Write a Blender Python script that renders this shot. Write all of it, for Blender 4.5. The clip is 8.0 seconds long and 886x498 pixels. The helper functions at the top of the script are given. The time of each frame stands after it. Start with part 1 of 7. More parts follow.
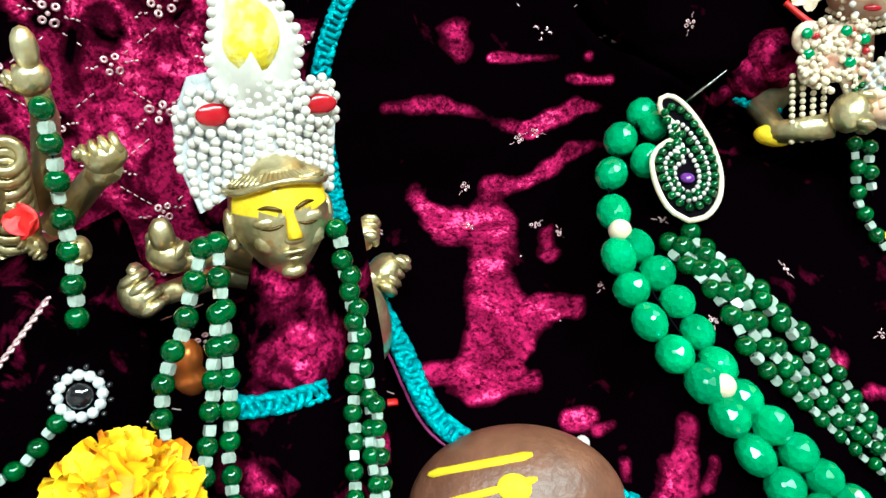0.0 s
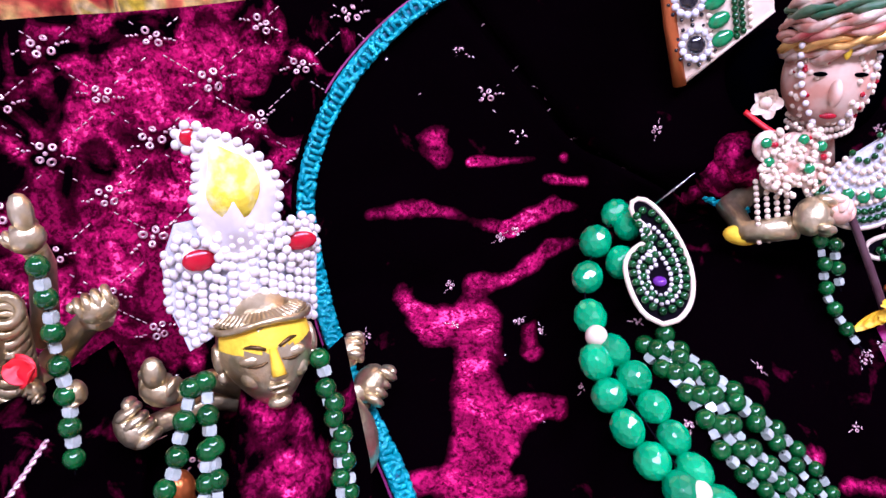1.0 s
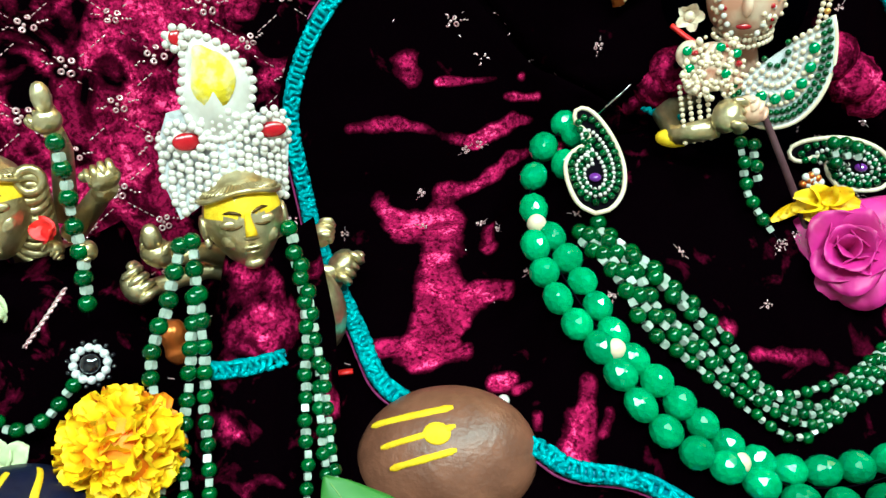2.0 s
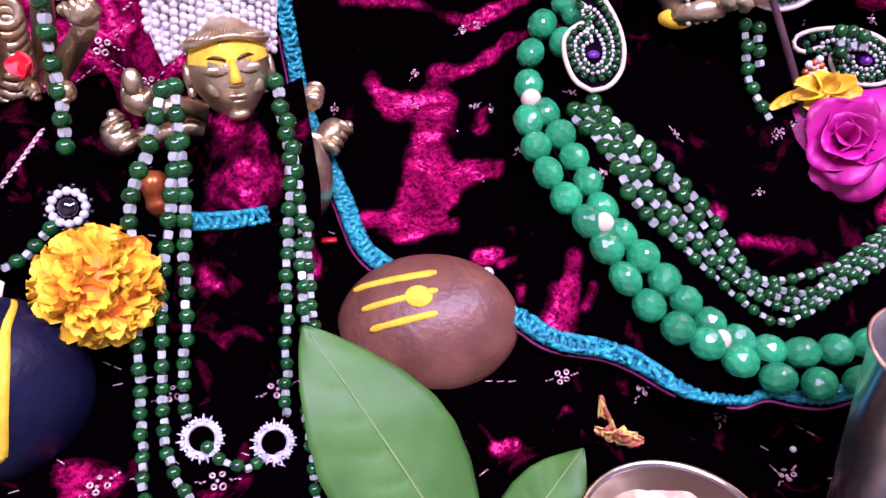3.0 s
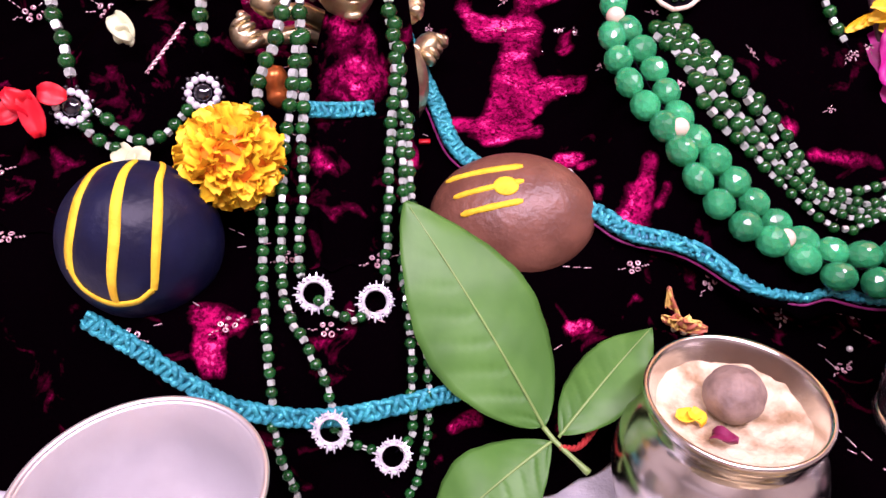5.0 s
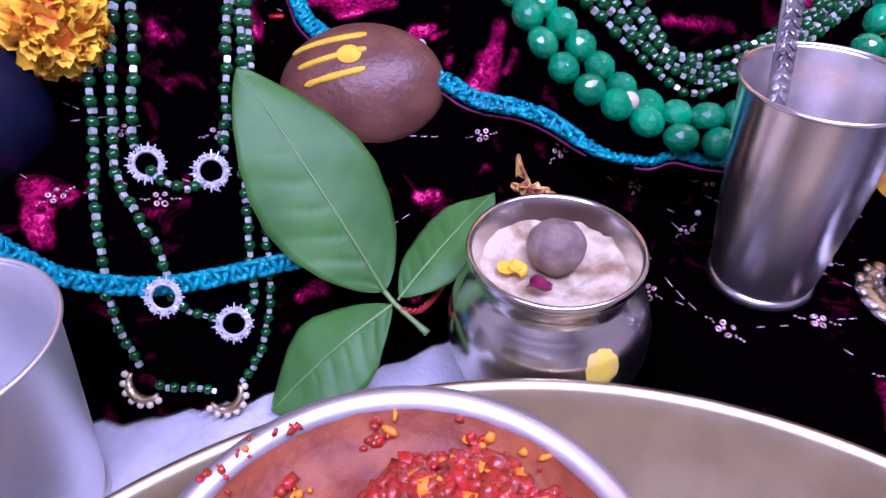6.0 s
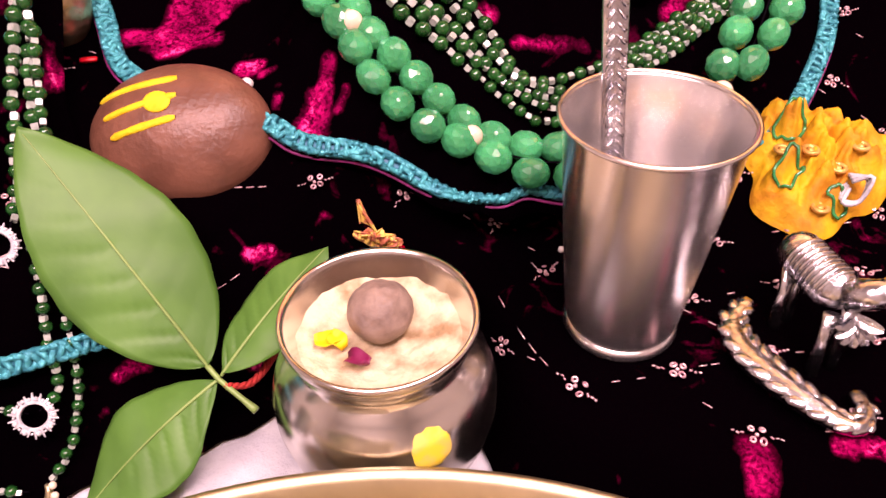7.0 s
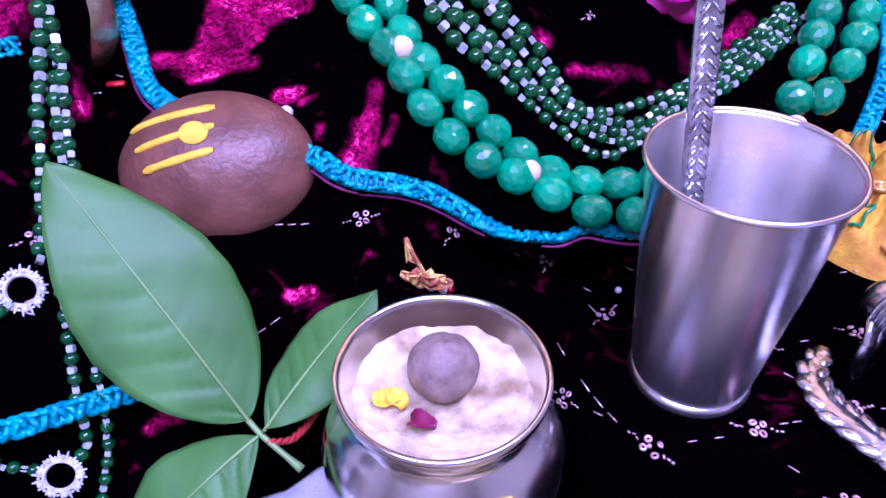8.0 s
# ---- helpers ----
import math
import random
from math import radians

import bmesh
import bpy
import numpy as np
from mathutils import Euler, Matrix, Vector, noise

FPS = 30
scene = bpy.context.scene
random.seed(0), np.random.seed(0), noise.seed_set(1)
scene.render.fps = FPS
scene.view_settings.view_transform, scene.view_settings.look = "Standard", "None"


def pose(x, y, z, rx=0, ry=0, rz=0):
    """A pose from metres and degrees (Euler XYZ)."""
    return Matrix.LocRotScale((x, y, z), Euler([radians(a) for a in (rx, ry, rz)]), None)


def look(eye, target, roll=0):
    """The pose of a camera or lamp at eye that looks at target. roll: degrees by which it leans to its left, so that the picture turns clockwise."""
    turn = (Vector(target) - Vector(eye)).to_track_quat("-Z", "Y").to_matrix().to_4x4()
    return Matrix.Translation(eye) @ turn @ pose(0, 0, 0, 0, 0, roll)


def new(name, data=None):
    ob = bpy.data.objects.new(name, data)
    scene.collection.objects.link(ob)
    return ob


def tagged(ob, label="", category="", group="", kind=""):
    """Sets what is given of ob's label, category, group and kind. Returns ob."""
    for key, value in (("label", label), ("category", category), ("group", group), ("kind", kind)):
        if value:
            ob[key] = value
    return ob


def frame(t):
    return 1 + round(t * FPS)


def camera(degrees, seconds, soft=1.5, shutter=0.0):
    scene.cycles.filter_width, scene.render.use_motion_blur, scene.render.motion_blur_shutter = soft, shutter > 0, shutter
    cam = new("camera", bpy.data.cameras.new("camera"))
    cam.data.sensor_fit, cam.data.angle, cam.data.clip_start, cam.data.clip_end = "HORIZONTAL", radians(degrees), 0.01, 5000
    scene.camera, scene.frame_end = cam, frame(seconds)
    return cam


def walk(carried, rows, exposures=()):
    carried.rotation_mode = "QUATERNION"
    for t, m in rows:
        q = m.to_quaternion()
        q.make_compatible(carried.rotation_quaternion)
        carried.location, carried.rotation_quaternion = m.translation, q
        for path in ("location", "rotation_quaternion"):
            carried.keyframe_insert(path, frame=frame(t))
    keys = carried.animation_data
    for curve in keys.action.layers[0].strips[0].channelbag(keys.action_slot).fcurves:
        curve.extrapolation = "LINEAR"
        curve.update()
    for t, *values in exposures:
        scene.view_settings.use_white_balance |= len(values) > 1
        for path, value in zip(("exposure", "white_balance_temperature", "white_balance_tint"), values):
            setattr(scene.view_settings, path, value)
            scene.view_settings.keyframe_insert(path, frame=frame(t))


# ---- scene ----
cam = camera(62.2, 8.0)
PATH = [
    (0, (0.137, 0.114, 0.286), (-0.072, 1.834, -0.714), 1.6),
    (0.5, (0.134, 0.124, 0.31), (-0.086, 1.86, -0.657), 0.6),
    (1, (0.148, 0.121, 0.324), (-0.089, 1.879, -0.599), -0.8),
    (1.5, (0.179, 0.097, 0.336), (-0.104, 1.864, -0.557), -2.5),
    (2, (0.196, 0.062, 0.309), (-0.138, 1.78, -0.658), -2.3),
    (2.2, (0.201, 0.055, 0.304), (-0.141, 1.756, -0.691), -2.4),
    (3.3, (0.2, 0.049, 0.26), (-0.095, 1.687, -0.849), 1.4),
    (3.5, (0.192, 0.051, 0.254), (-0.105, 1.693, -0.848), 1.5),
    (4, (0.172, 0.023, 0.256), (-0.194, 1.644, -0.856), 0.9),
    (4.2, (0.17, 0.014, 0.259), (-0.23, 1.622, -0.861), 0.6),
    (5.3, (0.22, -0.009, 0.254), (-0.221, 1.559, -0.907), 0.1),
    (5.5, (0.237, -0.006, 0.241), (-0.151, 1.545, -0.96), 1.0),
    (6, (0.264, -0.009, 0.232), (-0.09, 1.487, -1.048), 0.1),
    (6.5, (0.281, 0.009, 0.245), (-0.044, 1.523, -1.021), -0.8),
    (7, (0.313, 0.043, 0.23), (0.049, 1.555, -1.053), -1.4),
    (7.5, (0.302, 0.054, 0.226), (0.068, 1.571, -1.056), -0.7),
    (8, (0.282, 0.065, 0.229), (0.043, 1.589, -1.045), -0.4),
]
WALK = [(t, look(eye, target, roll)) for t, eye, target, roll in PATH]
# coloured fairy lights tint the picture in turn: red, green, blue
PALE, RED, GREEN_TINT, BLUE, VIOLET, WARM_RED = (-0.12, 5350, -20), (-0.12, 7800, 44), (-0.28, 5350, -27), (-0.52, 4500, 74), (-0.25, 5050, 44), (-0.24, 7600, 62)
EXPOSURES = [(t, *tone) for t, tone in ((0.0, PALE), (0.3, PALE), (0.5, (-0.3, 5350, -27)), (0.7, VIOLET), (1.0, VIOLET), (1.2, RED), (1.7, RED), (1.85, GREEN_TINT), (2.25, GREEN_TINT), (2.4, BLUE), (2.95, BLUE), (3.15, RED),
             (3.5, RED), (3.7, GREEN_TINT), (4.1, GREEN_TINT), (4.25, BLUE), (4.9, BLUE), (5.1, RED), (5.3, RED), (5.45, GREEN_TINT), (5.85, GREEN_TINT), (6.0, (-0.92, 4750, 62)), (6.25, BLUE), (6.55, BLUE), (6.7, WARM_RED), (7.12, WARM_RED),
             (7.27, (-0.42, 5350, -27)), (7.7, (-0.42, 5350, -27)), (7.85, BLUE), (8.0, BLUE))]
walk(cam, WALK, EXPOSURES)

# ---- light ----
world = bpy.data.worlds.new("room_air")
scene.world = world
world.use_nodes = True
world.node_tree.nodes["Background"].inputs[0].default_value = (0.9, 0.92, 1.0, 1)
world.node_tree.nodes["Background"].inputs[1].default_value = 0.6


def area_lamp(name, eye, target, sx, sy, watts, colour):
    data = bpy.data.lights.new(name, "AREA")
    data.shape, data.size, data.size_y, data.energy, data.color = "RECTANGLE", sx, sy, watts, colour
    ob = new(name, data)
    ob.matrix_world = look(eye, target)
    return ob


area_lamp("tube_light_glow", (0.75, 0.0, 1.35), (0.2, 0.3, 0.05), 1.0, 0.14, 30, (1.0, 0.97, 0.93))
# unseen overhead fill, added to brighten the walls and the steel's reflections
area_lamp("overhead_fill_glow", (0.1, -0.7, 1.66), (0.1, -0.7, 0.0), 1.2, 0.4, 60, (1.0, 0.96, 0.92))


# ---- materials ----
def material(name, colour, rough=0.5, metal=0.0, other=None, scale=40.0, mix=0.5, bump=0.0, bump_scale=200.0, sheen=0.0,
             sheen_tint=(1, 1, 1), coat=0.0, through_light=0.0, detail=4.0, sharp=0.12, random_shade=0.0, subsurface=0.0, spec=0.5, streaks=0.0):
    m = bpy.data.materials.new(name)
    m.use_nodes = True
    nodes, links = m.node_tree.nodes, m.node_tree.links
    b = nodes["Principled BSDF"]
    b.inputs["Roughness"].default_value, b.inputs["Metallic"].default_value = rough, metal
    b.inputs["Coat Weight"].default_value = coat
    b.inputs["Specular IOR Level"].default_value = spec
    b.inputs["Sheen Weight"].default_value = sheen
    b.inputs["Sheen Tint"].default_value = (*sheen_tint, 1)
    b.inputs["Sheen Roughness"].default_value = 0.35
    b.inputs["Transmission Weight"].default_value = through_light
    if subsurface:
        b.inputs["Subsurface Weight"].default_value = subsurface
        b.inputs["Subsurface Radius"].default_value = (0.004, 0.004, 0.003)
    place = nodes.new("ShaderNodeTexCoord")
    one = nodes.new("ShaderNodeTexNoise")
    one.inputs["Scale"].default_value, one.inputs["Detail"].default_value = scale, detail
    links.new(place.outputs["Object"], one.inputs["Vector"])
    ramp = nodes.new("ShaderNodeValToRGB")
    ramp.color_ramp.elements[0].position, ramp.color_ramp.elements[1].position = mix - sharp, mix + sharp
    ramp.color_ramp.elements[0].color = (*colour, 1)
    ramp.color_ramp.elements[1].color = (*(other or [c * 0.8 for c in colour]), 1)
    links.new(one.outputs["Fac"], ramp.inputs["Fac"])
    last = ramp.outputs["Color"]
    if random_shade:
        info, hsv, span = nodes.new("ShaderNodeObjectInfo"), nodes.new("ShaderNodeHueSaturation"), nodes.new("ShaderNodeMapRange")
        span.inputs["To Min"].default_value, span.inputs["To Max"].default_value = 1 - random_shade, 1 + random_shade
        links.new(info.outputs["Random"], span.inputs["Value"])
        links.new(span.outputs["Result"], hsv.inputs["Value"])
        links.new(last, hsv.inputs["Color"])
        last = hsv.outputs["Color"]
    links.new(last, b.inputs["Base Color"])
    if streaks:
        spread, drawn = nodes.new("ShaderNodeMapping"), nodes.new("ShaderNodeTexNoise")
        spread.inputs["Scale"].default_value = (1, 1, 0.03)
        drawn.inputs["Scale"].default_value, drawn.inputs["Detail"].default_value = streaks, 1
        links.new(place.outputs["Object"], spread.inputs["Vector"])
        links.new(spread.outputs["Vector"], drawn.inputs["Vector"])
        bp = nodes.new("ShaderNodeBump")
        bp.inputs["Strength"].default_value, bp.inputs["Distance"].default_value = 0.42, 0.004
        links.new(drawn.outputs["Fac"], bp.inputs["Height"])
        around = nodes.new("ShaderNodeTangent")
        around.direction_type, around.axis = "RADIAL", "Z"
        b.inputs["Anisotropic"].default_value, b.inputs["Anisotropic Rotation"].default_value = 0.6, 0.25
        links.new(around.outputs["Tangent"], b.inputs["Tangent"])
        links.new(bp.outputs["Normal"], b.inputs["Normal"])
    elif bump:
        two, bp = nodes.new("ShaderNodeTexNoise"), nodes.new("ShaderNodeBump")
        two.inputs["Scale"].default_value, two.inputs["Detail"].default_value = bump_scale, 5
        links.new(place.outputs["Object"], two.inputs["Vector"])
        bp.inputs["Strength"].default_value, bp.inputs["Distance"].default_value = bump, 0.002
        links.new(two.outputs["Fac"], bp.inputs["Height"])
        links.new(bp.outputs["Normal"], b.inputs["Normal"])
    return m


def velvet(name, dark, lit, lit_patches, scale=14.0, level=0.56, ragged=1.9):
    """Crushed velvet: deep pile, with the sheen of nap and lit folds painted in as bright patches (start, end, radius,
    gain).
    """
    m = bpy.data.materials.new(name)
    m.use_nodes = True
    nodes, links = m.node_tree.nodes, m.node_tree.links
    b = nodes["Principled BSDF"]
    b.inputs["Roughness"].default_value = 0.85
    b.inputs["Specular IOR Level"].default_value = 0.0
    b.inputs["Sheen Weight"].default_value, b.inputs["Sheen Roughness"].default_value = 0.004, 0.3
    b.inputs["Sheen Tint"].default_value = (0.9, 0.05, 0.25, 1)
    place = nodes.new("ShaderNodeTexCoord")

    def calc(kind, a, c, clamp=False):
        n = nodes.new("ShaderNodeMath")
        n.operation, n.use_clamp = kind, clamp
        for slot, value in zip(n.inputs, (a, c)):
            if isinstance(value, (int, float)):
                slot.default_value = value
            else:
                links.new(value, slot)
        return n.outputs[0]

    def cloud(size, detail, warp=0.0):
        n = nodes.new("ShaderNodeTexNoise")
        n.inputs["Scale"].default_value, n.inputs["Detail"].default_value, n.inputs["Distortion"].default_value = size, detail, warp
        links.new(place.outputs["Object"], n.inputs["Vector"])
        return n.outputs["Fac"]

    sheen_noise = cloud(scale, 6, 0.6)
    total = calc("SUBTRACT", sheen_noise, level)
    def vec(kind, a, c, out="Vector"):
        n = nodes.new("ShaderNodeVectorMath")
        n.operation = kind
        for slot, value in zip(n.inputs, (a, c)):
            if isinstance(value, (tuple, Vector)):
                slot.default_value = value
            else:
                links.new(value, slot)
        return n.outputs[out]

    for a, c, r, gain in lit_patches:
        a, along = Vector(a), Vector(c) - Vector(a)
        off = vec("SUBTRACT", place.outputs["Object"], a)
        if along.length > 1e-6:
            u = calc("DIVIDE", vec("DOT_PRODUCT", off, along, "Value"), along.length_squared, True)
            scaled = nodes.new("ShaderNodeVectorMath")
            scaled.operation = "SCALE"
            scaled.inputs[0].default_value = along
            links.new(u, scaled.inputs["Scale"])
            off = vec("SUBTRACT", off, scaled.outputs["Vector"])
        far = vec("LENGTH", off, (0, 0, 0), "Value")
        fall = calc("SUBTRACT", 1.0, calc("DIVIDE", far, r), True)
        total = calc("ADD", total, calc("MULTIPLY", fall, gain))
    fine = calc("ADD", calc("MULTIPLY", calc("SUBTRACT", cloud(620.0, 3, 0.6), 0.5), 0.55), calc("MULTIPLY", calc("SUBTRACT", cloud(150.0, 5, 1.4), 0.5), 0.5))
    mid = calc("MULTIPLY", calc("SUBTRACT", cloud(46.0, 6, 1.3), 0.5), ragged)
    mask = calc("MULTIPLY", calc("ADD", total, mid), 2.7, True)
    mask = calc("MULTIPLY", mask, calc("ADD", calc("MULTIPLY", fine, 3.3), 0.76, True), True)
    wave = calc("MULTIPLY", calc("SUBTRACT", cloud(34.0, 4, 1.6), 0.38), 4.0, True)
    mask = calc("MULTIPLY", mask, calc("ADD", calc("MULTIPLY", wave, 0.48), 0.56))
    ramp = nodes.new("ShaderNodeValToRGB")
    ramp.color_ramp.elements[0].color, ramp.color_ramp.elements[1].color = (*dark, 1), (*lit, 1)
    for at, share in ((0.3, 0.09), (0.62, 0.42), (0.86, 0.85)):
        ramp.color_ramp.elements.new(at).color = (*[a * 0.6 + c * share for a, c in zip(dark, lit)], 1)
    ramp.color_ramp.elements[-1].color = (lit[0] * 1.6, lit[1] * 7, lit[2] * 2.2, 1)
    links.new(mask, ramp.inputs["Fac"])
    links.new(ramp.outputs["Color"], b.inputs["Base Color"])
    bp = nodes.new("ShaderNodeBump")
    bp.inputs["Strength"].default_value, bp.inputs["Distance"].default_value = 0.5, 0.001
    links.new(cloud(600.0, 3), bp.inputs["Height"])
    links.new(bp.outputs["Normal"], b.inputs["Normal"])
    return m


# LIT colours the painted sheen, laid by hand where folds catch light
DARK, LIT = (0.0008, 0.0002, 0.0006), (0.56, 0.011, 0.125)
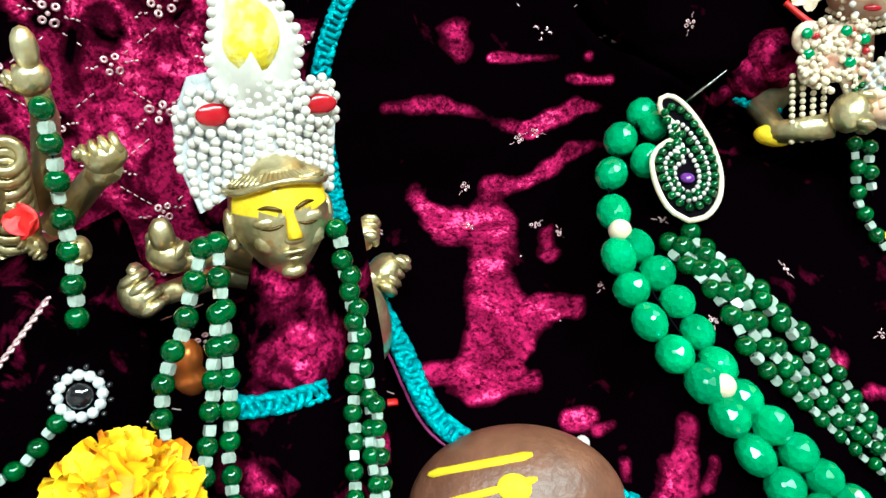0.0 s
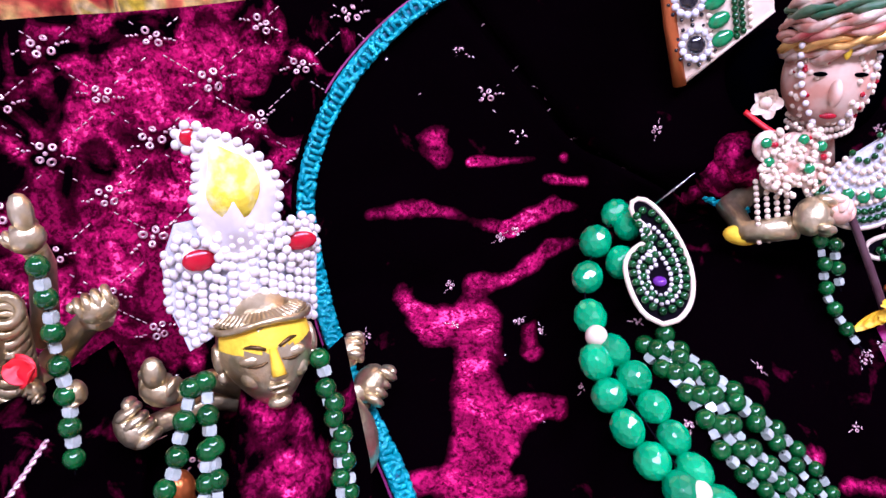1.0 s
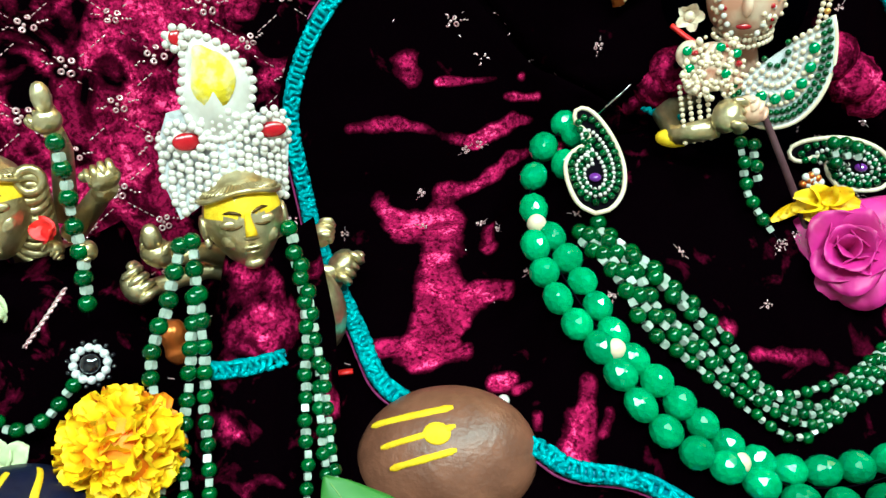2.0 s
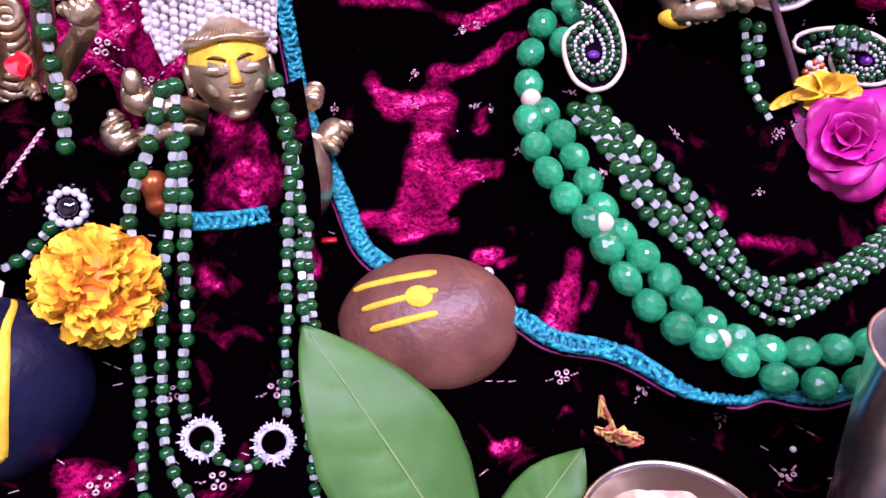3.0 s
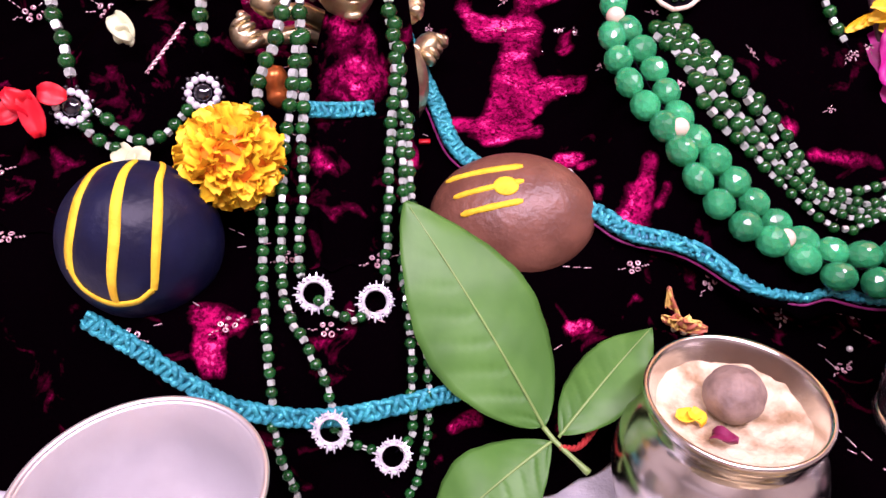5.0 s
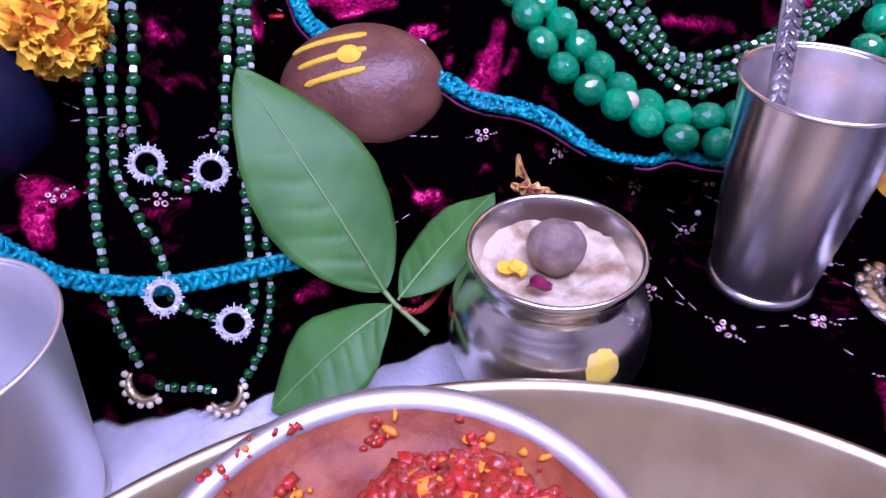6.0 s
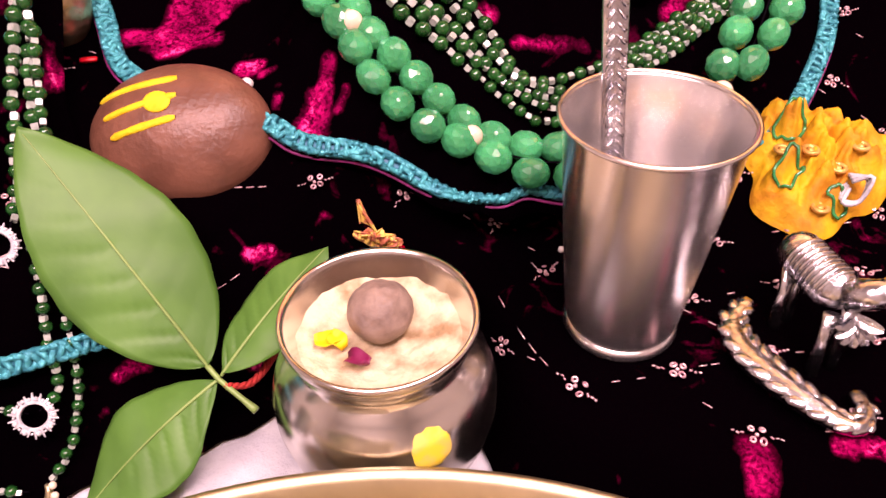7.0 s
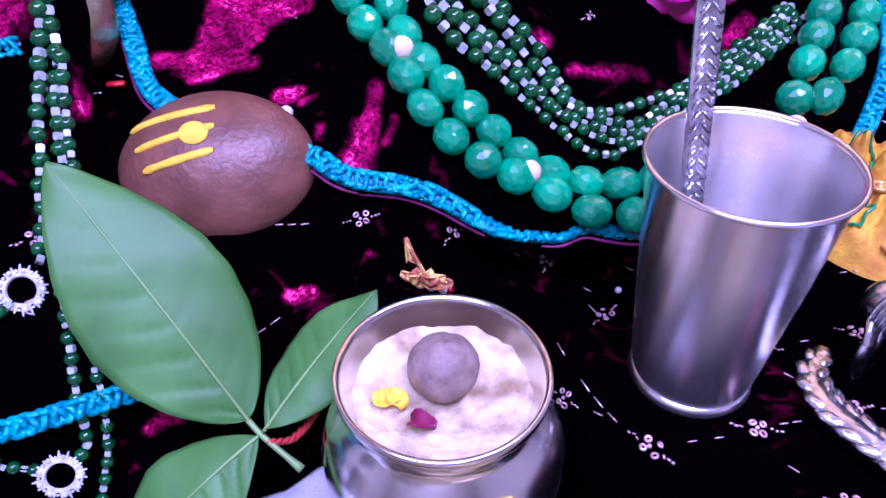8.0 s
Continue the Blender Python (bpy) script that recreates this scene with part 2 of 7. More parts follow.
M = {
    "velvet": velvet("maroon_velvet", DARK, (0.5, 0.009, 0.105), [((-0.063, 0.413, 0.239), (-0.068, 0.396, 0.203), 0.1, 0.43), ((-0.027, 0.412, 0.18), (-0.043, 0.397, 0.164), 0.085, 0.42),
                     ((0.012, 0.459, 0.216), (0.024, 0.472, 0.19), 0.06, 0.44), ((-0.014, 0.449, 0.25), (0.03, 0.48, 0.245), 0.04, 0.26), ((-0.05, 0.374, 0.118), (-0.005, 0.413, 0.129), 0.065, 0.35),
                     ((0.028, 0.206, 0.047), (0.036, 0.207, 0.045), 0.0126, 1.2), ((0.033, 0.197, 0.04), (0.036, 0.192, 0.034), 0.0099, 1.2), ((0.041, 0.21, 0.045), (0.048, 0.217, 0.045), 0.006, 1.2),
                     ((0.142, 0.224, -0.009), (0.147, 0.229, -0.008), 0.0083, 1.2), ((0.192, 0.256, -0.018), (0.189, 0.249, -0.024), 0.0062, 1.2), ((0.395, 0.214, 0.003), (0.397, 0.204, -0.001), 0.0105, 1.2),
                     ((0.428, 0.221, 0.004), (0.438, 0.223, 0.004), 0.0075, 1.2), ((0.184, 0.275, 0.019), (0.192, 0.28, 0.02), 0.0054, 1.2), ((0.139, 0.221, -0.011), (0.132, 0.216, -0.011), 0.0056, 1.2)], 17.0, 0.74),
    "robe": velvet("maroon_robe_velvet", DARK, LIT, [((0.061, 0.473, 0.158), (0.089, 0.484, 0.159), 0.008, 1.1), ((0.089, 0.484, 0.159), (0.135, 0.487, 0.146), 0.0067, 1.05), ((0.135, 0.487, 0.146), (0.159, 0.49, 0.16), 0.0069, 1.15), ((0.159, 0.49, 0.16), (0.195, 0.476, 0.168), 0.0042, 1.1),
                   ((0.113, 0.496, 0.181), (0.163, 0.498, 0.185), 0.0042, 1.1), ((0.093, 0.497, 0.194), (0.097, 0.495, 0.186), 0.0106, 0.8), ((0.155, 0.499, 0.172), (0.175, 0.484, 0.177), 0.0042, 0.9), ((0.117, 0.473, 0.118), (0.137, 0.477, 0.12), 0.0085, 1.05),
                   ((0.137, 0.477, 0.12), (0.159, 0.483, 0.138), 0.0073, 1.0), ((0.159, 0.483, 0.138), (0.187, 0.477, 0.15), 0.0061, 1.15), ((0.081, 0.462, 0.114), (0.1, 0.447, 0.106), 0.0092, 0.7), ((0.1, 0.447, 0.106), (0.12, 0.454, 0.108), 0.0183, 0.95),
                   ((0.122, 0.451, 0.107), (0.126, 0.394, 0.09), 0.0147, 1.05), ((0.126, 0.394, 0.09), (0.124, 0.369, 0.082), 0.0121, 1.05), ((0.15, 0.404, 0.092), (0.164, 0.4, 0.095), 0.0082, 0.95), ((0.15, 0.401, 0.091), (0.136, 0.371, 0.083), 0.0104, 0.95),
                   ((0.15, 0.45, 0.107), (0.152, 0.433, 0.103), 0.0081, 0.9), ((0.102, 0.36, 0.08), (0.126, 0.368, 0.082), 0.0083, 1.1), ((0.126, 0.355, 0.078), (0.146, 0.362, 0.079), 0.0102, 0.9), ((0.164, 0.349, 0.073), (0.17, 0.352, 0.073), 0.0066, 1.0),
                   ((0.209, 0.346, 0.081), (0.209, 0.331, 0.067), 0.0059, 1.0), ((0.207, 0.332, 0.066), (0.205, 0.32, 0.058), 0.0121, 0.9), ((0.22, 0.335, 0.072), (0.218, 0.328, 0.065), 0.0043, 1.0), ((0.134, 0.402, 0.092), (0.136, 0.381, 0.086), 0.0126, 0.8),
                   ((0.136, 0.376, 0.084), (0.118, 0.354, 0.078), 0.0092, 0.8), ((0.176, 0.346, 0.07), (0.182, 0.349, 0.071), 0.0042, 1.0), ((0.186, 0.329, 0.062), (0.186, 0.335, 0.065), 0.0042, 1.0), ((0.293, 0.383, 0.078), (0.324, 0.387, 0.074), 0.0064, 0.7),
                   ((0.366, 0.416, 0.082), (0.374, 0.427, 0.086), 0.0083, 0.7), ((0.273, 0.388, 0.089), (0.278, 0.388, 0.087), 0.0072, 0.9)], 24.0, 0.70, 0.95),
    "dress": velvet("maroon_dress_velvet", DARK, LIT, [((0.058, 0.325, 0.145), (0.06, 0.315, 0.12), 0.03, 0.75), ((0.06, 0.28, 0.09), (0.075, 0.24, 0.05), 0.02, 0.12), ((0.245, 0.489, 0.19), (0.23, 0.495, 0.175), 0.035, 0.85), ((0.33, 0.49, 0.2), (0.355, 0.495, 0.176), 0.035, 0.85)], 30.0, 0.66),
    "trim": material("teal_braid", (0.01, 0.4, 0.44), 0.28, 0.3, (0.003, 0.22, 0.28), 160, 0.5, 0.8, 500, sharp=0.2),
    "trim_tape": material("teal_tape", (0.0, 0.17, 0.24), 0.5, 0.2, (0.0, 0.08, 0.14), 160),
    "scrap": material("patterned_scrap", (0.8, 0.55, 0.12), 0.6, 0.1, (0.5, 0.14, 0.07), 230, sharp=0.04),
    "piping": material("magenta_piping", (0.3, 0.02, 0.16), 0.6, 0, (0.12, 0.005, 0.06), 120),
    "steel": material("steel", (0.95, 0.93, 0.92), 0.27, 1.0, (0.84, 0.82, 0.81), 30, streaks=45.0),
    "steel_worn": material("worn_steel", (0.8, 0.77, 0.72), 0.2, 1.0, (0.6, 0.55, 0.5), 26, bump=0.06, bump_scale=70),
    "steel_dull": material("dull_steel", (0.88, 0.88, 0.88), 0.48, 1.0, (0.75, 0.75, 0.76), 20, bump=0.05, bump_scale=60),
    "tray_steel": material("tarnished_steel", (0.62, 0.52, 0.32), 0.4, 1.0, (0.44, 0.36, 0.22), 22, bump=0.12, bump_scale=80),
    "dark_rose": material("dark_rose_petal", (0.2, 0.008, 0.06), 0.5, 0, (0.12, 0.005, 0.03), 120),
    "pale_turmeric": material("thin_turmeric", (0.8, 0.6, 0.03), 0.7, 0, (0.7, 0.52, 0.1), 200),
    "silver": material("silver", (0.8, 0.8, 0.82), 0.22, 1.0, (0.45, 0.45, 0.48), 90, bump=0.25, bump_scale=300),
    "brass": material("old_brass", (0.82, 0.72, 0.46), 0.34, 0.9, (0.42, 0.32, 0.15), 75, bump=0.5, bump_scale=170, sharp=0.16),
    "brass_dark": material("brass_recess", (0.16, 0.1, 0.04), 0.5, 1.0),
    "turmeric": material("turmeric_paste", (0.85, 0.6, 0.01), 0.75, 0, (0.75, 0.45, 0.0), 120, bump=0.3, bump_scale=400),
    "green_pearl": material("green_pearl", (0.001, 0.085, 0.014), 0.14, 0.1, (0.001, 0.045, 0.008), 200, coat=0.3, random_shade=0.25),
    "glass_bead": material("clear_bead", (0.68, 0.74, 0.68), 0.14, 0.0, (0.5, 0.58, 0.5), 300, coat=0.4, through_light=0.4, random_shade=0.1),
    "jade": material("jade_glass", (0.0, 0.34, 0.13), 0.2, 0.0, (0.0, 0.22, 0.08), 70, coat=0.4, subsurface=0.3, random_shade=0.2),
    "pearl": material("cream_pearl", (0.8, 0.68, 0.52), 0.25, 0.0, (0.7, 0.55, 0.4), 90, coat=0.5),
    "white_pearl": material("white_pearl", (0.74, 0.7, 0.66), 0.24, 0.0, (0.6, 0.54, 0.5), 90, coat=0.5),
    "sequin": material("sequin", (0.9, 0.66, 0.68), 0.2, 0.55, (0.6, 0.3, 0.36), 500),
    "ruby": material("ruby_glass", (0.4, 0.002, 0.012), 0.2, 0.0, (0.32, 0.0, 0.01), 200, coat=0.3),
    "black_gem": material("black_gem", (0.006, 0.006, 0.01), 0.08, 0, coat=1.0),
    "emerald": material("emerald_glass", (0.0, 0.25, 0.07), 0.1, 0, (0.0, 0.12, 0.03), 200, coat=1.0),
    "crystal": material("crystal", (0.88, 0.88, 0.9), 0.1, 0.3, (0.6, 0.6, 0.64), 400, coat=1.0),
    "stone": material("brown_stone", (0.19, 0.075, 0.045), 0.4, 0, (0.13, 0.05, 0.03), 60, bump=0.25, bump_scale=330),
    "dark_stone": material("dark_stone", (0.003, 0.004, 0.02), 0.42, 0, (0.005, 0.007, 0.03), 60, bump=0.35, bump_scale=130, spec=0.26),
    "leaf": material("leaf_green", (0.064, 0.2, 0.03), 0.5, 0, (0.044, 0.15, 0.022), 30, bump=0.15, bump_scale=60, spec=0.4),
    "leaf_rib": material("leaf_rib", (0.2, 0.34, 0.09), 0.45, 0),
    "marigold": material("marigold_petal", (0.97, 0.64, 0.0), 0.6, 0, (0.95, 0.5, 0.0), 60, random_shade=0.15),
    "marigold_deep": material("marigold_outer", (0.85, 0.22, 0.0), 0.6, 0, (0.8, 0.3, 0.0), 80),
    "rose": material("pink_petal", (0.55, 0.012, 0.26), 0.5, 0, (0.36, 0.006, 0.14), 50, bump=0.1, bump_scale=70),
    "yellow_petal": material("yellow_petal", (0.9, 0.62, 0.0), 0.55, 0, (0.85, 0.5, 0.0), 80),
    "red_petal": material("red_petal", (0.7, 0.01, 0.01), 0.5, 0, (0.5, 0.0, 0.01), 80),
    "pale_petal": material("pale_petal", (0.6, 0.65, 0.4), 0.6, 0, (0.5, 0.55, 0.3), 80),
    "ash": material("pale_ash", (0.64, 0.54, 0.36), 0.9, 0, (0.3, 0.2, 0.1), 75, 0.56, sharp=0.12, bump=0.9, bump_scale=200),
    "nut": material("areca_nut", (0.28, 0.2, 0.155), 0.6, 0, (0.17, 0.115, 0.09), 120, bump=0.7, bump_scale=160),
    "white_cloth": material("white_cotton", (0.6, 0.6, 0.62), 0.9, 0, (0.5, 0.5, 0.54), 60, bump=0.5, bump_scale=400),
    "black_lace": material("black_lace", (0.002, 0.001, 0.003), 0.9, 0, spec=0.05),
    "halwa": material("red_sweet", (0.52, 0.022, 0.008), 0.26, 0, (0.34, 0.035, 0.006), 160, coat=0.5, bump=0.6, bump_scale=300),
    "sauce": material("orange_syrup", (0.36, 0.09, 0.018), 0.55, 0, (0.2, 0.03, 0.008), 45, coat=0.0, bump=0.5, bump_scale=120),
    "yellow_cloth": material("yellow_cotton", (0.68, 0.38, 0.0), 0.75, 0, (0.46, 0.18, 0.0), 60, bump=1.0, bump_scale=110),
    "wood": material("dark_wood", (0.12, 0.05, 0.025), 0.4, 0, (0.07, 0.03, 0.015), 30, bump=0.2, bump_scale=60),
    "paint": material("beige_wall_paint", (0.55, 0.5, 0.45), 0.8, 0, (0.5, 0.45, 0.4), 8, bump=0.2, bump_scale=40),
    "tile": material("stone_floor", (0.35, 0.32, 0.28), 0.4, 0, (0.3, 0.27, 0.24), 12),
    "stick": material("purple_stick", (0.09, 0.04, 0.05), 0.45, 0, (0.06, 0.02, 0.03), 90),
    "navy": material("navy_hair", (0.0002, 0.0002, 0.0007), 0.95, 0, (0.0002, 0.0002, 0.0005), 90, spec=0.0),
    "face_paint": material("pale_painted_face", (0.72, 0.55, 0.42), 0.35, 0, (0.62, 0.3, 0.2), 70, coat=0.3),
    "red_thread": material("red_thread", (0.5, 0.03, 0.02), 0.8, 0, bump=0.6, bump_scale=500),
    "copper": material("coppery_orange", (0.75, 0.2, 0.04), 0.3, 0.7, (0.6, 0.16, 0.04), 60),
    "violet": material("violet_glass", (0.12, 0.01, 0.25), 0.1, 0, coat=1.0),
    "gold_plate": material("gold_fabric", (0.8, 0.5, 0.14), 0.35, 0.5, (0.65, 0.34, 0.08), 120, bump=0.3, bump_scale=400),
    "paste_on_white": material("smeared_turmeric", (0.85, 0.66, 0.02), 0.75, 0, (0.8, 0.76, 0.5), 75, 0.56, 0.3, 400, sharp=0.1),
    "muted_red": material("faded_red_cloth", (0.4, 0.035, 0.035), 0.6, 0, (0.55, 0.3, 0.2), 90, bump=0.4, bump_scale=300),
    "cream_cloth": material("cream_silk", (0.62, 0.5, 0.38), 0.45, 0.1, (0.4, 0.16, 0.1), 110, bump=0.4, bump_scale=300),
    "green_cloth": material("dark_green_cloth", (0.02, 0.1, 0.04), 0.55, 0, (0.1, 0.14, 0.07), 90, bump=0.4, bump_scale=300),
}


def brocade_look():
    """Gold brocade woven in patches of yellow, beige and red, with a fine pattern."""
    m = bpy.data.materials.new("gold_red_brocade")
    m.use_nodes = True
    nodes, links = m.node_tree.nodes, m.node_tree.links
    b = nodes["Principled BSDF"]
    b.inputs["Roughness"].default_value, b.inputs["Metallic"].default_value = 0.4, 0.35
    place, big, small = nodes.new("ShaderNodeTexCoord"), nodes.new("ShaderNodeTexNoise"), nodes.new("ShaderNodeTexNoise")
    big.inputs["Scale"].default_value, big.inputs["Detail"].default_value, big.inputs["Distortion"].default_value = 11.0, 3.0, 1.2
    small.inputs["Scale"].default_value, small.inputs["Detail"].default_value = 95.0, 4.0
    for n in (big, small):
        links.new(place.outputs["Object"], n.inputs["Vector"])
    ramp = nodes.new("ShaderNodeValToRGB")
    ramp.color_ramp.elements[0].position, ramp.color_ramp.elements[0].color = 0.36, (0.85, 0.6, 0.03, 1)
    ramp.color_ramp.elements[1].position, ramp.color_ramp.elements[1].color = 0.62, (0.42, 0.03, 0.03, 1)
    for at, colour in ((0.44, (0.8, 0.62, 0.3, 1)), (0.52, (0.78, 0.5, 0.14, 1)), (0.56, (0.7, 0.2, 0.08, 1))):
        ramp.color_ramp.elements.new(at).color = colour
    links.new(big.outputs["Fac"], ramp.inputs["Fac"])
    dim, mix = nodes.new("ShaderNodeMapRange"), nodes.new("ShaderNodeHueSaturation")
    dim.inputs["From Min"].default_value, dim.inputs["From Max"].default_value, dim.inputs["To Min"].default_value, dim.inputs["To Max"].default_value = 0.35, 0.65, 0.45, 1.3
    links.new(small.outputs["Fac"], dim.inputs["Value"])
    links.new(dim.outputs["Result"], mix.inputs["Value"])
    links.new(ramp.outputs["Color"], mix.inputs["Color"])
    links.new(mix.outputs["Color"], b.inputs["Base Color"])
    bp = nodes.new("ShaderNodeBump")
    bp.inputs["Strength"].default_value, bp.inputs["Distance"].default_value = 0.6, 0.002
    links.new(small.outputs["Fac"], bp.inputs["Height"])
    links.new(bp.outputs["Normal"], b.inputs["Normal"])
    return m


M["gold_cloth"] = brocade_look()


# ---- builders ----
def empty(name, at=(0, 0, 0)):
    ob = new(name)
    ob.location = at
    ob.empty_display_size = 0.01
    return ob


def finish(bm, name, mats, smooth=True):
    me = bpy.data.meshes.new(name)
    bmesh.ops.recalc_face_normals(bm, faces=bm.faces)
    bm.to_mesh(me)
    bm.free()
    for m in mats if isinstance(mats, (list, tuple)) else [mats]:
        me.materials.append(M[m])
    if smooth:
        me.polygons.foreach_set("use_smooth", [True] * len(me.polygons))
    return me


def part(name, bm, mats, parent=None, label="", smooth=True, at=None):
    """Links a bmesh as one mesh object, under a parent that stands unturned at its place."""
    ob = new(name, finish(bm, name, mats, smooth))
    if parent:
        ob.parent = parent
        ob.location = -parent.location if at is None else at
    return tagged(ob, label) if label else ob


def ball(bm, c, r, stretch=(1, 1, 1), turn=None, seg=16, slot=0):
    m = Matrix.Translation(c) @ (turn or Matrix()) @ Matrix.Diagonal((*stretch, 1))
    made = bmesh.ops.create_uvsphere(bm, u_segments=seg, v_segments=max(6, seg * 2 // 3), radius=r, matrix=m)
    for f in {f for v in made["verts"] for f in v.link_faces}:
        f.material_index = slot
    return made["verts"]


def box(bm, m, slot=0):
    made = bmesh.ops.create_cube(bm, size=1.0, matrix=m)
    for f in {f for v in made["verts"] for f in v.link_faces}:
        f.material_index = slot
    return made["verts"]


def lathe(bm, profile, seg=64, at=(0, 0, 0), slot=0, lean=None):
    """Turns (radius, height) pairs round the z axis."""
    rings = []
    for r, z in profile:
        ring = []
        for k in range(seg):
            a = 2 * math.pi * k / seg
            p = Vector((r * math.cos(a), r * math.sin(a), z))
            ring.append(bm.verts.new(Vector(at) + ((lean @ p) if lean else p)))
        rings.append(ring)
    for a, b in zip(rings, rings[1:]):
        for k in range(seg):
            f = bm.faces.new((a[k], a[(k + 1) % seg], b[(k + 1) % seg], b[k]))
            f.material_index = slot
    for ring, flip in ((rings[0], True), (rings[-1], False)):
        if sum((v.co - ring[0].co).length for v in ring) > 1e-4 * seg:
            bm.faces.new(ring[::-1] if flip else ring).material_index = slot
    return rings


def smooth_line(points, count):
    """A soft curve through the points, as evenly spaced places."""
    p = [Vector(a) for a in points]
    p = [2 * p[0] - p[1]] + p + [2 * p[-1] - p[-2]]
    fine = []
    for i in range(1, len(p) - 2):
        for k in range(24):
            u = k / 24
            a, b, c, d = p[i - 1], p[i], p[i + 1], p[i + 2]
            fine.append(0.5 * (2 * b + (c - a) * u + (2 * a - 5 * b + 4 * c - d) * u * u + (3 * b - a - 3 * c + d) * u ** 3))
    fine.append(p[-2])
    s = np.r_[0, np.cumsum([(b - a).length for a, b in zip(fine, fine[1:])])]
    return [Vector([float(np.interp(w, s, [f[n] for f in fine])) for n in range(3)]) for w in np.linspace(0, s[-1], count)], float(s[-1])


def tube(bm, points, radii, seg=8, slot=0, flat=1.0):
    """A rounded rod along points; radii one or many."""
    pts = [Vector(p) for p in points]
    rs = [float(r) for r in radii] if isinstance(radii, (list, tuple)) else [float(radii)] * len(pts)
    rings, up = [], Vector((0.13, 0.21, 1)).normalized()
    for i, p in enumerate(pts):
        t = (pts[min(i + 1, len(pts) - 1)] - pts[max(i - 1, 0)]).normalized()
        side = t.cross(up)
        side = side.normalized() if side.length > 1e-5 else Vector((1, 0, 0))
        top = side.cross(t)
        rings.append([bm.verts.new(p + rs[i] * (math.cos(2 * math.pi * k / seg) * side + flat * math.sin(2 * math.pi * k / seg) * top)) for k in range(seg)])
    for a, b in zip(rings, rings[1:]):
        for k in range(seg):
            bm.faces.new((a[k], a[(k + 1) % seg], b[(k + 1) % seg], b[k])).material_index = slot
    for ring in (rings[0], rings[-1]):
        bm.faces.new(ring).material_index = slot


def ring_form(bm, c, major, minor, turn=None, seg=24, sub=8, slot=0):
    rows = []
    for i in range(seg):
        a = 2 * math.pi * i / seg
        row = []
        for k in range(sub):
            b = 2 * math.pi * k / sub
            p = Vector(((major + minor * math.cos(b)) * math.cos(a), (major + minor * math.cos(b)) * math.sin(a), minor * math.sin(b)))
            row.append(bm.verts.new(Vector(c) + ((turn @ p) if turn else p)))
        rows.append(row)
    for i in range(seg):
        for k in range(sub):
            a, b = rows[i], rows[(i + 1) % seg]
            bm.faces.new((a[k], b[k], b[(k + 1) % sub], a[(k + 1) % sub])).material_index = slot


def facing(n, spin=0.0):
    """The turn whose z axis points along n."""
    return Vector(n).to_track_quat("Z", "Y").to_matrix().to_4x4() @ pose(0, 0, 0, 0, 0, spin)


# ---- the altar cloth's form, as plain functions ----
NX, NV, XA, XB, BEND = 221, 261, -0.34, 0.76, 0.66


def foot(x):
    """Where the cloth's front hem lies on the table."""
    return np.interp(x, [-0.4, 0.07, 0.13, 0.185, 0.21, 0.23, 0.285, 0.295, 0.305, 0.35, 0.42, 0.5, 0.8],
                     [0.155, 0.158, 0.19, 0.222, 0.25, 0.27, 0.272, 0.25, 0.195, 0.187, 0.168, 0.12, 0.10])


def back(x):
    """Where the seat turns up into the hanging back."""
    return np.interp(x, [-0.4, -0.15, -0.03, 0.06, 0.2, 0.4, 0.8], [0.31, 0.32, 0.39, 0.468, 0.49, 0.545, 0.57])


def step(a, b, x):
    u = np.clip((x - a) / (b - a), 0, 1)
    return u * u * (3 - 2 * u)


def seat(x, y):
    left = 0.032 + 0.3 * (y - 0.22) + 0.25 * np.maximum(0, 0.09 - np.maximum(x, -0.1)) - 0.12 * np.maximum(0, x - 0.15)
    right = 0.5 * np.maximum(0, y - 0.35)
    w = step(0.22, 0.285, x)
    z = left * (1 - w) + right * w
    z = z - 0.02 * np.exp(-((x - 0.148) ** 2 + (y - 0.3) ** 2) / 0.0011)
    rise = np.interp(x, [0.05, 0.12, 0.18, 0.21, 0.24, 0.29, 0.33], [0.04, 0.06, 0.09, 0.075, 0.05, 0.045, 0.03])
    return -0.043 + (z + 0.043) * step(0, rise, y - foot(x))


TOP = 0.266
gx = np.linspace(XA, XB, NX)[:, None] * np.ones(NV)
gv = np.linspace(0, 1, NV)[None, :] * np.ones((NX, 1))
q = np.clip((gv - BEND) / (1 - BEND), 0, 1)
gy = foot(gx) + (back(gx) - foot(gx)) * np.minimum(gv / BEND, 1) + 0.055 * q
gz = seat(gx, np.minimum(gy, back(gx)))
gz = gz + (TOP - seat(gx, back(gx))) * q
for _ in range(40):
    for g in (gy, gz):
        g[:, 1:-1] += 0.5 * (0.5 * (g[:, :-2] + g[:, 2:]) - g[:, 1:-1])
        g[1:-1, :] += 0.25 * (0.5 * (g[:-2, :] + g[2:, :]) - g[1:-1, :])
GRID = np.stack([gx, gy, gz], -1)


def on_cloth(x, v):
    """The place on the smooth cloth at x and the way v (0 hem, 1 top edge)."""
    a = min(max((x - XA) / (XB - XA) * (NX - 1), 0), NX - 1.001)
    b = min(max(v * (NV - 1), 0), NV - 1.001)
    i, j = int(a), int(b)
    a, b = a - i, b - j
    return (GRID[i, j] * (1 - a) + GRID[i + 1, j] * a) * (1 - b) + (GRID[i, j + 1] * (1 - a) + GRID[i + 1, j + 1] * a) * b


def normal(x, v):
    n = np.cross(on_cloth(x + 0.004, v) - on_cloth(x - 0.004, v), on_cloth(x, v + 0.008) - on_cloth(x, v - 0.008))
    return n / np.linalg.norm(n)


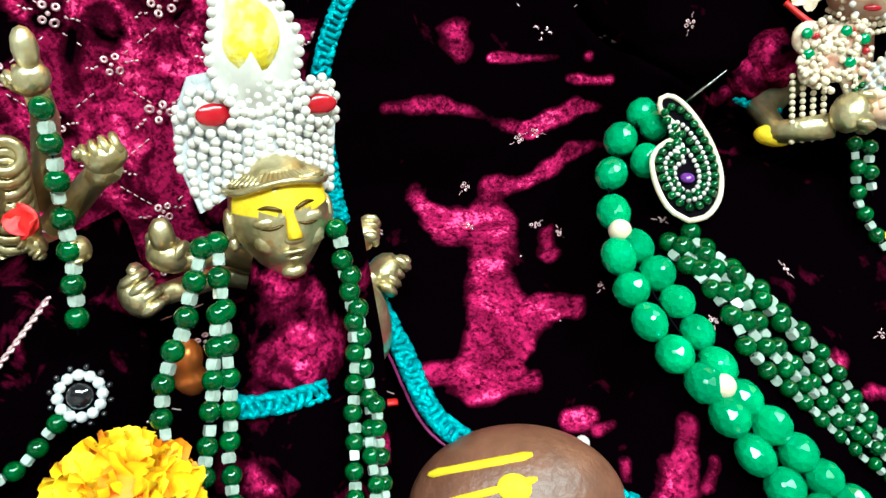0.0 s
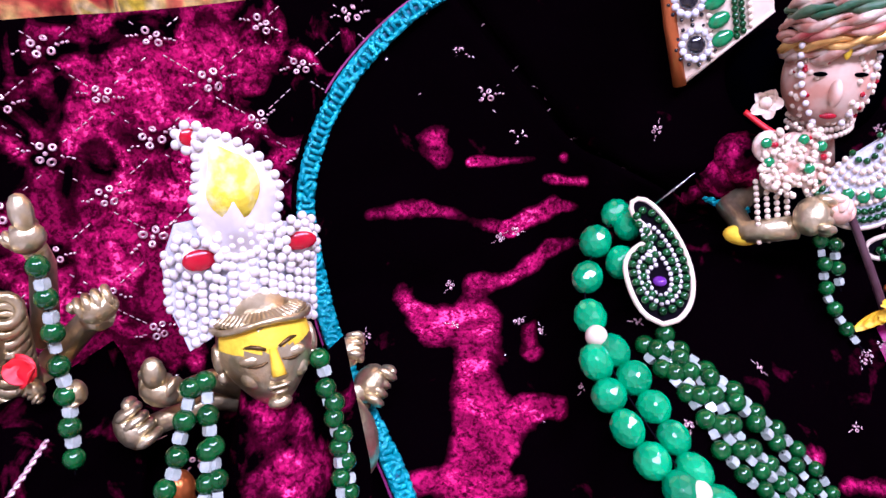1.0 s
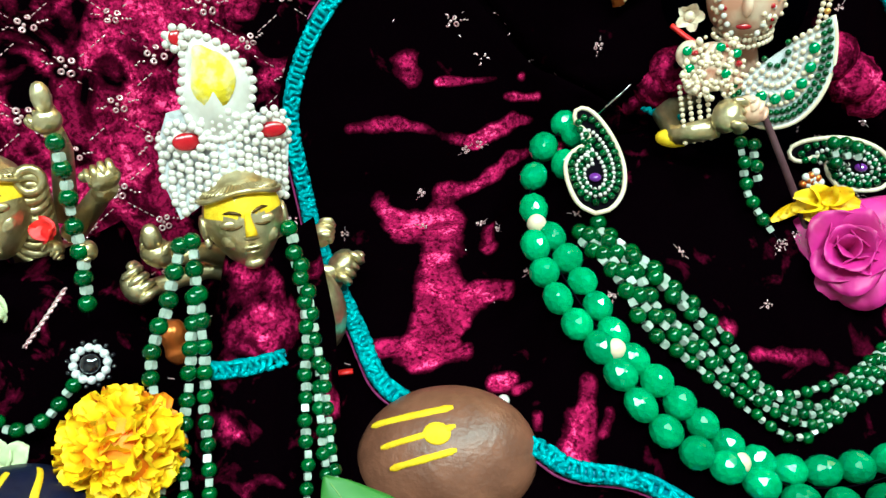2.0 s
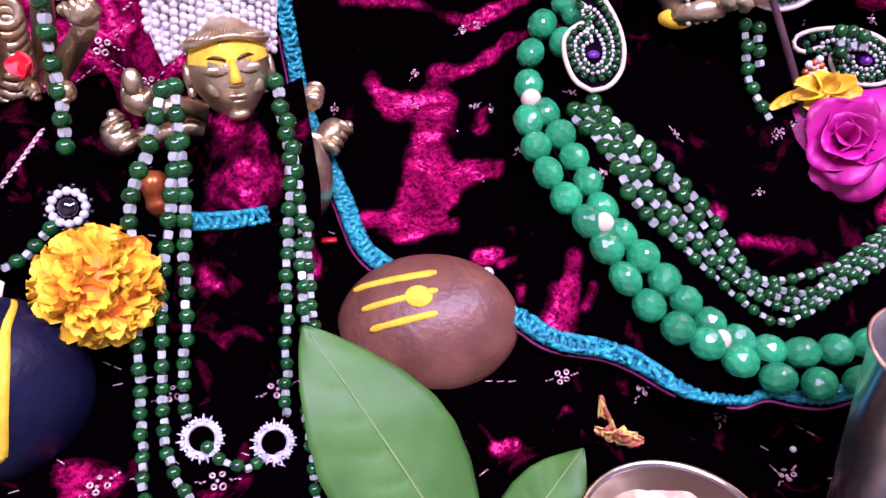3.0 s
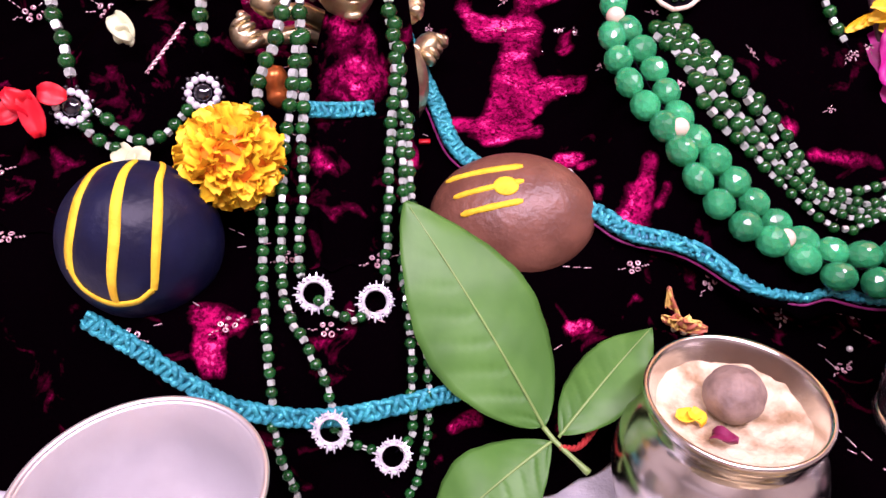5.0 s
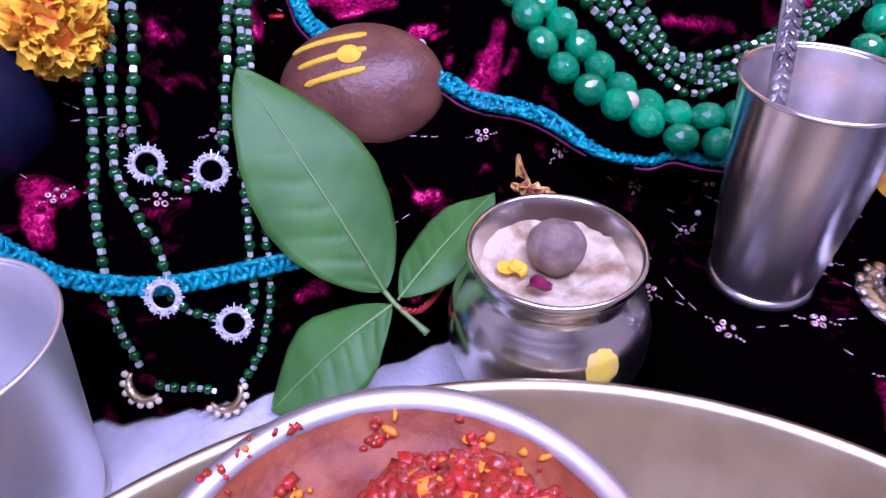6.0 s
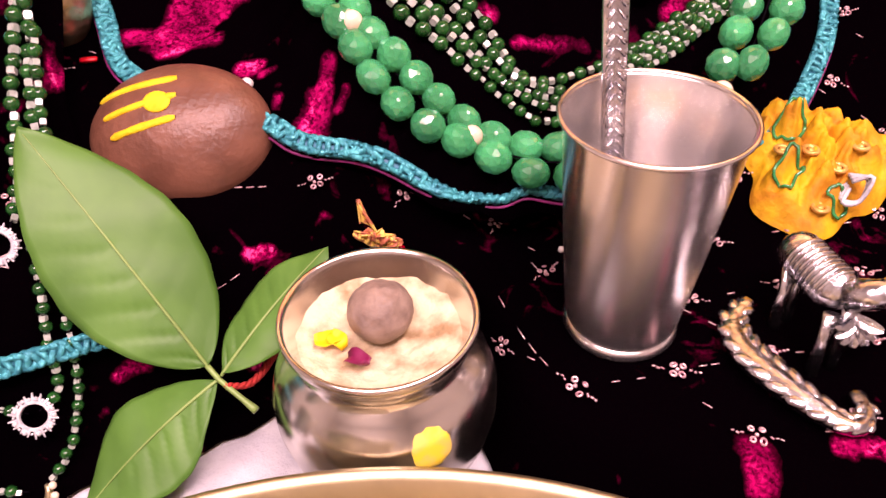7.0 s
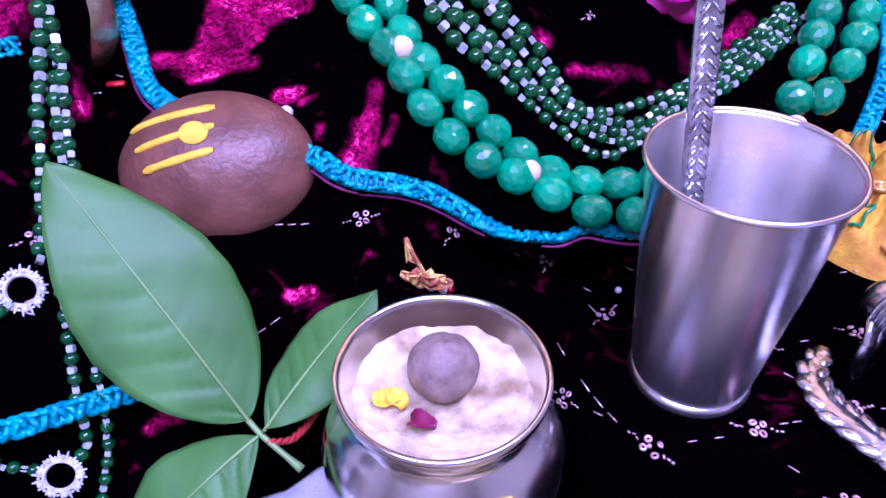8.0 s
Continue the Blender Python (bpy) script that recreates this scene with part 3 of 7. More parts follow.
def way_at(x, y):
    """The v at which the seat lies under x, y."""
    i = int(min(max((x - XA) / (XB - XA) * (NX - 1), 0), NX - 1))
    return float(np.interp(y, GRID[i, :, 1], gv[i]))


def ground(x, y):
    return float(on_cloth(x, way_at(x, y))[2])


# ---- the room and the table ----
def slab(name, x0, x1, y0, y1, z0, z1, mat, label, category, kind="structure"):
    bm = bmesh.new()
    box(bm, Matrix.Translation(((x0 + x1) / 2, (y0 + y1) / 2, (z0 + z1) / 2)) @ Matrix.Diagonal((x1 - x0, y1 - y0, z1 - z0, 1)))
    return tagged(part(name, bm, mat, smooth=False), label, category, kind=kind)


slab("floor", -1.6, 2.0, -2.0, 1.3, -0.84, -0.8, "tile", "grey stone floor under the altar table", "floor")
slab("ceiling", -1.6, 2.0, -2.0, 1.3, 1.7, 1.75, "paint", "pale beige painted ceiling", "ceiling")
slab("wall_north", -1.6, 2.0, 1.2, 1.3, -0.8, 1.7, "paint", "pale beige painted wall behind the altar", "wall")
slab("wall_south", -1.6, 2.0, -2.0, -1.9, -0.8, 1.7, "paint", "pale beige painted wall", "wall")
slab("wall_west", -1.6, -1.5, -1.9, 1.2, -0.8, 1.7, "paint", "pale beige painted wall", "wall")
slab("wall_east", 1.9, 2.0, -1.9, 1.2, -0.8, 1.7, "paint", "pale beige painted wall", "wall")

table = empty("altar_table", (0.2, 0.35, -0.8))
tagged(table, "dark wooden altar table under a white cloth", "table")
bm = bmesh.new()
made = box(bm, Matrix.Translation((0.2, 0.3, -0.065)) @ Matrix.Diagonal((1.2, 0.9, 0.03, 1)))
bmesh.ops.bevel(bm, geom=bm.edges[:], offset=0.004, segments=2)
part("tabletop", bm, "wood", table)
for x in (-0.34, 0.74):
    for y in (-0.1, 0.7):
        bm = bmesh.new()
        box(bm, Matrix.Translation((x, y, -0.44)) @ Matrix.Diagonal((0.06, 0.06, 0.72, 1)))
        part("leg", bm, "wood", table)

# the white cloth on the table, a little rumpled
bm = bmesh.new()
n = 90
rows = []
for i in range(n + 1):
    row = []
    for j in range(n + 1):
        x, y = -0.42 + 1.24 * i / n, -0.16 + 0.92 * j / n
        row.append(bm.verts.new((x, y, -0.0475 + 0.0022 * noise.noise(Vector((x * 18, y * 18, 0))))))
    rows.append(row)
for i in range(n):
    for j in range(n):
        bm.faces.new((rows[i][j], rows[i + 1][j], rows[i + 1][j + 1], rows[i][j + 1]))
white = part("table_cloth", bm, "white_cloth")
white.modifiers.new("thick", "SOLIDIFY").thickness = 0.0012
tagged(white, "white cotton cloth lying rumpled on the altar table", "cloth")

# ---- the maroon altar cloth ----
bm = bmesh.new()
verts = []
for i in range(NX):
    row = []
    for j in range(NV):
        x, v = gx[i, 0], gv[0, j]
        p = GRID[i, j].copy()
        nn = normal(x, min(max(v, 0.01), 0.99))
        soft = 0.0035 * noise.noise(Vector((x * 26, v * 13, 3.0))) + 0.0018 * noise.noise(Vector((x * 60, v * 34, 9.0)))
        soft *= min(1.0, v * 14) * (0.15 if x > 0.3 and v < 0.35 else 1.0)
        if j == 0:
            p[1] -= 0.005 * abs(math.sin(x * 190)) + 0.004 * noise.noise(Vector((x * 70, 0, 2)))
        if j == NV - 1:
            p[2] += 0.004 * noise.noise(Vector((x * 9, 1.0, 5.0))) + 0.002
        row.append(bm.verts.new(Vector(p + nn * soft)))
    verts.append(row)
for i in range(NX - 1):
    for j in range(NV - 1):
        bm.faces.new((verts[i][j], verts[i + 1][j], verts[i + 1][j + 1], verts[i][j + 1]))
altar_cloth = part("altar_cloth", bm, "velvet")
altar_cloth.modifiers.new("thick", "SOLIDIFY").thickness = 0.0015
altar_cloth.modifiers["thick"].offset = -1
tagged(altar_cloth, "maroon crushed velvet altar cloth stitched with sequin flowers", "cloth")

# small rings and a dot make one sewn flower of sequins; no two are sewn alike
def sewn_flower(seed):
    rng = random.Random(seed)
    bm = bmesh.new()
    for k in range(4):
        a, r = math.pi / 4 + k * math.pi / 2 + rng.uniform(-0.25, 0.25), rng.uniform(0.0026, 0.0038)
        ring_form(bm, (r * math.cos(a), r * math.sin(a), 0.0007), rng.uniform(0.0009, 0.0014), 0.0006, pose(0, 0, 0, rng.uniform(-35, 35), rng.uniform(-35, 35), 0).to_3x3(), 10, 5)
    ball(bm, (rng.uniform(-0.0006, 0.0006), 0, 0.0006), 0.001, seg=8)
    for sx in (-1, 1):
        for k in range(3):
            x = sx * (0.0052 + 0.0019 * k)
            tube(bm, [(x, rng.uniform(-0.0006, 0.0006), 0.0005), (x + sx * rng.uniform(0.0009, 0.0016), rng.uniform(-0.0006, 0.0006), 0.0004)], rng.uniform(0.0003, 0.0006), 5)
    return finish(bm, "sequin_flower", "sequin")


FLOWERS = [sewn_flower(k) for k in range(5)]


def sew(mesh, name, parent, x, v, off, spin=0.0, size=1.0):
    p, nn = on_cloth(x, v), normal(x, min(max(v, 0.01), 0.99))
    ob = new(name, mesh)
    ob.parent = parent
    ob.matrix_local = Matrix.Translation(Vector(p + nn * off) - parent.location) @ facing(nn, spin) @ Matrix.Diagonal((size, size, size, 1))
    return ob


back_flowers, seat_flowers = [], []
for r in range(7):
    for k in range(-9, 12):
        x, z = 0.046 + 0.0372 * (k + 0.5 * (r % 2)), 0.256 - 0.0213 * r
        v = float(np.interp(z, GRID[int((x - XA) / (XB - XA) * (NX - 1)), :, 2], gv[0])) if XA < x < XB else 0
        if -0.3 < x < 0.45 and v > 0.68:
            back_flowers.append((x, v))
for a in range(-12, 12):
    for c in range(-5, 9):
        x, y = 0.33 + 0.0395 * a + 0.012 * c, 0.235 + 0.014 * a + 0.042 * c
        if -0.25 < x < 0.6 and foot(x) + 0.03 < y < back(x) - 0.01 and math.hypot((x - 0.1445) / 0.052, (y - 0.3) / 0.045) > 1:
            seat_flowers.append((x, way_at(x, y)))
rng = random.Random(4)
for x, v in back_flowers + seat_flowers:
    sew(rng.choice(FLOWERS), "sequin_flower", altar_cloth, x + rng.uniform(-0.002, 0.002), v, 0.0035, rng.uniform(-25, 25), rng.uniform(0.95, 1.25) if v > 0.66 else rng.uniform(0.75, 1.0))

# dashes of metal thread from flower to flower
bm = bmesh.new()
for spots, dx, dv in ((back_flowers, 0.0186, 0.036), (seat_flowers, 0.0395, 0.035)):
    for x, v in spots:
        for sx in (-1, 1):
            for k in (2, 3, 4, 5, 6):
                u = k / 8
                xx, vv = x + sx * dx * u, v + dv * u
                if 0.05 < vv < 0.995 and rng.random() < (0.75 if dx < 0.03 else 0.22):
                    a = on_cloth(xx, vv) + normal(xx, min(vv, 0.99)) * 0.0035
                    b = on_cloth(xx + sx * 0.0025 * dx / 0.03, vv + 0.0025 * dv / 0.03) + normal(xx, min(vv, 0.99)) * 0.0035
                    tube(bm, [a, b], 0.00035, 4)
tagged(part("stitching", bm, "sequin", altar_cloth), kind="stuff")

# ---- the wide robe of the flute idol, spread over the altar cloth ----
HEART = (0.27, 0.58)
BRAID = [(0.1, 0.998), (0.086, 0.986), (0.062, 0.948), (0.044, 0.907), (0.034, 0.866), (0.028, 0.822), (0.0265, 0.776), (0.03, 0.728), (0.037, 0.655), (0.054, 0.56),
         (0.075, 0.48), (0.09, 0.428), (0.111, 0.352), (0.145, way_at(0.145, 0.33)), (0.184, way_at(0.184, 0.321)), (0.2, way_at(0.2, 0.315)), (0.215, 0.18), (0.236, 0.149), (0.255, 0.132), (0.27, 0.13), (0.2885, 0.168),
         (0.302, 0.218), (0.3115, 0.242), (0.324, 0.256), (0.36, way_at(0.36, 0.345)), (0.4, way_at(0.4, 0.378)), (0.428, 0.404), (0.448, 0.47), (0.458, 0.532), (0.455, 0.65), (0.43, 0.76), (0.39, 0.86), (0.371, 0.91), (0.355, 0.956), (0.345, 0.998)]
EDGE = [(HEART[0] + (x - HEART[0]) * 1.022, min(1.0, HEART[1] + (v - HEART[1]) * 1.018)) for x, v in BRAID]


def mound(x, y):
    rho = math.hypot((x - 0.29) / 0.12, (y - 0.46) / 0.14)
    return float(np.interp(rho, [0, 0.4, 0.57, 0.95, 1.05, 1.18], [0.085, 0.065, 0.05, 0.031, 0.014, 0.0]))


def on_robe(x, v, fine=True):
    p, nn = on_cloth(x, v), normal(x, min(max(v, 0.01), 0.99))
    a = math.atan2(v - 0.55, (x - 0.27) * 2.4)
    far = min(1.0, math.hypot((x - 0.27) / 0.12, (v - 0.55) / 0.22))
    ridge = 0.006 * far * noise.noise(Vector((a * 4.5, far * 1.6, 2.0))) + 0.003 * noise.noise(Vector((x * 45, v * 22, 7.0))) if fine else 0
    q = p + nn * (0.0055 + max(ridge, -0.0035))
    q[2] += mound(p[0], p[1]) * (1 - step(0.7, 0.95, v))
    q[1] -= mound(p[0], p[1]) * 0.8 * step(0.6, 0.8, v)
    return q


def on_robe_plan(x, y):
    return float(on_robe(x, way_at(x, y), False)[2])


edge, _ = smooth_line([(x, v, 0) for x, v in EDGE + [(0.3, 1.0), (0.25, 1.0), (0.2, 1.0), (0.15, 1.0), (0.104, 1.0)]], 190)
bm = bmesh.new()
rows = []
for e in edge:
    rows.append([bm.verts.new(Vector(on_robe(HEART[0] + (e.x - HEART[0]) * u, HEART[1] + (e.y - HEART[1]) * u))) for u in np.linspace(0.03, 1, 60)])
for a, b in zip(rows, rows[1:]):
    for k in range(59):
        bm.faces.new((a[k], b[k], b[k + 1], a[k + 1]))
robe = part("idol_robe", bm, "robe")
robe.modifiers.new("thick", "SOLIDIFY").thickness = 0.001
tagged(robe, "maroon velvet idol robe spread wide with teal braid edging", "robe")


def braid(parent, spots, width, name="braid_trim", where=on_robe, slim=lambda x, v: 1.0):
    """A ribbon of interlaced loops, sewn along places (x, v): two wavy cords that cross, on a thin tape."""
    line, length = smooth_line([(x, v, 0) for x, v in spots], 300)
    path = [Vector(where(p.x, p.y, False)) for p in line]
    path = [sum((path[min(max(i + d, 0), len(path) - 1)] for d in range(-3, 4)), Vector()) / 7 for i in range(len(path))]
    s = np.r_[0, np.cumsum([(b - a).length for a, b in zip(path, path[1:])])]
    bm = bmesh.new()
    frames = []
    for i, p in enumerate(path):
        t = (path[min(i + 1, len(path) - 1)] - path[max(i - 1, 0)]).normalized()
        nn = Vector(normal(line[i].x, min(max(line[i].y, 0.02), 0.98)))
        side = t.cross(nn).normalized()
        frames.append((p + nn * 0.003, side, side.cross(t).normalized()))
    slims = [slim(p.x, p.y) for p in line]
    strip = [[bm.verts.new(p + side * w * width * slims[i] * 0.62 + up * h) for w, h in ((-0.5, 0.0), (-0.47, 0.0012), (0, 0.0018), (0.47, 0.0012), (0.5, 0.0))]
             for i, (p, side, up) in enumerate(frames)]
    for a, b in zip(strip, strip[1:]):
        for k in range(4):
            bm.faces.new((a[k], b[k], b[k + 1], a[k + 1])).material_index = 1
    for phase in range(4):
        cord = []
        for w in np.arange(0, s[-1], 0.0008):
            i = min(int(np.searchsorted(s, w)), len(frames) - 1)
            p, side, up = frames[i]
            a = w / width * 4.6 + phase * math.pi / 2
            cord.append(p + side * (0.4 * width * slims[i] * (math.sin(a) + 0.16 * math.sin(3 * a))) + up * (0.0018 + 0.0011 * math.cos(2 * a + phase)))
        tube(bm, cord, 0.0014, 7)
    if parent.name.startswith("idol_robe"):
        cord = bmesh.new()
        tube(cord, [p + side * width * 0.5 * w - up * 0.002 for w, (p, side, up) in zip(slims[4:-4], frames[4:-4])], 0.0007, 6)
        part("piping", cord, "piping", parent, "magenta piping")
    return part(name, bm, ["trim", "trim_tape"], parent, "teal braided ribbon")


braid(robe, BRAID, 0.0105, slim=lambda x, v: float(np.interp(x, [0.2, 0.235, 0.262, 0.29, 0.298, 0.31, 0.34], [0.95, 0.85, 0.62, 0.2, 0.2, 0.45, 0.7])) if v < 0.4 else 1.0)
rng = random.Random(8)
for _ in range(38):
    e = rng.choice(edge)
    u = rng.uniform(0.35, 0.92)
    x, v = HEART[0] + (e.x - HEART[0]) * u, HEART[1] + (e.y - HEART[1]) * u
    p = on_robe(x, v)
    if math.hypot((p[0] - 0.1445) / 0.052, (p[1] - 0.305) / 0.045) < 1:
        continue
    ob = new("sequin_flower", rng.choice(FLOWERS))
    ob.parent = robe
    ob.matrix_local = Matrix.Translation(Vector(p) + Vector(normal(x, min(v, 0.98))) * 0.001) @ facing(normal(x, min(v, 0.98)), rng.uniform(0, 360)) @ Matrix.Diagonal((0.55, 0.55, 0.55, 1))

# the gold brocade that hangs behind everything
bm = bmesh.new()
rows = []
for i in range(140):
    x = -0.5 + 1.5 * i / 139
    rows.append([bm.verts.new((x, 0.66 + 0.018 * math.sin(x * 46 + 1.5 * math.sin(x * 9)) + 0.006 * math.sin(x * 131), -0.045 + 1.0 * j / 30)) for j in range(31)])
for a, b in zip(rows, rows[1:]):
    for k in range(30):
        bm.faces.new((a[k], b[k], b[k + 1], a[k + 1]))
brocade = part("backdrop_cloth", bm, "gold_cloth")
brocade.modifiers.new("thick", "SOLIDIFY").thickness = 0.001
tagged(brocade, "gold and red brocade cloth hanging in folds behind the altar", "cloth")


# ---- vessels ----
def tumbler(at, rim, base, height, name="steel_tumbler", label="polished steel tumbler with a rolled rim", mat="steel"):
    t = tagged(empty(name, at), label, "tumbler")
    bm = bmesh.new()
    h = height
    lathe(bm, [(0.0004, 0.003), (base * 0.86, 0.003), (base * 0.95, 0.0045), (base * 1.0, 0.007), (base * 1.04, 0.012),
               (base + (rim - base) * 0.4, h * 0.4), (base + (rim - base) * 0.75, h * 0.75), (rim * 0.985, h * 0.97), (rim * 1.0, h * 0.985), (rim * 1.01, h * 0.995),
               (rim * 0.995, h * 0.995), (rim * 0.975, h * 0.985), (base + (rim - base) * 0.75 - 0.001, h * 0.75), (base + (rim - base) * 0.3 - 0.001, h * 0.3), (base * 0.98, 0.012), (base * 0.85, 0.008), (0.0004, 0.0075)], 96, at)
    part("body", bm, mat, t)
    bm = bmesh.new()
    ring_form(bm, Vector(at) + Vector((0, 0, h * 0.996)), rim * 1.02, rim * 0.03, None, 96, 10)
    part("rim", bm, mat, t, "rolled steel rim")
    bm = bmesh.new()
    lathe(bm, [(base * 0.8, 0.003), (base * 0.9, 0.0), (base * 0.99, 0.0004), (base * 1.05, 0.003), (base * 1.03, 0.005), (base * 0.98, 0.0068), (base * 0.9, 0.006), (base * 0.8, 0.003)], 80, at)
    part("foot_ring", bm, mat, t, "pressed foot ring")
    return t


tumbler((0.3485, 0.2735, 0.001), 0.0328, 0.0228, 0.102)
# the spoon that stands in the tumbler
spoon = tagged(empty("spoon", (0.345, 0.283, 0.01)), "silver spoon with an embossed handle standing in the tumbler", "spoon")
bm = bmesh.new()
a, b = Vector((0.3435, 0.282, 0.012)), Vector((0.3265, 0.306, 0.178))
ax = (b - a).normalized()
side = Vector((0.95, 0.3, 0)).normalized()
side = (side - ax * side.dot(ax)).normalized()
up = side.cross(ax)
sect = []
for k in range(61):
    u = k / 60
    w = 0.0042 + 0.0012 * u + 0.0012 * step(0.9, 1, u)
    c = a + (b - a) * u
    sect.append([bm.verts.new(c + side * w * sx + up * d) for sx, d in ((-1, 0), (-0.85, 0.0011), (-0.45, 0.0007), (0.45, 0.0007), (0.85, 0.0011), (1, 0), (0.8, -0.001), (-0.8, -0.001))])
for p, q_ in zip(sect, sect[1:]):
    for k in range(8):
        bm.faces.new((p[k], q_[k], q_[(k + 1) % 8], p[(k + 1) % 8]))
bm.faces.new(sect[-1])
bm.faces.new(sect[0])
part("handle", bm, "silver", spoon)
for k in range(26):
    c = a + (b - a) * (0.3 + 0.68 * k / 26)
    bm = bmesh.new()
    for sx in (-1, 1):
        tube(bm, [c + side * 0.0006 * sx + up * 0.0012 + ax * 0.002, c + side * 0.0034 * sx + up * 0.0016 - ax * 0.0012], [0.0004, 0.0009], 5)
    part("chevron", bm, "silver", spoon)
bm = bmesh.new()
ball(bm, (0.345, 0.281, 0.0155), 0.011, (1, 0.75, 0.4), seg=20)
part("bowl", bm, "silver", spoon)

# the round pot with ash and a nut
POT = (0.256, 0.228, -0.046)
pot = tagged(empty("water_pot", POT), "round steel pot with a flared rim, filled with pale ash", "pot")
bm = bmesh.new()
lathe(bm, [(0.0004, 0.002), (0.024, 0.0), (0.028, 0.002), (0.036, 0.013), (0.042, 0.026), (0.0445, 0.038), (0.0445, 0.05), (0.042, 0.059), (0.0365, 0.0655), (0.033, 0.0685), (0.032, 0.0715),
           (0.0325, 0.0755), (0.0362, 0.0805), (0.0373, 0.083), (0.0375, 0.085), (0.0368, 0.0865), (0.0356, 0.0862), (0.0345, 0.0845), (0.0335, 0.081), (0.0305, 0.0755), (0.0285, 0.0705), (0.029, 0.066), (0.0285, 0.06), (0.0004, 0.058)], 96, POT)
part("body", bm, "steel_worn", pot)
bm = bmesh.new()
rows = []
for i in range(15):
    r = 0.0316 * i / 14
    rows.append([bm.verts.new((POT[0] + r * math.cos(a), POT[1] + r * math.sin(a), POT[2] + 0.0705 + 0.0062 * (i / 14) ** 2 + 0.0014 * noise.noise(Vector((r * 180 * math.cos(a), r * 180 * math.sin(a), 1.5))) + 0.0007 * noise.noise(Vector((r * 620 * math.cos(a), r * 620 * math.sin(a), 4.5)))))
                 for a in np.linspace(0, 2 * math.pi, 48, endpoint=False)])
for p, q_ in zip(rows, rows[1:]):
    for k in range(48):
        bm.faces.new((p[k], p[(k + 1) % 48], q_[(k + 1) % 48], q_[k]))
ash = part("sacred_ash", bm, "ash")
tagged(ash, "pale ash heaped in the round pot", "ash")
bm = bmesh.new()
for v in ball(bm, (0, 0, 0), 0.0122, (1, 1, 0.95), seg=48):
    v.co *= 1.02 + 0.05 * noise.noise(v.co * 160) + 0.035 * noise.noise(Vector((v.co.x * 420, v.co.y * 420, v.co.z * 150)))
bmesh.ops.translate(bm, vec=(0.2555, 0.2325, 0.0362), verts=bm.verts)
tagged(part("areca_nut", bm, "nut"), "wrinkled brown areca nut resting on the ash", "nut")


def petal_sheet(bm, base, tip, width, cup, up, slot=0, n=6, wave=0.0, seed=0.0):
    """A thin curved petal from base to tip."""
    base, tip, up = Vector(base), Vector(tip), Vector(up).normalized()
    along = tip - base
    side = along.cross(up).normalized()
    up = side.cross(along.normalized())
    rows = []
    for i in range(n + 1):
        u = i / n
        w = width * max(0.08, math.sin(math.pi * min(1, 0.12 + 0.8 * u)) ** 0.6)
        c = base + along * u + up * (cup * 4 * u * (1 - u) + wave * math.sin(u * 7 + seed))
        rows.append([bm.verts.new(c + side * w * s + up * (cup * 1.2 * s * s + wave * math.sin(5 * s + seed + 3 * u))) for s in (-1, -0.5, 0, 0.5, 1)])
    for a, b in zip(rows, rows[1:]):
        for k in range(4):
            bm.faces.new((a[k], b[k], b[k + 1], a[k + 1])).material_index = slot


for name, mat, spots, label in (("marigold_petal", "marigold", [((0.2425, 0.222, 0.0285), (0.2335, 0.218, 0.0305)), ((0.244, 0.2185, 0.0285), (0.238, 0.2225, 0.0315))], "yellow marigold petals on the ash"),
                                ("rose_petal", "dark_rose", [((0.2475, 0.2125, 0.0295), (0.257, 0.2095, 0.0325))], "dark pink rose petal on the ash")):
    bm = bmesh.new()
    for a, b in spots:
        petal_sheet(bm, a, b, 0.0036, 0.0014, (0, 0, 1), wave=0.0009)
    ob = part(name, bm, mat)
    ob.modifiers.new("thick", "SOLIDIFY").thickness = 0.0004
    tagged(ob, label, "petal")
# a smear of turmeric paste that follows the pot's shoulder
bm = bmesh.new()
rows = []
for i in range(13):
    u = i / 12 * 2 - 1
    row = []
    for k in range(13):
        w = k / 12 * 2 - 1
        reach = 1 + 0.16 * noise.noise(Vector((2.0 * u, 2.0 * w, 7.0)))
        d = math.hypot(u, w)
        f = reach * (max(abs(u), abs(w)) / d if d > 0 else 1)
        a, h = -0.94 + 0.2 * u * f, 0.0555 + 0.0088 * w * f
        r = float(np.interp(h, [0.038, 0.05, 0.059, 0.0655, 0.0685], [0.0445, 0.0445, 0.042, 0.0365, 0.033])) + 0.0004 - 0.0007 * max(abs(u), abs(w)) ** 6
        row.append(bm.verts.new((POT[0] + r * math.cos(a), POT[1] + r * math.sin(a), POT[2] + h)))
    rows.append(row)
for p, q_ in zip(rows, rows[1:]):
    for k in range(12):
        bm.faces.new((p[k], q_[k], q_[k + 1], p[k + 1]))
part("turmeric_mark", bm, "pale_turmeric", pot, "yellow turmeric mark")

# the large steel plate and the bowl of red sweet upon it
PLATE = (0.307, -0.0464, -0.046)
plate = tagged(empty("steel_plate", PLATE), "wide deep steel tray with a rolled rim", "plate")
bm = bmesh.new()
lathe(bm, [(0.0004, 0.0), (0.196, 0.0), (0.204, 0.004), (0.227, 0.05), (0.2305, 0.0548), (0.2325, 0.0563), (0.2325, 0.058), (0.2305, 0.0585), (0.228, 0.056), (0.2245, 0.05), (0.2015, 0.0055), (0.194, 0.0018), (0.0004, 0.0018)], 160, PLATE)
part("body", bm, "tray_steel", plate)
BOWL = (0.2327, 0.0745, -0.044)
bowl = tagged(empty("sweet_bowl", BOWL), "deep steel bowl with an orange-stained inside", "bowl")
bm = bmesh.new()
